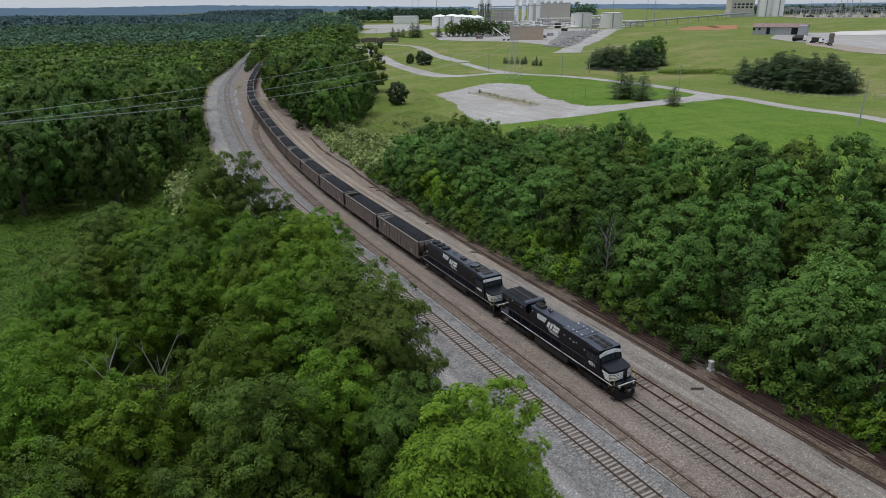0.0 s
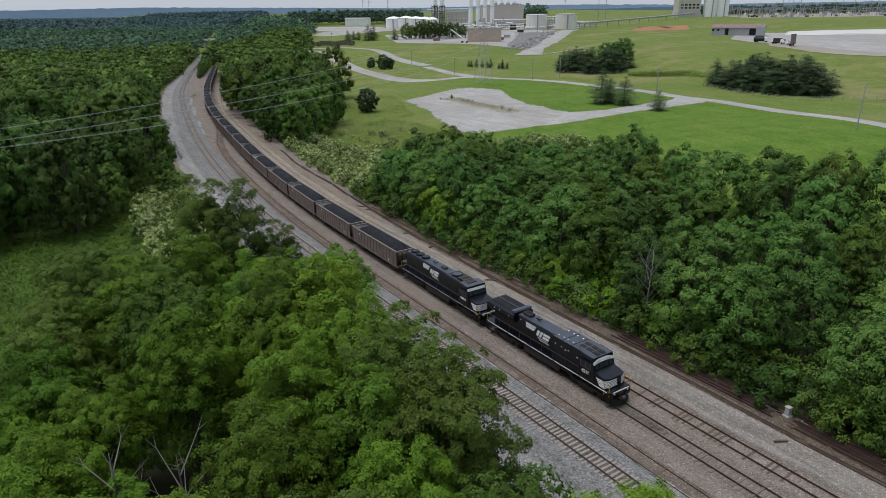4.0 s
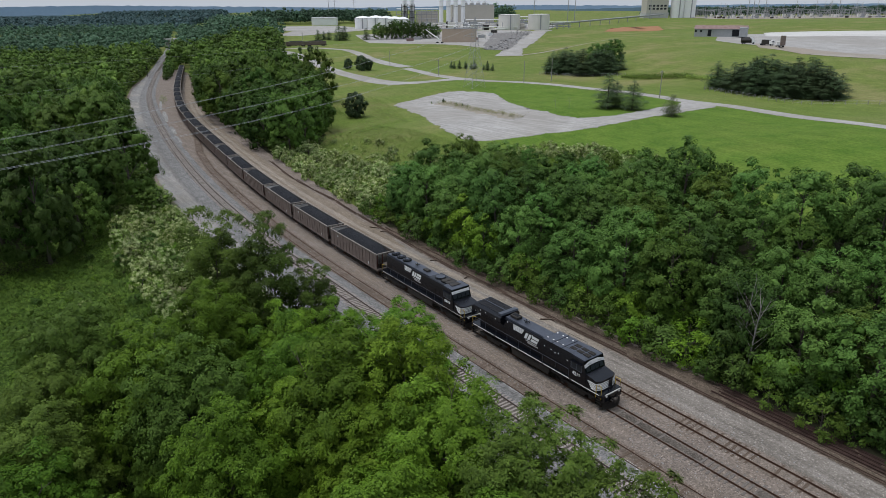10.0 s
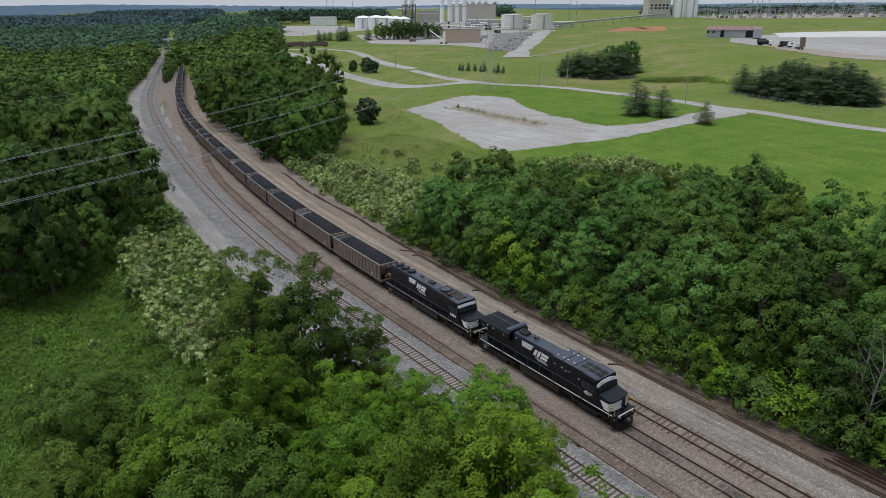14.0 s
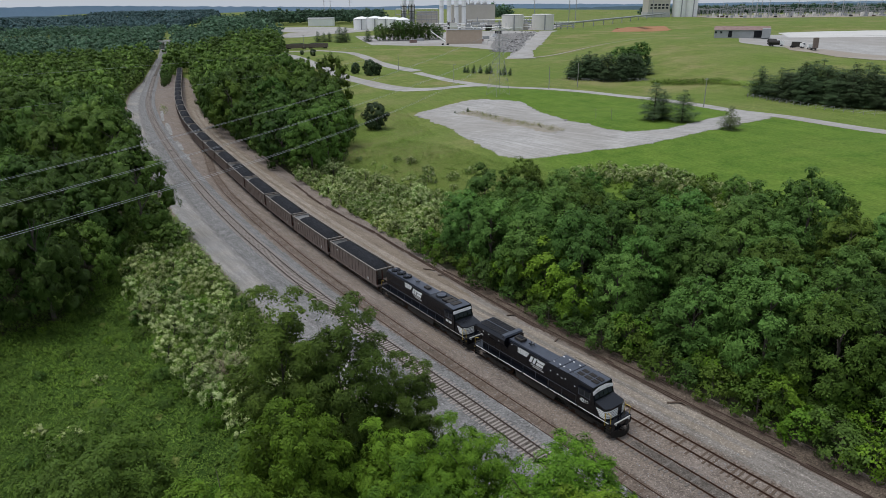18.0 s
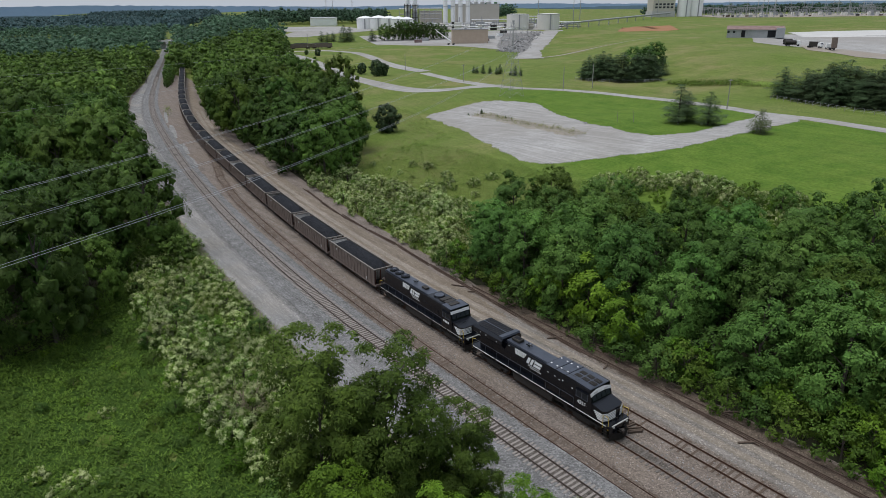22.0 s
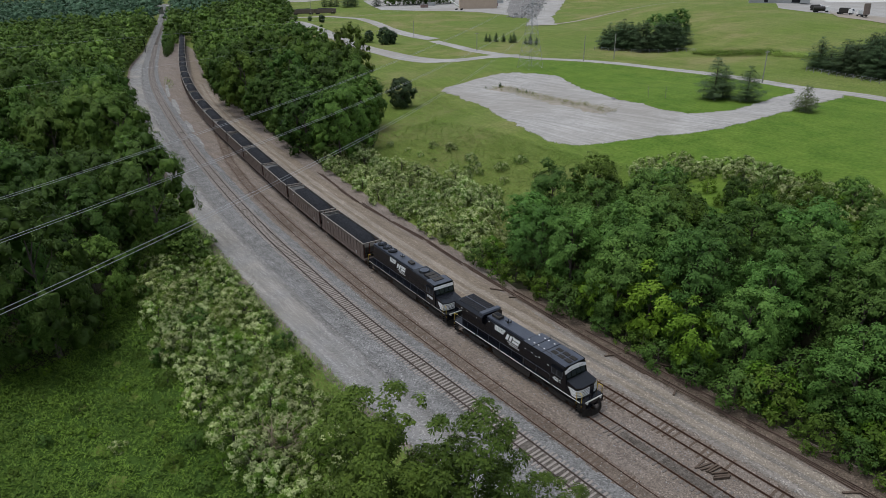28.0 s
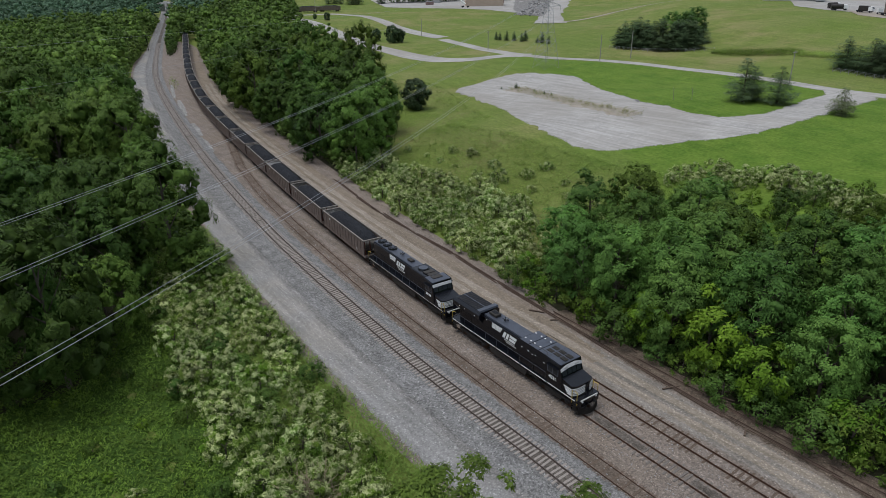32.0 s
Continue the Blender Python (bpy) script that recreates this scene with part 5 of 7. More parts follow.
def tree_kind(seed, radius, height, base, puffs, per_puff, blades, length, width, mat, small=1.0, skirt=0.35, fill=0.35, stem=1.0, crisp=True, whole=0.5, core=0.4):
    rng = np.random.default_rng(seed)
    p, n, cen, rad = crown_points(rng, radius, height - base, base, puffs, per_puff, small, skirt, crisp, whole)
    mid = np.array([0, 0, base + (height - base) * 0.5])
    pick = rng.permutation(len(p))[:int(len(p) * fill)]
    inner = tufts(mid + (p[pick] - mid) * rng.uniform(0.5, 0.85, (len(pick), 1)), n[pick], rng, 3, length * 1.8, width * 1.8, spread=0.8)
    if not crisp:
        pieces = [tufts(p, n, rng, blades, length, width, soften=0.65), inner]
    elif blades > 9:
        pieces = [tufts(p, n, rng, blades, length, width, 0.25, 0.15, 1.8, 0.45, 0.6), inner]
    else:
        pieces = [tufts(p, n, rng, blades, length, width, 0.25, 0.15, 1.35, 0.45, 0.5 + 0.3 * whole), lumps(cen, rad * core, rng, 2, 0.85, 0.28, 0.6)]
    crown = cloud_mesh("crown", *joined(pieces), mat)
    return trunk_mesh("trunk", rng, height * 0.86, (0.03 * radius + 0.007 * height) * stem, 7, radius * 0.36), crown


def pine_kind(seed, radius, height, whorls, mat, gaps=0.1, full=0.75):
    """A conifer: tiers of level boughs with gaps between them, each a flat spray of needle tufts upturned at its tip."""
    rng = np.random.default_rng(seed)
    pts, nrm = [], []
    for i in range(whorls):
        k = i / (whorls - 1)
        z = height * (0.07 + 0.90 * k)
        r = radius * (1 - k) ** full * min(1.0, 0.75 + 1.5 * k) + 0.16
        n = max(4, int(6 * (1 - k)) + 4)
        for j in range(n):
            if rng.uniform() < gaps:
                continue
            ang = (j + i * 0.5) * 2 * np.pi / n + rng.uniform(-0.25, 0.25)
            long, rise = r * rng.uniform(0.66, 1.2), rng.normal(0, 0.10)
            m = max(5, int(long * 6.5))
            t = rng.uniform(0.12, 1.0, m) ** 0.8
            side = rng.normal(0, 0.17, m) * long * np.sin(np.pi * np.clip(t, 0, 1) ** 0.8) ** 0.5
            x = long * t * math.cos(ang) - side * math.sin(ang)
            y = long * t * math.sin(ang) + side * math.cos(ang)
            pts.append(np.stack([x, y, z + rise + long * (0.20 * t ** 2 - 0.10 * t) + rng.normal(0, 0.06, m)], 1))
            nrm.append(np.stack([0.35 * np.cos(ang) + rng.normal(0, 0.22, m), 0.35 * np.sin(ang) + rng.normal(0, 0.22, m), np.ones(m)], 1))
    pts, nrm = np.concatenate(pts), np.concatenate(nrm)
    nrm /= np.linalg.norm(nrm, axis=1)[:, None]
    crown = cloud_mesh("crown", *tufts(pts, nrm, rng, 6, 0.40, 0.085, 0.35, 0.05, soften=0.9), mat)
    bm = rod(bmesh.new(), (0, 0, -0.4), (0, 0, height * 0.97), 0.03 * height, 0.02, 8)
    me = bpy.data.meshes.new("trunk")
    bm.to_mesh(me)
    bm.free()
    me.materials.append(M_BARK)
    return me, crown


def plant(kind, x, y, scale, turn, label, category="tree", grp="", name="tree", sink=0.0, squash=1.0):
    t = group(name, pose(x, y, float(ground_z(x, y)) - sink, 0, 0, turn), label, category, grp)
    for nm, me in (("trunk", kind[0]), ("crown", kind[1])):
        o = new(nm, me)
        o.parent = t
        o.scale = (scale, scale, scale * squash)
    return t


# Kinds of tree: full detail for those under the camera, lighter ones across the tracks.
WALNUT = [tree_kind(10 + i, 5.0, 17.5, 3.0, 96, 58, 12, 0.175, 0.06, (M_LEAF, M_LEAF_FRESH, M_LEAF_DULL, M_LEAF, M_LEAF_FRESH)[i], 0.86, 0.45, 0.6) for i in range(5)]
OPEN = [tree_kind(20 + i, 4.3, 20.0, 2.0, 120, 34, 9, 0.19, 0.062, M_LEAF_DULL, 0.52, 0.6, 0.35, 0.5, False) for i in range(2)]
EDGE = [tree_kind(30 + i, 4.3, 13.0, 0.3, 78, 34, 6, 0.26, 0.090, (M_LEAF_BELT, M_LEAF_BELT, M_LEAF_DARK, M_LEAF_BELT, M_LEAF_BELT, M_LEAF_DULL, M_LEAF_BELT, M_LEAF_DARK)[i], 0.92, 0.75, 0.22, core=0.44) for i in range(8)]
FARK = [tree_kind(40 + i, 5.2, 13.6, 1.0, 62, 42, 7, 0.21, 0.078, (M_LEAF_DARK, M_LEAF_WOOD, M_LEAF_DARK, M_LEAF_DARK)[i], 0.9, 0.6, 0.15, whole=1.8, core=0.64) for i in range(4)]
LIGHT = [tree_kind(45 + i, 5.3, 13.6, 1.8, 46, 30, 6, 0.27, 0.10, (M_LEAF_WOOD, M_LEAF_DARK, M_LEAF_WOOD, M_LEAF_DULL, M_LEAF_WOOD)[i], 0.95, 0.4, 0.10, whole=1.8, core=0.66) for i in range(5)]
BUSH = [tree_kind(50 + i, 2.4, 4.0, 0.0, 20, 15, 6, 0.28, 0.095, (M_LEAF_DARK, M_LEAF, M_LEAF_DARK, M_LEAF_DULL)[i], 0.95, 0.6) for i in range(4)]
PALE = [tree_kind(60 + i, 2.1, 2.7, 0.0, 20, 34, 7, 0.15, 0.056, M_LEAF_PALE, 0.95, 0.5) for i in range(3)]
BRIGHT = [tree_kind(70 + i, 2.5, 7.2, 0.3, 28, 24, 7, 0.30, 0.10, M_LEAF_BRIGHT, 0.8, 0.8) for i in range(2)]
PINE = [pine_kind(90 + i, 3.1, 9.0, 12, M_PINE) for i in range(3)]
GROVE_PINE = [pine_kind(110 + i, 5.1, 11.8, 12, M_PINE, 0.10, 0.6) for i in range(4)]
THIN_PINE = pine_kind(95, 3.6, 5.6, 7, M_PINE_PALE, 0.3, 0.6)
CEDAR = tree_kind(97, 3.6, 8.8, 0.0, 60, 40, 7, 0.24, 0.075, M_PINE, 0.85, 0.9, whole=1.0, core=0.8)

rng = np.random.default_rng(5)


def scatter(kinds, inside, box_sd, gap, scale, label, grp, name="tree", category="tree", sink=0.0, squash=(0.9, 1.1), limit=400, hollow=None):
    """Trees over a stretch of the plan, no two closer than the gap; in a hollow (s, d, radius) they stay low."""
    s0, s1, d0, d1 = box_sd
    put = []
    for _ in range(int((s1 - s0) * (d1 - d0) / gap ** 2 * 8)):
        s, d = rng.uniform(s0, s1), rng.uniform(d0, d1)
        if len(put) >= limit or not inside(s, d) or any((s - a) ** 2 + (d - b) ** 2 < gap * gap for a, b in put):
            continue
        put.append((s, d))
        x, y = to_xy(s, d)
        kind, size, turn, tall = kinds[rng.integers(len(kinds))], rng.uniform(*scale), rng.uniform(0, 360), rng.uniform(*squash)
        if hollow and (s - hollow[0]) ** 2 + (d - hollow[1]) ** 2 < hollow[2] ** 2:
            size *= 0.36
        plant(kind, x, y, size, turn, label, category, grp, name, sink, tall)
    return put


def belt_back(s):
    return np.interp(s, [-60, 28, 40, 50, 56, 64, 72, 90, 108, 122, 130], [51, 50, 51, 49, 44.5, 48.5, 46, 40, 36, 38, 27])


# belt across the tracks
scatter(EDGE, lambda s, d: np.interp(s, [0, 90, 126], [17.5, 16.0, 17.5]) < d < belt_back(s), (-12, 126, 15, 60), 5.3, (0.76, 1.02),
        "dense green broadleaf tree in the belt beside the tracks", "trees beside the tracks")
scatter(BUSH, lambda s, d: np.interp(s, [0, 90, 126], [13.2, 12.3, 14.0]) < d < 17.5, (-25, 126, 12, 18), 2.6, (0.6, 1.05),
        "leafy green bush at the foot of the tree belt", "bushes beside the tracks", "bush", "bush")
scatter(BUSH, lambda s, d: d > 15.6, (-10, 84, 15.6, 20), 3.6, (0.8, 1.3), "leafy green bush at the foot of the tree belt", "bushes beside the tracks", "bush", "bush", limit=34)
# wood under the camera
scatter(WALNUT, lambda s, d: d > np.interp(s, [20, 30, 40, 55, 68, 78, 88], [-64, -60, -57, -55, -51, -45, -42]) and s < 72 + (-27 - d) * 0.58 and d < np.interp(s, [20, 30, 60, 76], [-24.0, -29, -29.5, -33]), (-8, 90, -64, -21), 6.2, (0.7, 1.0),
        "leafy green broadleaf tree in the wood under the flight path", "trees by the meadow", hollow=(44.0, -42.0, 6.2))
scatter(BUSH, lambda s, d: d < np.interp(s, [0, 76, 86], [-18.0, -18.5, -20]) and d > -24, (-5, 82, -24, -17.5), 3.2, (0.7, 1.3),
        "leafy green bush between the wood and the road", "bushes by the road", "bush", "bush")
# wood beyond the meadow
scatter(FARK, lambda s, d: main_d(s) - 75 < d < main_d(s) - 15 and (s > 152 or d < np.interp(s, [140, 152], [-37, -26])), (140, 215, -60, 20), 8.3, (0.72, 1.3),
        "dense green broadleaf tree in the wood by the gravel road", "trees by the gravel road", squash=(1.0, 1.4))
# wood inside the curve
scatter(FARK, lambda s, d: train_d(s) + 14 < d < np.interp(s, [180, 200, 225, 260, 306], [26, 42, 50, 74, 86]), (184, 235, 15, 100), 7.8, (0.68, 1.18),
        "dense green broadleaf tree in the wood by the curve", "trees by the curve", squash=(1.0, 1.3))
# deeper woods along the curve
scatter(LIGHT, lambda s, d: main_d(s) - 72 < d < main_d(s) - 14, (210, 320, -60, 20), 8.8, (0.72, 1.32),
        "green broadleaf tree in the wood along the road", "trees along the road", squash=(1.0, 1.4))
scatter(LIGHT, lambda s, d: train_d(s) + 12 < d < np.interp(s, [225, 260, 306, 322], [51, 74, 88, 93]), (230, 324, 15, 100), 8.6, (0.7, 1.2),
        "green broadleaf tree in the wood inside the curve", "trees inside the curve", squash=(1.0, 1.3))
# shrubs
scatter(PALE, lambda s, d: np.interp(s, [100, 118, 150], [-29, -31, -27]) < d < np.interp(s, [98, 115, 156], [-22.5, -20.5, -15.5]), (90, 158, -33, -14), 2.5, (0.6, 1.1),
        "pale flowering shrub on the bank by the meadow", "flowering shrubs", "shrub", "shrub")
scatter(BUSH, lambda s, d: np.interp(s, [100, 118, 150], [-31, -33, -29]) < d < np.interp(s, [98, 115, 156], [-20.5, -19, -15]), (88, 158, -33, -14), 4.0, (0.35, 0.6),
        "small green bush on the bank by the meadow", "bank bushes", "bush", "bush")
scatter(PALE, lambda s, d: d > train_d(s) + 14 and d < np.interp(s, [126, 150, 182], [27, 36, 33]), (126, 190, 14, 38), 2.6, (0.55, 1.3),
        "pale flowering shrub in the rough grass by the track", "flowering shrubs", "shrub", "shrub")
scatter(PALE, lambda s, d: abs(d - np.interp(s, [90, 99, 108, 117, 128], [56, 57, 62.5, 66, 61])) < 3.4, (89, 131, 50, 72), 2.6, (0.7, 1.1),
        "pale flowering shrub along the field edge", "field edge shrubs", "shrub", "shrub")
scatter(EDGE, lambda s, d: belt_back(s) + 4 < d < belt_back(s) + 16, (74, 122, 34, 60), 5.6, (0.3, 0.46),
        "young green tree between the belt and the field", "young trees at the field edge")
# tall trees at the road side of the wood
for i, (s, d, k) in enumerate(((53.2, -24.6, 0.96), (60.0, -21.8, 0.84), (46.0, -25.0, 0.96), (39.0, -25.0, 0.96), (68.5, -21.8, 0.70), (86.0, -43.5, 0.84), (57.0, -29.5, 0.98), (71.5, -26.0, 0.72), (32.0, -24.6, 0.93), (64.0, -29.5, 0.88), (73.5, -31.5, 0.78), (75.5, -37.5, 0.72))):
    x, y = to_xy(s, d)
    plant(WALNUT[2 if s > 80 else 0 if s > 60 else (i * 2 + 1) % 5], x, y, k, s * 7, "tall leafy green broadleaf tree at the edge of the wood", "tree", "trees at the wood's edge")
scatter(BUSH, lambda s, d: belt_back(s) < d < np.interp(s, [66, 80, 100, 127], [46, 58, 66, 56]), (66, 126, 28, 68), 3.6, (0.45, 0.8),
        "leafy green bush between the belt and the field", "bushes at the field edge", "bush", "bush")
# single trees that stand out
for s, d, k, q in ((85.0, -28.4, 1.06, 1.0), (80.2, -25.0, 1.03, 1.0), (77.5, -20.4, 0.74, 0.95)):
    x, y = to_xy(s, d)
    plant(OPEN[int(s) % 2], x, y, k, s * 7, "tall open-crowned tree with gaps in its leaves", "tree", "", "tree", 0, q)
for s, d, k in ((88.0, -29.5, 1.2), (86.5, -24.5, 1.0), (82.5, -30.5, 1.4), (90.5, -26.5, 0.9), (76.0, -17.2, 1.0), (82.0, -18.2, 0.9), (79.0, -29.0, 1.6), (86.0, -19.5, 0.7)):
    x, y = to_xy(s, d)
    plant(BUSH[int(s * 2) % 4], x, y, k, s * 9, "leafy green bush under the tall open tree", "bush", "bushes under the open trees", "bush")
for s, d, k in ((96.5, 16.2, 1.3), (90.0, 14.8, 1.1), (104.0, 15.6, 0.85), (22.0, 15.6, 0.6), (62, 15.4, 0.75), (126, 18, 0.5)):
    x, y = to_xy(s, d)
    plant(BRIGHT[int(s) % 2], x, y, k, s * 5, "bright yellow-green young tree at the edge of the belt", "tree", "bright young trees", "tree")
for i, s in enumerate((418, 426, 434, 441, 449, 458, 466)):
    x, y = to_xy(s, (float(main_d(s)) + float(train_d(s))) / 2 + (i % 2) * 1.2 - 0.6)
    plant(FARK[i % 4], x, y, 0.28 + 0.05 * i, s, "small green tree in the fork of the tracks", "tree", "trees in the fork")
plant(CEDAR, -33.7, 250.7, 1.0, 40, "dark round cedar in the grass", "tree", "", "tree")
for i, (x, y, k) in enumerate(((47.4, 217.5, 1.05), (50.6, 219.5, 0.8), (53.8, 213.0, 0.88))):
    plant(GROVE_PINE[i], x, y, k, 60 * i, "broad dark green pine in the grass beside the lane", "pine", "lane pines", "pine_tree", 0, 0.84)
plant(THIN_PINE, 60.3, 197.5, 1.0, 30, "thin pale young pine at the bend of the lane", "pine", "", "pine_tree")
for x, y, k in ((-44.5, 404.5, 0.92), (-41.0, 407, 0.7), (-53.6, 415.5, 0.66), (-87.7, 493, 0.5), (-97, 505, 0.35)):
    plant(CEDAR, x, y, k, x * 7, "dark conifer standing by the gravel lane", "conifer", "lane conifers", "conifer", 0, 1.05)



def grove(pts, n, r, label, grp, squash):
    line = np.array(pts, float)
    way = np.linspace(0, len(line) - 1, n)
    for i, w in enumerate(way):
        x, y = np.interp(w, range(len(line)), line[:, 0]), np.interp(w, range(len(line)), line[:, 1])
        ends = 0.62 + 0.5 * math.sin(math.pi * (i + 0.7) / (n + 0.4)) ** 0.7
        plant(GROVE_PINE[i % 4], x + rng.normal(0, r), y + rng.normal(0, r), ends * rng.uniform(0.95, 1.25), i * 71, label, "pine", grp, "pine_tree", 0, squash)


grove([(102, 256), (105, 246), (110, 236), (116, 227), (121, 223)], 34, 3.4, "dark pine in the dense roadside grove", "pine grove", 0.8)
grove([(50, 338), (59, 329), (70, 322), (80, 328)], 22, 2.6, "dark pine in the grove across the lane", "second pine grove", 0.85)
for x, y, k in ((77, 332, 1.0), (81, 334, 1.1), (74, 340, 0.95)):
    plant(EDGE[1], x, y, k, x * 3, "dark broadleaf tree behind the pines", "tree", "grove trees", "tree")
for i in range(9):
    plant(PINE[i % 3], 6 + i * 2.6 + rng.normal(0, 0.6), 392 - i * 3.9 + rng.normal(0, 1.5), rng.uniform(0.3, 0.6), i * 50, "small dark conifer in the row by the lane", "conifer", "conifer row", "conifer")
for i, (x, y, k) in enumerate(((-104, 640, 0.8), (-99, 642, 0.7), (-94, 640, 0.75), (-84, 634, 1.25), (-79, 637, 1.1), (-60, 640, 0.95), (-50, 648, 1.15), (-45, 650, 1.0), (-38, 650, 1.25), (-33, 654, 1.35), (-27, 652, 1.3), (-21, 656, 1.3), (-15, 655, 1.2), (-9, 658, 1.15), (-3, 660, 1.1), (3, 664, 0.95))):
    plant(EDGE[2] if i > 5 else GROVE_PINE[i % 4], x, y, k * 1.05, i * 40, "dark dense tree screening the plant", "tree", "plant screen", "tree", 0, 0.9)
for s, d in ((47.6, 16.2), (46.4, 15.4), (41.0, -46.3), (38.4, -42.0)):
    x, y = to_xy(s, d)
    g = np.random.default_rng(int(s))
    t = group("dead_tree", pose(x, y, float(ground_z(x, y))), "bare grey dead tree among the leafy ones" if d < 0 else "bare grey dead tree at the edge of the belt", "dead tree", "dead trees")
    o = new("trunk", trunk_mesh("trunk", g, 11.5 if d > 0 else 15.0, 0.10 if d > 0 else 0.15, 12, 1.3 if d > 0 else 1.9, M_DEADWOOD))
    o.parent = t


# ---------------------------------------------------------------- woods in the distance
def far_woods(name, mat, pts, radius, height, puffs, per_puff, size, label, vary=0.5, level=2, low=0.25):
    """A wood in one sheet of leaves: every crown is one of six lumpy domes, each in its own tone and height."""
    g = np.random.default_rng(len(pts))
    which, turn, k = g.integers(0, 6, len(pts)), g.uniform(0, 6.28, len(pts)), g.uniform(0.7, 1.25, len(pts))
    tall = g.uniform(0.72, 1.22, len(pts))
    z = ground_z(pts[:, 0], pts[:, 1])
    shade = g.uniform(1 - vary, 1 + vary, len(pts))
    pieces, tone = [], []
    for i in range(6):
        p, n, cen, rad = crown_points(np.random.default_rng(300 + i), radius, height, 0, puffs, per_puff, 1.0, 0.5, True, 1.0)
        keep, high = p[:, 2] > low * height, cen[:, 2] > low * height
        own = np.nonzero(which == i)[0]
        c, q = np.cos(turn[own])[:, None], np.sin(turn[own])[:, None]

        def spun(a, grow, up):
            out = np.stack([a[None, :, 0] * c - a[None, :, 1] * q, a[None, :, 0] * q + a[None, :, 1] * c, np.repeat(a[None, :, 2], len(own), 0)], 2)
            return out * np.stack([grow, grow, up], 1)[:, None]
        foot = np.stack([pts[own, 0], pts[own, 1], z[own]], 1)[:, None, :]
        one = np.ones(len(own))
        leaf = tufts((spun(p[keep], k[own], tall[own]) + foot).reshape(-1, 3), spun(n[keep], one, one).reshape(-1, 3), g, 2, size, size * 0.36, 0.2, 0.0, 1.0, 0.4, 0.6)
        mass = lumps((spun(cen[high], k[own], tall[own]) + foot).reshape(-1, 3), (rad[high][None] * k[own][:, None] * 0.95).ravel(), g, level, 0.9, 0.24, 0.6)
        pieces += [leaf, mass]
        tone += [np.repeat(shade[own], keep.sum() * 6), np.repeat(shade[own], high.sum() * len(LUMPS[level][0]))]
    me = cloud_mesh(name, *joined(pieces), mat)
    me.attributes.new("tone", "FLOAT", "POINT").data.foreach_set("value", np.concatenate(tone).astype(np.float32))
    return tagged(new(name, me), label, "woods", kind="stuff")


def wooded(x, y):
    s, d = to_sd(x, y)
    a, b = main_d(s), train_d(s)
    east_edge = np.interp(s, [270, 306, 396, 470, 560, 640, 760, 900, 1500, 3000], [76, 90, 116, 150, 180, 225, 262, 292, 470, 1000])
    west = d < a - np.interp(s, [390, 470, 600], [14.5, 9.5, 7.5])
    east = (d > b + np.interp(s, [240, 320], [13, 9.5])) & (d < east_edge) | (s > 474) & (d > a + 8) & (d < east_edge)
    close = np.where(d < a, (s < 318) & (d > a - 70) | (s < 150), s < 322)
    glade = (np.abs((y - 1302) * 0.957 - (x + 398) * 0.289) < 230) & (np.abs((x + 398) * 0.957 + (y - 1302) * 0.289) < 40)
    fields = (s > 1000) & (np.sin(x / 150 + 2) * np.sin(y / 230 + 1) > 0.55)
    return (west | east) & ~close & ~glade & ~fields


def wedge(r0, r1, gap, seed):
    """Places of trees in the woods, a tree to each cell of an uneven lattice."""
    g = np.random.default_rng(seed)
    k = np.arange(-r1, r1 + gap, gap)
    x, y = np.meshgrid(k, k)
    x = x + (np.arange(len(k)) % 2)[:, None] * gap * 0.5
    p = np.stack([x.ravel(), y.ravel()], 1)
    p += g.uniform(-0.3, 0.3, p.shape) * gap
    r, a = np.hypot(p[:, 0], p[:, 1]), np.arctan2(p[:, 0], p[:, 1])
    p = p[(r > r0) & (r < r1) & (np.abs(a - 0.03) < 0.72)] + np.array([-12, 15])
    return p[wooded(p[:, 0], p[:, 1])]


far_woods("wood_middle", M_LEAF_FAR, wedge(90, 620, 9.6, 1), 4.7, 14.5, 22, 19, 0.42, "dense green woodland beyond the meadow", 0.42, 1)
g = np.random.default_rng(77)
s = g.uniform(150, 480, 420)
far_woods("wood_edge", M_LEAF_FAR, np.stack(to_xy(s, main_d(s) - np.interp(s, [390, 470], [12.2, 8.5]) - g.uniform(0, 3.5, 420)), 1), 2.3, 5.5, 9, 8, 0.42, "leafy brush at the edge of the wood by the road", 0.4, 1)
s = g.uniform(184, 465, 360)
far_woods("wood_edge", M_LEAF_FAR, np.stack(to_xy(s, train_d(s) + np.interp(s, [184, 240, 320, 465], [14.5, 13.0, 10.0, 8.0]) + g.uniform(0, 4.5, 360)), 1), 2.3, 5.5, 9, 8, 0.42, "leafy brush at the edge of the wood by the curve", 0.4, 1)
s = g.uniform(385, 640, 260)
far_woods("wood_edge", M_LEAF_FAR, np.stack(to_xy(s, main_d(s) - np.interp(s, [385, 450, 640], [11.5, 7.8, 6.5]) - g.uniform(0, 4.5, 260)), 1), 2.5, 6.5, 9, 8, 0.47, "leafy brush along the track far out", 0.4, 1)
s = g.uniform(470, 640, 170)
far_woods("wood_edge", M_LEAF_FAR, np.stack(to_xy(s, main_d(s) + 7.0 + g.uniform(0, 4.0, 170)), 1), 2.5, 6.5, 9, 8, 0.47, "leafy brush along the track far out", 0.4, 1)
# From here outward the leaf colours include painted haze.
far_woods("wood_far", M_LEAF_MID_HAZE, wedge(620, 1300, 11.5, 2), 6.0, 15.0, 11, 5, 1.0, "dense woodland along the railway, its green tinted for haze", 0.36, 1)
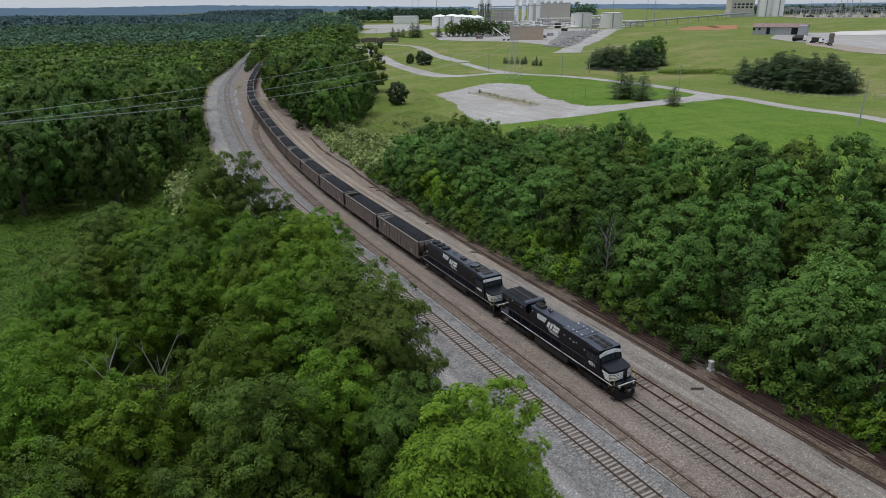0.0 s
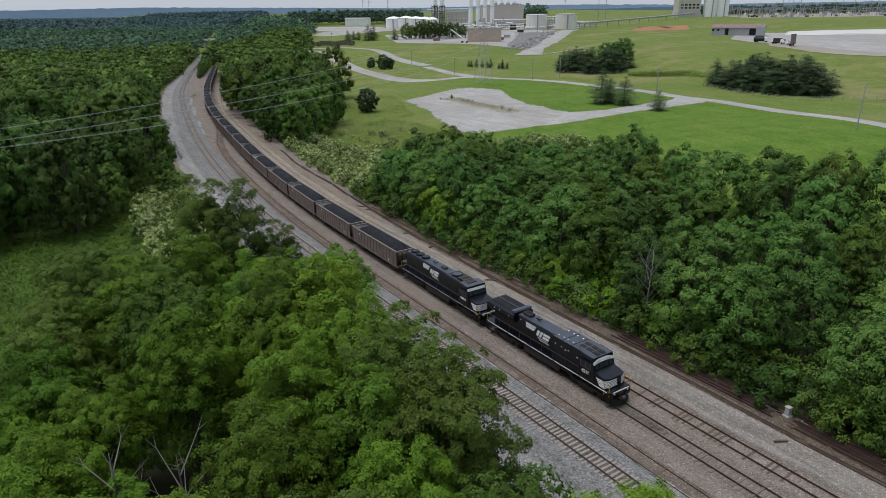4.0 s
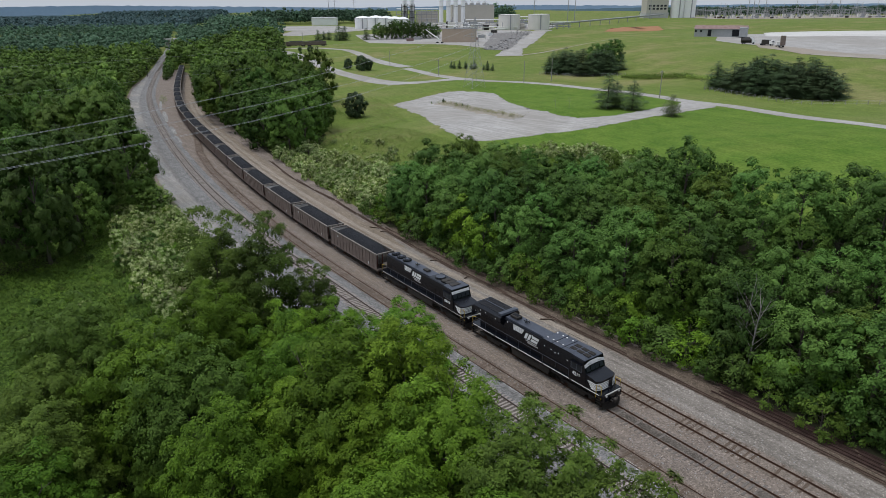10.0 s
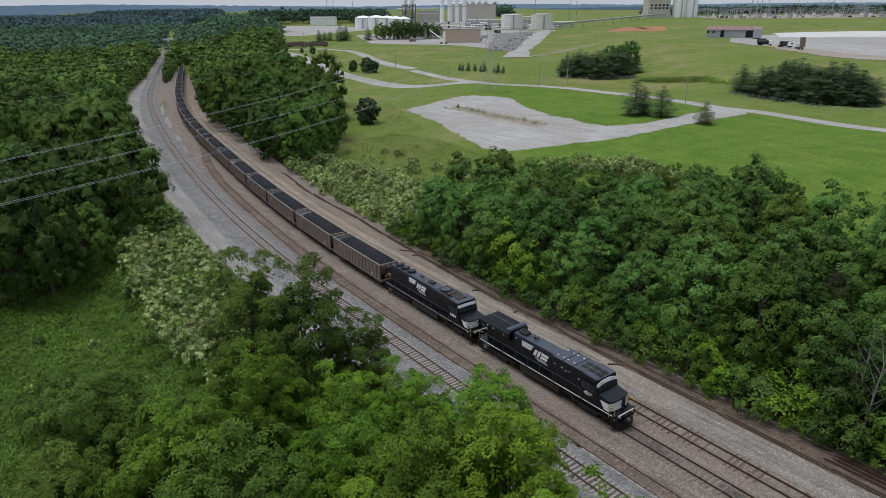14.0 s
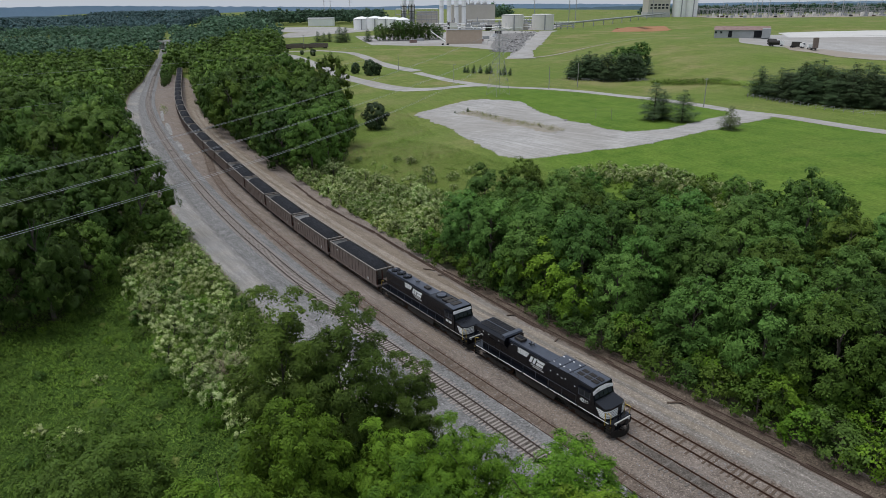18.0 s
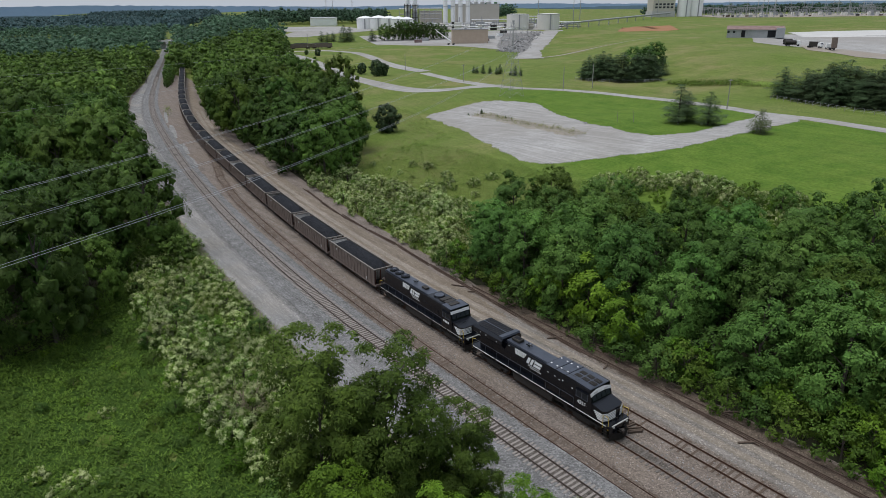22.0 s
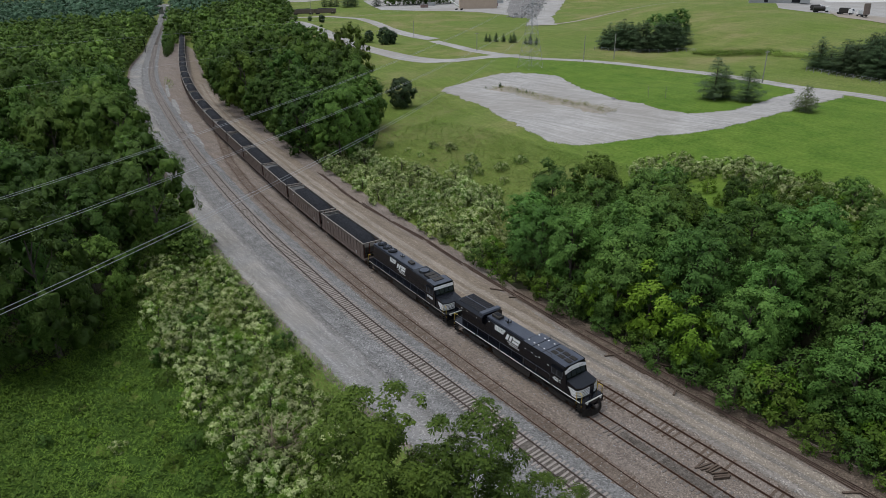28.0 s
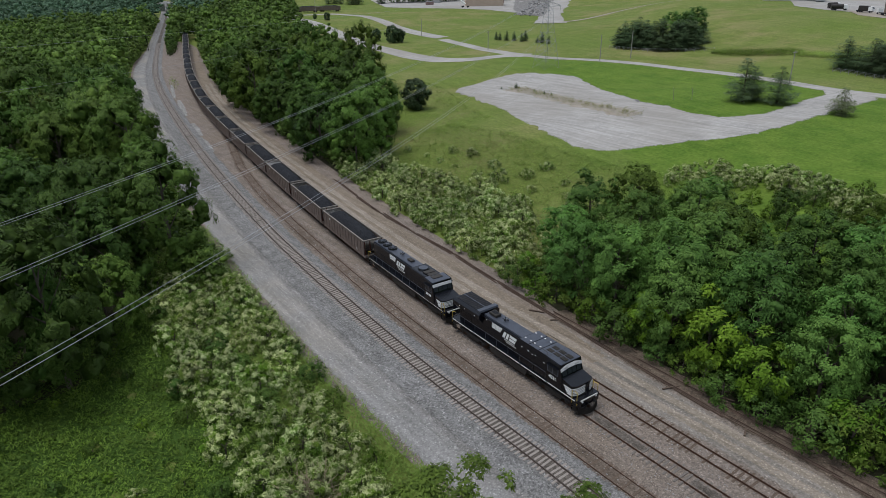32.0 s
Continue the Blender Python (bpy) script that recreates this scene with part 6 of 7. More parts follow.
far_woods("wood_distant", M_LEAF_DIST_HAZE, wedge(1300, 3300, 26, 3), 15, 13.0, 9, 2, 3.0, "distant woodland painted in hazy blue-green", 0.22, 1)
g = np.random.default_rng(79)
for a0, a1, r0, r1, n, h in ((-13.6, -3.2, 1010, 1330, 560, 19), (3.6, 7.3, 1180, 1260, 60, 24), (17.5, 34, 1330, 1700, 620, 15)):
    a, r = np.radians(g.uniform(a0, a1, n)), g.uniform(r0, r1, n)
    far_woods("wood_behind_plant", M_LEAF_MID_HAZE, np.stack([-4 + r * np.sin(a), 6 + r * np.cos(a)], 1), 8.0, h, 11, 5, 1.3, "dark wood behind the power plant, tinted for haze", 0.3, 1)


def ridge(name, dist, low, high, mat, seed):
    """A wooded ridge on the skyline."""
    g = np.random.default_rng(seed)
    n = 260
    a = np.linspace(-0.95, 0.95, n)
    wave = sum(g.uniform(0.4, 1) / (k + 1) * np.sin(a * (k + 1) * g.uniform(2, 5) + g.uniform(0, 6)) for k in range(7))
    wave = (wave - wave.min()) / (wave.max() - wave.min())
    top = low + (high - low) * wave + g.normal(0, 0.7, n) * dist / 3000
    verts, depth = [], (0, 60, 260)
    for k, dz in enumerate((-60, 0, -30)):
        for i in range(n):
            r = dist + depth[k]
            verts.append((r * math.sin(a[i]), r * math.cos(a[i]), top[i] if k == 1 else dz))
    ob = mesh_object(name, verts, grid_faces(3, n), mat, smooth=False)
    return tagged(ob, "wooded ridge on the skyline, painted haze blue", "ridge", kind="structure")


# Haze between the two ridges is painted by their blues alone.
ridge("backdrop", 3300, 8, 30, M_RIDGE_NEAR_HAZE, 4)
ridge("backdrop", 4050, 30, 52, M_RIDGE_FAR_HAZE, 9)


# ---------------------------------------------------------------- ground cover
def cover(name, mat, pts, blades, length, width, label, lift=0.9):
    g = np.random.default_rng(len(pts))
    z = ground_z(pts[:, 0], pts[:, 1])
    nr = g.normal(0, 0.25, (len(pts), 3)) + np.array([0, 0, 1.0])
    nr /= np.linalg.norm(nr, axis=1)[:, None]
    me = cloud_mesh(name, *tufts(np.c_[pts, z], nr, g, blades, length, width, lift, -0.35), mat)
    return tagged(new(name, me), label, "grass", kind="stuff")


def region(n, box_sd, inside, seed):
    g = np.random.default_rng(seed)
    s, d = g.uniform(box_sd[0], box_sd[1], n), g.uniform(box_sd[2], box_sd[3], n)
    ok = inside(s, d)
    return np.stack(to_xy(s[ok], d[ok]), 1)


cover("meadow_growth", M_MEADOW, region(46000, (62, 152, -75, -20), lambda s, d: (d < np.interp(s, [60, 100, 120, 150], [-36, -24, -24, -24])) & (d > -75), 11), 4, 0.30, 0.075, "thick green meadow growth", 0.5)
cover("track_grass", M_ROUGH, region(900, (316, 346, 15, 40), lambda s, d: abs(d - (main_d(s) + train_d(s)) / 2 + 0.5) < 1.3 * np.sin(np.pi * (s - 316) / 30), 15), 5, 0.4, 0.07, "strip of grass between the tracks")
cover("dry_clump", M_DRY, region(160, (103, 108, -29, -24), lambda s, d: (s - 105.6) ** 2 / 2.5 + (d + 26.6) ** 2 < 1.2, 16), 8, 1.0, 0.04, "dry straw-coloured grass clump on the bank", 0.8)
cover("bank_grass", M_ROUGH, region(13000, (84, 175, -28, -9), lambda s, d: d < main_d(s) - 8.9, 12), 6, 0.36, 0.045, "rough green grass on the bank")
cover("rough_grass", M_ROUGH, region(16000, (120, 200, 14, 62), lambda s, d: d > train_d(s) + 14, 13), 5, 0.30, 0.05, "rough grass between the track and the lot")
cover("rough_grass", M_ROUGH, region(9000, (195, 260, 40, 95), lambda s, d: d < np.interp(s, [195, 236, 260], [72, 90, 96]), 14), 4, 0.26, 0.05, "rough grass beside the lot")
g = np.random.default_rng(22)
k = g.uniform(0, 1, 500)
cover("reed_line", M_ROUGH, np.stack([99.7 + 15 * k + g.normal(0, 1.0, 500), 288.8 - 20 * k + g.normal(0, 1.0, 500)], 1), 6, 0.6, 0.06, "line of tall reeds in the ditch across the field", 0.9)
a = g.uniform(0, 6.28, 1000)
w = np.sqrt(g.uniform(0, 1, 1000))
cover("rough_patch", M_MEADOW, np.stack([91 + 13 * w * np.cos(a) + 3 * w * np.sin(a), 300 + 5 * w * np.sin(a) - 9 * w * np.cos(a)], 1), 5, 0.6, 0.09, "dark rough growth in the ditch", 0.6)
g = np.random.default_rng(21)
k = g.uniform(0, 1, 700)
ISLAND = [(-4, 267), (2, 258), (6, 246), (10, 234), (15, 222), (19, 212)]
ribbon("lot_island", M_YARDDIRT, offset_line(ISLAND, 2.6), offset_line(ISLAND, -2.4), 0.07, 5, 1.5, "bare tan dirt with weeds in the gravel lot", "dirt", 0.5, True)
cover("lot_weeds", M_WEED, np.stack([np.interp(k, np.linspace(0, 1, 6), [p[0] for p in ISLAND]) + g.normal(0, 1.5, 700), np.interp(k, np.linspace(0, 1, 6), [p[1] for p in ISLAND]) + g.normal(0, 1.6, 700)], 1), 5, 0.26, 0.07, "dry weeds in the middle of the lot")
for x, y, k in ((-2, 266, 0.2), (2.5, 258, 0.1), (4.5, 253, 0.12), (6, 250, 0.1), (-6.5, 268, 0.1)):
    plant(PINE[0], x, y, k, x * 20, "tiny dark conifer seedling in the lot", "seedling", "lot seedlings", "seedling")
for x, y in ((32.5, 224), (36.5, 222)):
    g = np.random.default_rng(int(x))
    t = group("sapling", pose(x, y, float(ground_z(x, y))), "bare thin sapling in the grass", "sapling", "bare saplings")
    o = new("trunk", trunk_mesh("trunk", g, 3.6, 0.05, 7, 0.5, M_DEADWOOD))
    o.parent = t

for s, d, k in ((106.4, -42.8, 0.75), (106.0, -44.4, 0.6), (110.5, -45.5, 0.45), (98.0, -40.0, 0.4), (118.0, -38.0, 0.4)):
    x, y = to_xy(s, d)
    plant(PALE[int(s) % 3], x, y, k, s * 3, "low flowering shrub in the meadow", "shrub", "meadow shrubs", "shrub")
scatter(BUSH, lambda s, d: d < np.interp(s, [86, 150], [-34, -30]), (86, 140, -62, -30), 4.2, (0.14, 0.34),
        "low leafy weed clump in the meadow", "meadow weeds", "weed_clump", "weeds")
scatter(PALE, lambda s, d: d > train_d(s) + 18 and d < np.interp(s, [124, 150, 190], [40, 52, 44]), (124, 192, 20, 54), 5.2, (0.3, 0.7),
        "low flowering shrub in the rough grass", "rough grass shrubs", "shrub", "shrub")
x, y = to_xy(157.5, 40.7)
plant(PALE[1], x, y, 0.9, 20, "greyish dry bush in the rough grass", "bush", "", "bush")
# turf under the meadow's growth
s_turf = np.arange(58, 156, 4.0)
ribbon("meadow_turf", M_TURF, [to_xy(s, -78) for s in s_turf], [to_xy(s, float(np.interp(s, [60, 100, 120, 156], [-36, -25, -25, -25]))) for s in s_turf], 0.04, 12, 3.0, "dark green turf of the meadow", "meadow")
# soil under the trees, with the crowns' shade worked into its near-black colour
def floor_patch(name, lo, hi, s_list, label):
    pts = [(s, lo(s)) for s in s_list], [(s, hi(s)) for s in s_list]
    ribbon(name, M_SHADED_LITTER, [to_xy(*p) for p in pts[0]], [to_xy(*p) for p in pts[1]], 0.05, 12, 3.0, label, "soil")


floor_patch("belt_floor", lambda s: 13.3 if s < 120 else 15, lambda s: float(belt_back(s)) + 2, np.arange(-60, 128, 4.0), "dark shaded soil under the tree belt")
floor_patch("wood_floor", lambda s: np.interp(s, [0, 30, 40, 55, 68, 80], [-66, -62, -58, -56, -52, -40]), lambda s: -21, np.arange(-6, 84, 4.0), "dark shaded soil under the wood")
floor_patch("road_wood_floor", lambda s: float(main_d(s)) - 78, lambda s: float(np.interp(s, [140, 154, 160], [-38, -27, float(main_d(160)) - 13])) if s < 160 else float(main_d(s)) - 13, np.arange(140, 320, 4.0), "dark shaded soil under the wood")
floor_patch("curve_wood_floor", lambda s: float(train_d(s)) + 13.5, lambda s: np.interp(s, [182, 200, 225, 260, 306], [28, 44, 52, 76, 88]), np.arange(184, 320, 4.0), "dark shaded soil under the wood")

# ---------------------------------------------------------------- line-side things
def rail_pile(s0, s1, d0, rows, label, seed, lean=0.0, mat=None):
    g = np.random.default_rng(seed)
    x, y = to_xy((s0 + s1) / 2, d0)
    t = group("rail_pile", pose(x, y, 0.03, 0, 0, math.degrees(math.atan2(U[1], U[0]) - lean)), label, "rail pile", "piles of old rails")
    half = (s1 - s0) / 2
    for i in range(rows):
        for layer in range(2 if i % 3 == 1 else 1):
            off = (i - rows / 2) * 0.2 + g.normal(0, 0.03)
            a, b = -half + g.uniform(-1, 1.5), half + g.uniform(-1.5, 1)
            skew = g.normal(0, 0.08)
            bm = bmesh.new()
            z = layer * 0.17
            sh = [(-0.07, 0), (-0.07, 0.02), (-0.015, 0.04), (-0.015, 0.12), (-0.036, 0.13), (-0.036, 0.165), (0.036, 0.165), (0.036, 0.13), (0.015, 0.12), (0.015, 0.04), (0.07, 0.02), (0.07, 0)]
            va = [bm.verts.new((a, -off + p - skew, q + z)) for p, q in sh]
            vb = [bm.verts.new((b, -off + p + skew, q + z)) for p, q in sh]
            bm.faces.new(va), bm.faces.new(vb[::-1])
            for j in range(12):
                bm.faces.new((va[j], va[(j + 1) % 12], vb[(j + 1) % 12], vb[j]))
            bmesh.ops.recalc_face_normals(bm, faces=bm.faces)
            part("rail", bm, mat or M_RAIL_OLD, t)
    return t


rail_pile(27, 47, 11.8, 13, "stack of long rusty rails on the ground", 1, mat=M_RAIL_STACK)
rail_pile(9, 24, 12.0, 15, "wide stack of long rusty rails on the ground", 2, mat=M_RAIL_STACK)
rail_pile(-8, 8, 12.6, 10, "stack of long rusty rails on the ground", 3, mat=M_RAIL_STACK)
for k, s0 in enumerate(np.arange(-12, 176, 11.5)):
    g = np.random.default_rng(60 + k)
    m = s0 + 5.7
    tilt = math.atan(float(train_d(s0 + 11.4) + line_d(s0 + 11.4) - train_d(s0) - line_d(s0)) / 11.4)
    rail_pile(s0, s0 + 11.4, float(train_d(m) + line_d(m)) + g.normal(0, 0.1), 2 if k % 3 else 3, "few rusty rails laid along the foot of the trees", 40 + k, tilt)
    if 50 < s0 < 105:
        rail_pile(s0 + 3, s0 + 12, float(train_d(m) + line_d(m)) + 1.3 + g.normal(0, 0.2), 3, "few rusty rails thrown along the foot of the trees", 70 + k)


def concrete_box(s, d):
    x, y = to_xy(s, d)
    t = group("concrete_box", pose(x, y, 0.03, 0, 0, 25), "small white concrete marker box by the rail pile", "concrete box")
    part("base", box(bmesh.new(), -0.35, 0.35, -0.35, 0.35, 0, 0.25, 0.03), M_CONCRETE, t)
    part("post", box(bmesh.new(), -0.25, 0.25, -0.25, 0.25, 0.25, 1.1, 0.04), M_CONCRETE, t)
    part("cap", box(bmesh.new(), -0.3, 0.3, -0.3, 0.3, 1.1, 1.2, 0.03), M_CONCRETE, t)


concrete_box(25.4, 12.3)
g = np.random.default_rng(31)
for i in range(34):
    s = g.uniform(-10, 125)
    d = float(train_d(s) + line_d(s)) + g.choice([1.0, 1.8, 2.6, -0.9]) + g.normal(0, 0.3)
    x, y = to_xy(s, d)
    t = group("scrap_tie", pose(x, y, 0.12, 0, 0, g.uniform(0, 180) if i % 3 else 125 + g.normal(0, 12)), "split old wooden tie lying in the debris", "railway tie", "loose old ties")
    l = g.uniform(0.4, 1.1)
    part("timber", box(bmesh.new(), -l, l, -0.1, 0.1, 0, 0.13, 0.02), M_OLDTIE, t)
for i in range(8):
    x, y = to_xy(80.2 - 0.33 * i + g.normal(0, 0.1), 2.35 + g.normal(0, 0.2))
    t = group("scrap_tie", pose(x, y, 0.04, 0, 0, 20 + g.normal(0, 10)), "rotten wooden tie piece heaped between the tracks", "railway tie", "heaped old ties")
    part("timber", box(bmesh.new(), -0.75, 0.75, -0.09, 0.09, 0, 0.12 + 0.02 * i, 0.02), M_OLDTIE, t)
g = np.random.default_rng(33)
n = 9000
s = g.uniform(-30, 190, n)
d = main_d(s) + g.choice([-2.6, -1.9, 1.9, 2.4, 4.3, 6.6, 10.6, 12.4, 15.0], n) + g.normal(0, 0.55, n)
sz = g.uniform(0.035, 0.09, n)
x, y = to_xy(s, d)
c = np.c_[x, y, np.full(n, 0.06) + np.where(np.abs(d - main_d(s)) < 2.2, 0.17, 0)]
octa = np.array([(1, 0, 0), (0, 1, 0), (-1, 0, 0), (0, -1, 0), (0, 0, 0.8), (0, 0, -0.5)])
v = (c[:, None] + octa[None] * sz[:, None, None] * g.uniform(0.6, 1.4, (n, 6, 1))).reshape(-1, 3)
f = np.array([(0, 1, 4, 4), (1, 2, 4, 4), (2, 3, 4, 4), (3, 0, 4, 4)])
faces = [tuple(r[:3]) for r in (f[None] + 6 * np.arange(n)[:, None, None]).reshape(-1, 4).tolist()]
tagged(mesh_object("loose_stones", v.tolist(), faces, M_STONE), "loose crushed stones between the tracks", "stones", kind="stuff")


# ---------------------------------------------------------------- poles, tower, wires, fence
def utility_pole(x, y, height, label, mat, arm=True, lean=0.0):
    t = group("utility_pole", pose(x, y, float(ground_z(x, y)), 0, lean, 35), label, "utility pole", "poles along the lane")
    part("shaft", rod(bmesh.new(), (0, 0, -0.5), (0, 0, height), 0.17, 0.11, 8), mat, t)
    if arm:
        a = part("crossarm", box(bmesh.new(), -1.2, 1.2, -0.06, 0.06, height - 0.6, height - 0.45), mat, t)
        for k in (-1.1, -0.4, 0.4, 1.1):
            part("insulator", rod(bmesh.new(), (k, 0, height - 0.45), (k, 0, height - 0.25), 0.05, n=6), M_DULLWHITE, a)
    return t


utility_pole(71.7, 240.5, 9.2, "weathered grey wooden utility pole by the lane", M_POLE)
utility_pole(46.3, 305, 9.5, "plain grey wooden pole by the lane", M_POLE, False)
utility_pole(33.6, 300.6, 9.0, "thin grey lamp pole by the lane", M_POLE, False)
utility_pole(90.6, 148.3, 10.2, "pale metal pole standing in the field", M_GALV, False, 1.0)
utility_pole(-1.7, 353.5, 8.0, "weathered grey wooden utility pole by the lane", M_POLE)
utility_pole(-29.7, 431.5, 9.0, "plain grey wooden pole by the lane", M_POLE, False)
utility_pole(-104, 560, 11.0, "weathered grey wooden utility pole by the lane", M_POLE)
utility_pole(-80, 640, 12.0, "weathered grey wooden utility pole by the yard", M_POLE)


def lattice_tower(x, y, height, foot, label, turn=30):
    t = group("lattice_tower", pose(x, y, float(ground_z(x, y)) - 0.1, 0, 0, turn), label, "transmission tower", "transmission towers")
    def half(z):
        return np.interp(z, [0, height * 0.55, height * 0.8, height], [foot / 2, foot * 0.2, foot * 0.14, 0.25])
    levels = np.r_[np.linspace(0, height * 0.55, 6), np.linspace(height * 0.62, height, 6)]
    corner = ((1, 1), (-1, 1), (-1, -1), (1, -1))
    for cx, cy in corner:
        bm = bmesh.new()
        tube(bm, [(cx * half(a), cy * half(a), a) for a in levels], 0.06, 4)
        part("leg", bm, M_GALV, t)
    for a, b in zip(levels, levels[1:]):
        for i in range(4):
            (ax, ay), (bx, by) = corner[i], corner[(i + 1) % 4]
            part("brace", rod(bmesh.new(), (ax * half(a), ay * half(a), a), (bx * half(b), by * half(b), b), 0.03, n=4), M_GALV, t)
            part("brace", rod(bmesh.new(), (bx * half(a), by * half(a), a), (ax * half(b), ay * half(b), b), 0.03, n=4), M_GALV, t)
            part("brace", rod(bmesh.new(), (ax * half(b), ay * half(b), b), (bx * half(b), by * half(b), b), 0.028, n=4), M_GALV, t)
    for z, w in ((height * 0.74, 5.2), (height * 0.87, 4.2)):
        for way in (1, -1):
            bm = bmesh.new()
            h = float(half(z))
            for yy in (-h, h):
                rod(bm, (way * h, yy, z), (way * w, 0, z + 0.3), 0.05, n=4)
                rod(bm, (way * h, yy, z + 1.4), (way * w, 0, z + 0.3), 0.05, n=4)
            arm = part("crossarm", bm, M_GALV, t)
            part("insulator", rod(bmesh.new(), (way * w, 0, z + 0.25), (way * w, 0, z - 1.3), 0.08, n=6), M_DULLWHITE, arm)
    return t


lattice_tower(11.4, 288, 27, 6.5, "grey steel lattice transmission tower by the lot")
lattice_tower(-76, 30.6, 31, 6.5, "grey steel lattice transmission tower at the far side of the meadow")


def wire(name, a, b, sag, r, label):
    bm = bmesh.new()
    n = 40
    pts = []
    for i in range(n + 1):
        u = i / n
        p = Vector(a).lerp(Vector(b), u)
        p.z -= 4 * sag * u * (1 - u)
        pts.append(p)
    tube(bm, pts, r, 4)
    me = bpy.data.meshes.new(name)
    bm.to_mesh(me)
    bm.free()
    me.materials.append(M_WIRE)
    return tagged(new(name, me), label, "power line", "power lines over the tracks")


for a, b, sag in (((14, 288, 23.5), (-73.2, 30.6, 27.6), 6.1), ((11, 288, 23.9), (-114, -26, 28.9), 6.0), ((9, 288, 30.3), (-112.8, 12.5, 24.9), 5.9)):
    for k in (0, 0.45):
        wire("power_line", (a[0] + k, a[1] - k, a[2]), (b[0] + k, b[1] - k, b[2]), sag, 0.018, "pale sagging power line across the tracks")
wire("power_line", (-40, 330, 18), (-190, 107, 18), 1.5, 0.018, "pale sagging power line across the tracks")
wire("power_line", (-10, 420, 22), (-230, 200, 20), 2.0, 0.018, "pale sagging power line across the tracks")


def fence(pts, gap, label):
    line = np.array(pts, float)
    way = np.r_[0, np.cumsum(np.hypot(*np.diff(line, axis=0).T))]
    at = np.arange(0, way[-1], gap)
    p = np.stack([np.interp(at, way, line[:, 0]), np.interp(at, way, line[:, 1])], 1)
    z = ground_z(p[:, 0], p[:, 1])
    t = group("fence", pose(0, 0, 0), label, "fence")
    for (x, y), h in zip(p, z):
        part("post", rod(bmesh.new(), (x, y, h - 0.2), (x, y, h + 1.4), 0.07, n=6), M_POLE, t)
    for k in (0.5, 0.9, 1.3):
        bm = bmesh.new()
        tube(bm, [(*q, h + k) for q, h in zip(p, z)], 0.02, 3)
        part("strand", bm, M_GALV, t)


fence([(94, 257), (101, 227), (107, 212.5), (118, 208), (134, 203)], 3.0, "wire fence on wooden posts before the pines")
fence([(46, 333), (56, 321), (68, 317), (82, 312)], 3.5, "wire fence on wooden posts by the lane")

# signal and road bridge up the line
x, y = to_xy(446, float(main_d(446)) - 4.5)
t = group("signal_mast", pose(x, y, 0, 0, 0, 30), "dark two-headed railway signal mast", "railway signal")
part("mast", rod(bmesh.new(), (0, 0, 0), (0, 0, 6.5), 0.09, n=8), M_STEEL, t)
for z in (4.6, 6.0):
    part("signal_head", box(bmesh.new(), -0.25, 0.25, -0.35, 0.35, z - 0.55, z + 0.55, 0.05), M_BLACK, t)
part("ladder", box(bmesh.new(), 0.15, 0.2, -0.2, 0.2, 0, 6), M_STEEL, t)
part("base", box(bmesh.new(), -0.4, 0.4, -0.4, 0.4, 0, 0.4), M_CONCRETE, t)
x, y = to_xy(775, float(main_d(775)))
t = group("road_bridge", pose(x, y, 0, 0, 0, math.degrees(math.atan2(U[1], U[0])) - 70), "pale concrete road bridge over the railway", "bridge")
part("deck", box(bmesh.new(), -4, 4, -8, 8, 7.0, 8.0), M_CONCRETE, t)
for xx in (-4, 3.8):
    part("parapet", box(bmesh.new(), xx, xx + 0.2, -8, 8, 8.0, 8.8), M_CONCRETE, t)
for yy in (-7, 7):
    part("pier", box(bmesh.new(), -3, 3, yy - 0.6, yy + 0.6, 0, 7), M_CONCRETE, t)


# ---------------------------------------------------------------- power plant
def ring(bm, x, y, z0, z1, r0, r1=None, n=28):
    rod(bm, (x, y, z0), (x, y, z1), r0, r1, n)
    return bm


def storage_tank(x, y, r, h, label, dome=0.0, mat=None):
    z = float(ground_z(x, y)) - 0.5
    t = group("storage_tank", pose(x, y, z), label, "storage tank", "storage tanks of the plant")
    part("shell", ring(bmesh.new(), 0, 0, 0, h, r), mat or M_TANK, t)
    bm = ring(bmesh.new(), 0, 0, h, h + max(0.4, dome * 0.6), r * 1.01, r * 0.6)
    if dome:
        ring(bm, 0, 0, h + dome * 0.6, h + dome, r * 0.6, 0.5)
    part("roof", bm, mat or M_TANK, t)
    part("rim", ring(bmesh.new(), 0, 0, h - 0.4, h, r * 1.02), M_GALV, t)
    part("stair", box(bmesh.new(), -0.6, 0.6, -r - 0.8, -r, 0, h), M_GALV, t)
    return t


storage_tank(82.4, 743, 11.3, 15.5, "cream cylindrical storage tank at the power plant")
storage_tank(113.8, 743, 11.3, 15.5, "cream cylindrical storage tank at the power plant")
for x, y, r, h in ((-77, 812, 9.5, 12), (-62, 806, 9.5, 12.5), (-50, 800, 9.5, 12), (-40, 792, 8, 11.5), (-31, 783, 7.5, 11)):
    storage_tank(x, y, r, h, "white domed storage tank at the power plant", 2.5, M_TANK_WHITE)


def chimney(x, y, base, r, h, label):
    t = group("chimney", pose(x, y, base), label, "chimney", "chimneys of the plant")
    part("shaft", ring(bmesh.new(), 0, 0, 0, h, r, r * 0.92, 20), M_TANK_WHITE, t)
    part("collar", ring(bmesh.new(), 0, 0, h * 0.4, h * 0.4 + 0.6, r * 1.1, n=20), M_GALV, t)
    part("footing", ring(bmesh.new(), 0, 0, -8, 2.0, r * 1.25, n=20), M_CONCRETE, t)
    return t


for x in (13.5, 22.2, 30.8, 39.5):
    chimney(x, 843, 18.5, 2.6, 48, "tall white steel exhaust chimney")
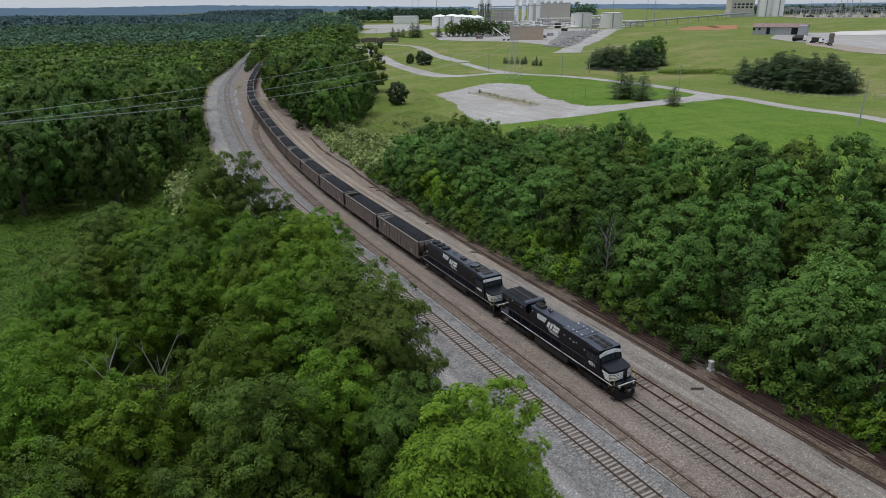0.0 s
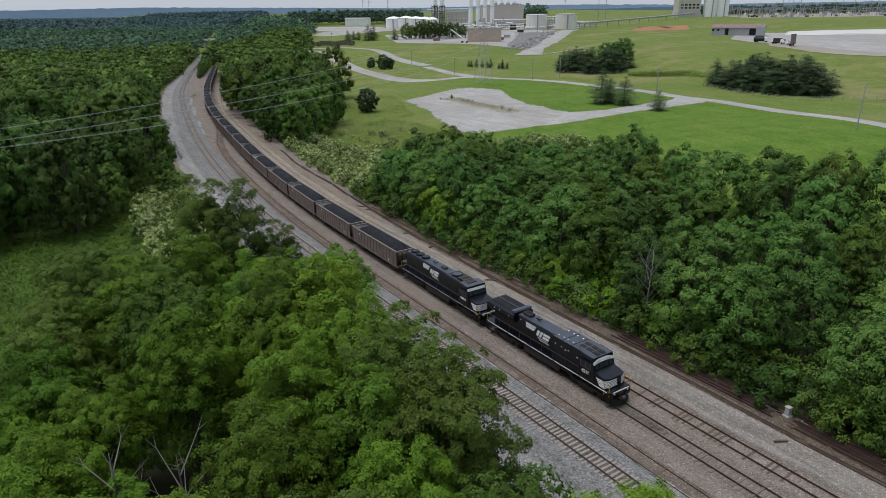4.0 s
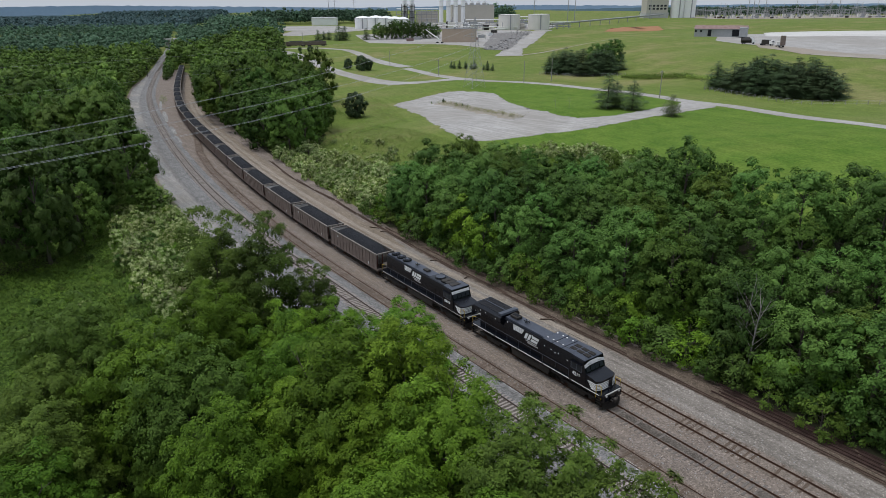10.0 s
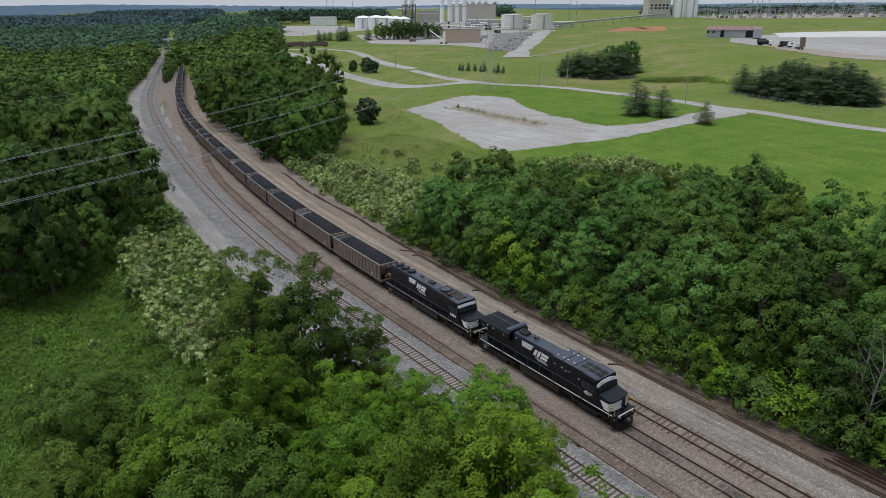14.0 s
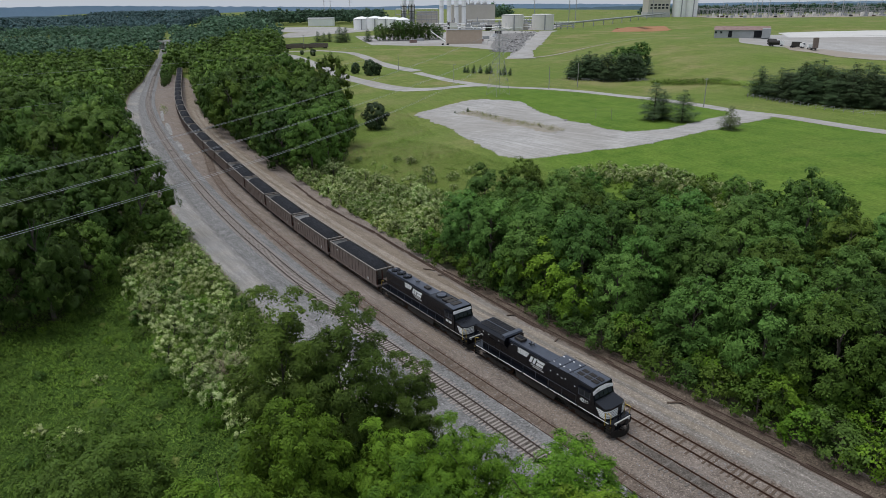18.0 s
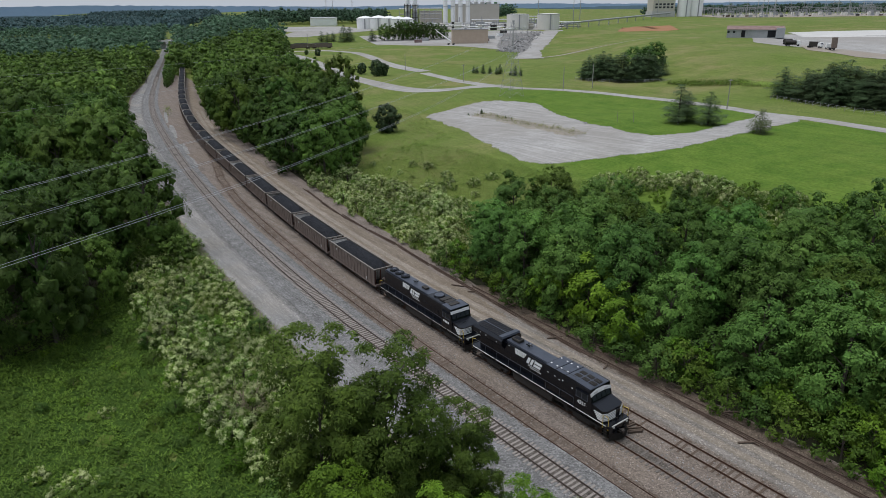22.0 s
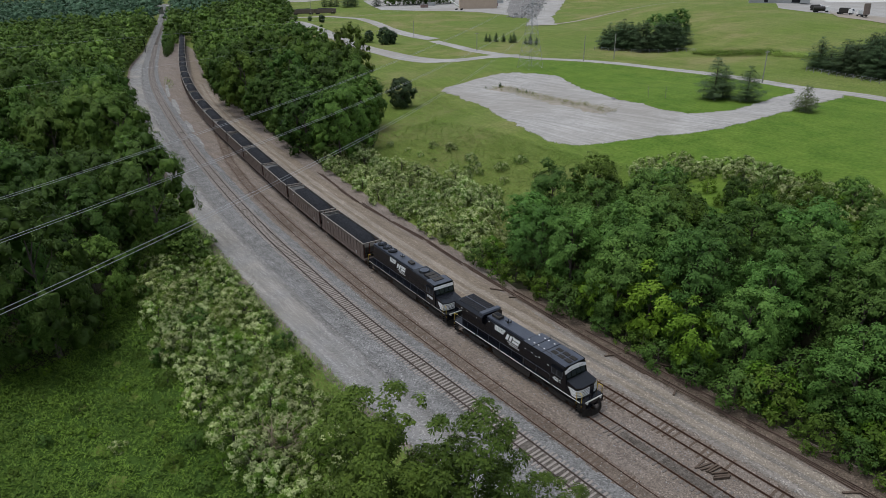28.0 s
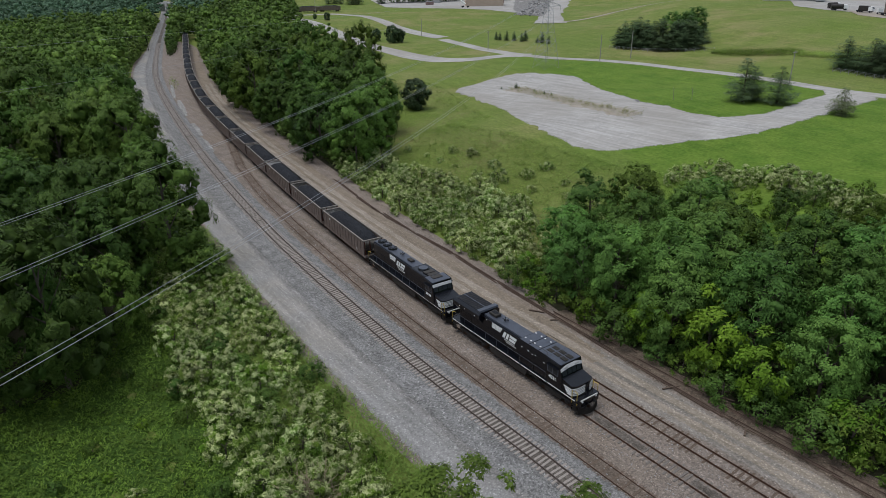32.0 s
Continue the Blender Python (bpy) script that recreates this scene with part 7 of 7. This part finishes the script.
for x in (-30, -21.2):
    chimney(x, 853, 20, 2.6, 46, "tall white steel exhaust chimney")


def hall(name, x0, x1, y, depth, base, h, mat, label, category, turn=0.0, roof=0.0, windows=0, wmat=None):
    t = group(name, pose((x0 + x1) / 2, y, base, 0, 0, turn), label, category)
    w = (x1 - x0) / 2
    part("wall", box(bmesh.new(), -w, w, 0, depth, -9, h), mat, t)
    if roof:
        bm = bmesh.new()
        v = [bm.verts.new(p) for p in ((-w - 0.5, -0.6, h - 0.1), (w + 0.5, -0.6, h - 0.1), (w + 0.5, depth / 2, h + roof), (-w - 0.5, depth / 2, h + roof), (w + 0.5, depth + 0.6, h - 0.1), (-w - 0.5, depth + 0.6, h - 0.1))]
        bm.faces.new(v[:4]), bm.faces.new((v[3], v[2], v[4], v[5]))
        bm.faces.new((v[0], v[3], v[5])), bm.faces.new((v[1], v[4], v[2]))
        part("roof", bm, M_RUSTROOF if "shed" in name else M_GALV, t)
    else:
        part("roof", box(bmesh.new(), -w - 0.3, w + 0.3, -0.3, depth + 0.3, h, h + 0.5), M_GALV, t)
    for i in range(windows):
        x = -w + (i + 0.5) * 2 * w / windows
        part("window", box(bmesh.new(), x - w / windows * 0.4, x + w / windows * 0.4, -0.12, 0.1, h * 0.45, h * 0.75), wmat or M_GLASS, t)
    return t


hall("plant_building", 27.8, 81, 883, 40, 17.8, 22, M_BEIGE, "big beige windowless power plant hall", "power plant")
for i in range(4):
    chimney(46 + i * 8, 900, 40, 2.2, 4.5, "squat white roof vent of the hall")
hall("plant_office", 7.6, 37, 603, 14, 11, 9.5, M_BRICKTAN, "tan brick plant building", "building")
for x in (18.5, 31):
    t = group("roof_unit", pose(x, 605, 20.9), "small white ventilation unit on the tan building's roof", "ventilation unit", "roof ventilation units")
    part("casing", box(bmesh.new(), -1.2, 1.2, 0, 2, 0, 1.6, 0.1), M_TANK_WHITE, t)
    part("hood", box(bmesh.new(), -0.9, 0.9, -0.6, 0.2, 0.4, 1.3, 0.05), M_GALV, t)
hall("turbine_building", -15, 11, 872, 22, 17.5, 15, M_BEIGE, "beige turbine building beside the chimneys", "building")
hall("warehouse", -158, -125, 953, 20, 15.5, 9.5, M_TANK_WHITE, "long white metal warehouse", "warehouse", 0, 1.0, 0)
# steelwork and pipe racks between them
for x0, x1, y, z0, h in ((-12, 60, 780, 13, 8), (40, 120, 800, 15, 9), (-40, 10, 862, 18, 18), (118, 150, 752, 15, 7), (90, 118, 790, 16, 11)):
    t = group("pipe_rack", pose(0, 0, 0), "grey steel pipe rack of the power plant", "pipe rack", "pipe racks of the plant")
    for x in np.arange(x0, x1 + 0.1, 6.0):
        part("column", box(bmesh.new(), x - 0.3, x + 0.3, y - 0.3, y + 0.3, z0 - 6, z0 + h), M_GALV, t)
    for k in (0.35, 0.65, 1.0):
        part("pipe", rod(bmesh.new(), (x0, y, z0 + h * k), (x1, y, z0 + h * k), 0.45, n=6), M_TANK_WHITE if k == 1 else M_GALV, t)
    part("brace", rod(bmesh.new(), (x0, y, z0), (x1, y, z0 + h), 0.2, n=4), M_GALV, t)
t = group("conveyor", pose(0, 0, 0), "long pale conveyor gallery climbing the hill", "conveyor")
part("gallery", rod(bmesh.new(), (128, 750, 20), (330, 985, 26), 1.0, n=6), M_GALV, t)
for k in range(12):
    x, y = 128 + 202 * (k + 0.5) / 12, 750 + 235 * (k + 0.5) / 12
    part("trestle", box(bmesh.new(), x - 0.4, x + 0.4, y - 0.4, y + 0.4, float(ground_z(x, y)) - 1, 20 + 6 * (k + 0.5) / 12), M_GALV, t)
# silo block
t = group("silo_block", pose(312, 1003, 20), "tall beige coal silo block", "silo")
part("wall", box(bmesh.new(), 0, 31, 0, 25, -4, 45), M_BEIGE, t)
for i in range(5):
    for z in (13, 17):
        part("window", box(bmesh.new(), 3 + i * 5.5, 6.5 + i * 5.5, -0.2, 0.2, z - 1, z + 1.4), M_GLASS, t)
part("plinth", box(bmesh.new(), -1, 32, -1, 26, -4, 8), M_CONCRETE, t)
for x in (358, 375):
    storage_tank(x, 1008, 9.2, 46, "tall white concrete silo", 0, M_TANK_WHITE)
hall("far_building", 690, 735, 1003, 20, 21, 8, M_TANK_WHITE, "far white flat building with red trim", "building", 0, 0, 0)


# substation: gantries and masts
def gantry(x, y, w, h, label):
    z = float(ground_z(x, y))
    t = group("gantry", pose(x, y, z - 1), label, "substation gantry", "substation gantries")
    for k in (-w / 2, w / 2):
        bm = bmesh.new()
        rod(bm, (k - 0.6, 0, 0), (k, 0, h), 0.2, n=4)
        rod(bm, (k + 0.6, 0, 0), (k, 0, h), 0.2, n=4)
        part("leg", bm, M_GALV, t)
    part("beam", box(bmesh.new(), -w / 2, w / 2, -0.3, 0.3, h - 0.6, h), M_GALV, t)
    bm = bmesh.new()
    for k in np.linspace(-w / 2 + 1, w / 2 - 1, 4):
        rod(bm, (k, 0, h - 0.7), (k, 0, h - 2.6), 0.15, n=5)
    part("insulators", bm, M_DULLWHITE, t)


g = np.random.default_rng(41)
for i in range(84):
    gantry(392 + (i % 21) * 16 + g.uniform(-5, 5), 975 + (i // 21) * 36 + g.uniform(-10, 10), g.uniform(8, 16), g.uniform(6, 13), "grey steel substation gantry with insulators")
for i in range(50):
    x, y = 396 + i * 6.8, 962 + g.uniform(-8, 60)
    t = group("transformer", pose(x, y, float(ground_z(x, y)) - 0.5), "pale grey substation transformer", "transformer", "substation transformers")
    w = g.uniform(1.0, 2.2)
    part("casing", box(bmesh.new(), -w, w, -1.5, 1.5, 0, g.uniform(2.4, 5.5), 0.1), M_TANK if i % 3 else M_GALV, t)
    part("bushing", rod(bmesh.new(), (0, 0, 2), (0, 0, 7), 0.25, 0.12, 6), M_DULLWHITE, t)
for i in range(70):
    x, y, h = 385 + g.uniform(0, 380), 965 + g.uniform(0, 150), g.uniform(11, 24)
    t = group("lattice_mast", pose(x, y, float(ground_z(x, y)) - 0.5), "slim grey steel mast in the substation", "mast", "substation masts")
    bm = rod(bmesh.new(), (-0.9, 0, 0), (-0.1, 0, h), 0.14, n=4)
    rod(bm, (0.9, 0, 0), (0.1, 0, h), 0.14, n=4)
    for z in np.arange(2, h - 1, 2.4):
        w = 0.9 - 0.8 * z / h
        rod(bm, (-w, 0, z), (w * 0.8, 0, z + 1.8), 0.08, n=4)
    part("shaft", bm, M_GALV, t)
    part("busbar", rod(bmesh.new(), (-7, 0, h * 0.72), (7, 0, h * 0.72), 0.16, n=4), M_GALV, t)
for x, y, h in ((60, 1010, 40), (150, 1000, 36), (190, 960, 38), (205, 985, 38), (425, 930, 34), (432, 930, 34), (440, 934, 34), (448, 930, 34), (560, 950, 36), (-160, 1150, 42), (-150, 1150, 42), (-120, 1160, 40), (300, 950, 36)):
    t = group("steel_pole", pose(x, y, float(ground_z(x, y)) - 1), "tall thin grey transmission pole", "transmission pole", "transmission poles")
    part("shaft", rod(bmesh.new(), (0, 0, 0), (0, 0, h), 0.55, 0.3, 8), M_GALV, t)
    for z in (0.8, 0.9, 0.98):
        part("crossarm", box(bmesh.new(), -3, 3, -0.15, 0.15, h * z - 0.2, h * z), M_GALV, t)

for i in range(44):
    x, y, w = 380 + g.uniform(0, 370), 932 + abs(g.normal(0, 22)), g.uniform(0.7, 2.6)
    t = group("switchgear", pose(x, y, float(ground_z(x, y)) - 0.3, 0, 0, g.uniform(-10, 10)), "low grey switchgear cabinet in the substation", "switchgear", "substation switchgear")
    part("cabinet", box(bmesh.new(), -w, w, -0.8, 0.8, 0, g.uniform(1.6, 3.4), 0.05), (M_GALV, M_STEEL, M_SHEDWALL, M_RAIL_OLD)[i % 4], t)
# plant units at the foot of the chimneys
g = np.random.default_rng(43)
for i in range(22):
    x, y = -22 + (i % 11) * 13.5 + g.uniform(-4, 4), 742 + (i // 11) * 34 + g.uniform(-8, 8)
    w, h = g.uniform(2, 5.5), g.uniform(3, 9)
    t = group("process_unit", pose(x, y, float(ground_z(x, y)) - 0.5, 0, 0, g.uniform(-4, 4)), "boxy grey process unit with pipes at the power plant", "plant equipment", "process units of the plant")
    part("casing", box(bmesh.new(), -w, w, -2.5, 2.5, 0, h, 0.15), (M_SHEDWALL, M_BEIGE, M_GRIME, M_TANK)[i % 4], t)
    part("pipe", rod(bmesh.new(), (-w - 3, -3.2, h * 0.6), (w + 3, -3.2, h * 0.6), 0.35, n=6), M_TANK_WHITE, t)
    part("vent", rod(bmesh.new(), (w * 0.4, 0, h), (w * 0.4, 0, h + g.uniform(1.5, 5)), 0.5, n=8), M_GALV, t)
    part("ladder", box(bmesh.new(), -w - 0.3, -w, -0.4, 0.4, 0, h + 1), M_STEEL, t)
for x in (-30, -21.2):
    t = group("boiler_frame", pose(x, 848, 12), "dark steel boiler frame round the chimney's foot", "boiler frame", "boiler frames of the plant")
    for k in (0, 7, 14, 21, 27):
        part("deck", box(bmesh.new(), -3.6, 3.6, -3, 3, k, k + 0.5), M_GRIME, t)
    for cx in (-3.4, 0, 3.4):
        part("column", box(bmesh.new(), cx - 0.35, cx + 0.35, -3.2, -2.6, 0, 29), M_STEEL, t)
    part("boiler", box(bmesh.new(), -2.6, 2.6, -1.5, 2.5, 0.5, 20, 0.3), M_SHEDWALL, t)
for i in range(12):
    x, y = -20 + i * 7.2 + g.uniform(-3, 3), 628 + (i % 4) * 22 + g.uniform(-6, 6)
    t = group("container", pose(x, y, float(ground_z(x, y)) + 0.1, 0, 0, g.uniform(0, 180)), "weathered steel container in the plant's yard", "container", "containers in the plant's yard")
    part("body", box(bmesh.new(), -3, 3, -1.2, 1.2, 0, 2.5, 0.05), (M_RUSTROOF, M_SHEDWALL, M_TANK_WHITE, M_GRIME)[i % 4], t)
    part("roof", box(bmesh.new(), -3.02, 3.02, -1.22, 1.22, 2.5, 2.6), M_GALV, t)
    part("door", box(bmesh.new(), 3.0, 3.06, -1.1, 1.1, 0.1, 2.4), M_STEEL, t)
# yards of bare gravel
ribbon("plant_yard", M_LOT, [(-55, 605), (-30, 592), (5, 580), (30, 560), (52, 520), (40, 475)], [(-75, 690), (-20, 720), (40, 730), (80, 728), (104, 705), (60, 520)], 0.14, 10, 6, "pale gravel yard of the power plant", "yard", 0.5, fray=3.5)
ribbon("plant_yard", M_LOT, [(-190, 800), (-120, 760), (-90, 730)], [(-210, 900), (-120, 920), (-60, 770)], 0.16, 8, 8, "pale gravel yard of the power plant", "yard", 0.5, fray=3.5)
ribbon("plant_yard", M_LOT, [(-40, 770), (20, 760), (120, 730)], [(-60, 900), (40, 930), (160, 860)], 0.16, 8, 8, "pale gravel yard of the power plant", "yard", 0.5, fray=3.5)
ribbon("slag_slope", M_SHOULDER, [(38, 520), (42, 570), (52, 640), (62, 690)], [(52, 505), (64, 565), (78, 630), (93, 690)], 0.2, 6, 4, "grey rubble slope at the plant's edge", "slag", 1.0, True, 3.0)
ribbon("plant_ramp", M_LOT, [(40, 470), (55, 520), (76, 605), (97, 686), (106, 712)], [(56, 466), (64, 520), (88, 605), (112, 690), (124, 716)], 0.24, 5, 4, "pale gravel ramp up to the tanks", "road", 0.6, fray=1.5)
g = np.random.default_rng(47)
k = g.uniform(0, 1, 260)
rocks = np.stack([42 + 50 * k + g.normal(0, 4.5, 260), 520 + 175 * k + g.normal(0, 6, 260)], 1)
rocks = np.c_[rocks, ground_z(rocks[:, 0], rocks[:, 1]) + 0.3]
tagged(new("boulders", cloud_mesh("boulders", *lumps(rocks, g.uniform(0.35, 1.25, 260), g, 1, 0.8, 0.3, 0.6), M_STONE)), "loose grey boulders tipped down the slope", "boulders", kind="stuff")
ribbon("shed_yard", M_LOT, [(158, 400), (160, 362), (172, 328), (196, 300), (240, 270)], [(176, 440), (205, 485), (280, 480), (330, 470), (420, 470)], 0.14, 12, 5, "wide pale gravel yard beside the shed", "yard", 0.5, fray=3.0)
ribbon("dirt_bank", M_YARDDIRT, [(156, 345), (168, 312), (190, 284), (232, 252)], [(164, 366), (178, 334), (202, 305), (246, 275)], 0.2, 4, 5, "bare tan earth edge of the yard", "earth", 0.6)
ribbon("substation_yard", M_YARDDIRT, [(372, 925), (480, 915), (600, 925), (745, 950)], [(380, 1130), (500, 1140), (620, 1150), (790, 1160)], 0.35, 8, 12, "pale tan gravel yard of the substation", "yard", 0.8)
ribbon("red_bank", M_REDDIRT, [(170, 688), (196, 676), (214, 668), (232, 690)], [(190, 745), (214, 770), (236, 775), (252, 765)], 0.15, 7, 6, "bare red earth scar on the slope", "earth", 2.5, True)
ribbon("pale_yard", M_LIME, [(205, 440), (235, 415), (262, 400), (300, 392)], [(262, 560), (300, 570), (350, 560), (420, 545)], 0.2, 8, 5, "pale chalky ground of the upper yard", "yard", 1.0, True)
ribbon("plant_yard", M_LOT, [(-150, 700), (-132, 690), (-118, 700), (-90, 740)], [(-150, 760), (-130, 775), (-105, 790), (-70, 800)], 0.15, 6, 6, "pale gravel yard of the power plant", "yard", 0.8, fray=3.5)
PATHWAY = [(42, 470), (70, 475), (110, 500), (150, 520), (190, 540)]
ribbon("field_path", M_YARDDIRT, offset_line(PATHWAY, 1.3), offset_line(PATHWAY, -1.3), 0.25, 3, 5, "faint pale track across the field", "path")


def shed():
    t = hall("shed", 156.5, 186, 427, 12, 20.6, 4.3, M_SHEDWALL, "long low metal shed with rusty red roof", "shed", -28, 1.8, 0)
    # Black panels on the wall stand in for the openings' unlit inside.
    for x, w in ((-6, 1.0), (9, 2.2)):
        part("doorway", box(bmesh.new(), x - w, x + w, -0.1, 0.1, 0, 3.7), M_COAL, t)
    for x in (-14, -11):
        part("window", box(bmesh.new(), x - 0.6, x + 0.6, -0.08, 0.1, 2.2, 3.4), M_GLASS, t)
    part("annex", box(bmesh.new(), 11, 15.5, -6, 0, 0, 5.2), M_SHEDWALL, t)


shed()


def lorry(x, y, turn, kind, label):
    t = group("lorry", pose(x, y, float(ground_z(x, y)) + 0.3, 0, 0, turn), label, "lorry", "lorries in the yard")
    part("chassis", box(bmesh.new(), -4.2, 4.2, -1.0, 1.0, 0.6, 1.0), M_STEEL, t)
    t.scale = (0.8, 0.8, 0.8)
    c = part("cab", prism(bmesh.new(), [(2.2, 0.8), (4.4, 0.8), (4.4, 2.0), (3.9, 3.0), (2.2, 3.0)], -1.2, 1.2), M_TANK_WHITE, t)
    part("windscreen", prism(bmesh.new(), [(4.41, 2.05), (4.43, 2.05), (3.95, 2.9), (3.93, 2.9)], -1.0, 1.0), M_GLASS, c)
    for x_ in (-3.2, -2.0, 3.2):
        for y_ in (-1.05, 1.05):
            part("wheel", rod(bmesh.new(), (x_, y_ - 0.2, 0.5), (x_, y_ + 0.2, 0.5), 0.5, n=14), M_COAL, t)
    if kind == "tank":
        part("tank", rod(bmesh.new(), (-4.2, 0, 2.1), (1.9, 0, 2.1), 1.15, n=16), M_GRIME, t)
    elif kind == "box":
        part("box_body", box(bmesh.new(), -3.0, 1.9, -1.25, 1.25, 1.0, 3.4, 0.05), M_GRIME, t)
    else:
        b = part("dump_body", box(bmesh.new(), 0, 5.6, -1.3, 1.3, 0, 1.7, 0.05), M_CAR, t, "raised dump body")
        b.matrix_basis = pose(-4.0, 0, 1.1, 0, -82, 0)
    return t


lorry(160, 366, -15, "tank", "dark tank lorry parked in the yard")
lorry(163, 352, -60, "box", "small white box lorry parked in the yard")
lorry(165, 343, 80, "dump", "dump lorry with its body raised")
lorry(166, 380, 20, "tank", "white lorry parked by the shed")
t = group("crane", pose(4.8, 573, 10.5, 0, 0, 160), "small crane with a long white boom", "crane")
part("body", box(bmesh.new(), -3, 3, -1.4, 1.4, 0.6, 2.8, 0.1), M_REDDIRT, t)
part("boom", rod(bmesh.new(), (0, 0, 2.5), (12, 0, 10.5), 0.5, 0.3, 6), M_TANK_WHITE, t)
for x_ in (-2, 2):
    part("wheel", rod(bmesh.new(), (x_, -1.5, 0.6), (x_, 1.5, 0.6), 0.6, n=12), M_COAL, t)
t = group("gravel_heap", pose(-33, 590, float(ground_z(-33, 590))), "conical heap of grey gravel", "gravel heap")
part("mound", rod(bmesh.new(), (0, 0, -0.5), (0, 0, 5), 11, 0.8, 18), M_LOT, t)
for i in range(3):
    c = copy_thing(CAR_KINDS[i][0], pose(-126 + i * 15.5, 560 + i * 5, float(ground_z(-120, 562)) + 0.3, 0, 0, 18))
    tagged(c, "brown hopper car standing on the plant spur", "coal hopper car", "cars on the plant spur")

# ---------------------------------------------------------------- ties of the tracks, last
def ties(t, line, s0, s1, pitch, top, mat, length, seed, keep=1.0, one_by_one=(0, 110)):
    """Sleepers across a track: those close by as pieces of their own, the rest joined."""
    g = np.random.default_rng(seed)
    bm = box(bmesh.new(), -length / 2, length / 2, -0.115, 0.115, -0.18, 0, 0.012)
    me = bpy.data.meshes.new("tie")
    bm.to_mesh(me)
    bm.free()
    me.materials.append(mat)
    rest_v, rest_f = [], []
    for s in np.arange(s0, s1, pitch):
        if g.uniform() > keep:
            continue
        s = s + g.normal(0, 0.04)
        d = float(line(s)) + g.normal(0, 0.05)
        slope = math.atan(float(line(s + 1) - line(s - 1)) / 2)
        x, y = to_xy(s, d)
        turn = math.degrees(math.atan2(N[1], N[0])) + math.degrees(slope) + g.normal(0, 1.2)
        z = top + g.normal(0, 0.012)
        if one_by_one[0] <= s < one_by_one[1]:
            o = new("tie", me)
            o.parent, o.matrix_basis = t, pose(x, y, z, 0, 0, turn)
        else:
            c, q = math.cos(radians(turn)), math.sin(radians(turn))
            n = len(rest_v)
            for a, b in ((-length / 2, -0.115), (length / 2, -0.115), (length / 2, 0.115), (-length / 2, 0.115)):
                rest_v += [(x + a * c - b * q, y + a * q + b * c, z), (x + a * c - b * q, y + a * q + b * c, z - 0.16)]
            rest_f += [(n, n + 2, n + 4, n + 6), (n, n + 1, n + 3, n + 2), (n + 2, n + 3, n + 5, n + 4), (n + 4, n + 5, n + 7, n + 6), (n + 6, n + 7, n + 1, n)]
    o = mesh_object("far_ties", rest_v, rest_f, mat, t)
    tagged(o, kind="stuff")


ties(TRACK_A, main_d, -60, 480, 0.52, 0.345, M_TIE, 2.75, 1, 1.0, (0, 158))
ties(TRACK_B, train_d, -60, 120, 0.56, 0.082, M_TIE_DIM, 2.6, 2, 1.0, (0, 115))
ties(TRACK_C, spare_d, -60, 190, 0.60, 0.060, M_OLDTIE, 2.5, 3, 0.5, (0, 110))
ties(TRACK_E, siding_d, -60, 238, 0.60, 0.064, M_OLDTIE, 2.3, 4, 0.3, (0, 200))


def motions():
    for car, mid, base in TRAIN:
        walk(car, [(t, car_pose(nose + mid, base)) for t, nose in TRAVEL])
    # wheels of the locomotives roll as the train backs away
    times = np.arange(0, 32.01, 0.25)
    nose = np.interp(times, [t for t, _ in TRAVEL], [s for _, s in TRAVEL])
    for w in WHEELS:
        x, y, z = w.location
        walk(w, [(float(t), pose(x, y, z, 0, -math.degrees((s - nose[0]) / 0.53), 0)) for t, s in zip(times, nose)])


motions()
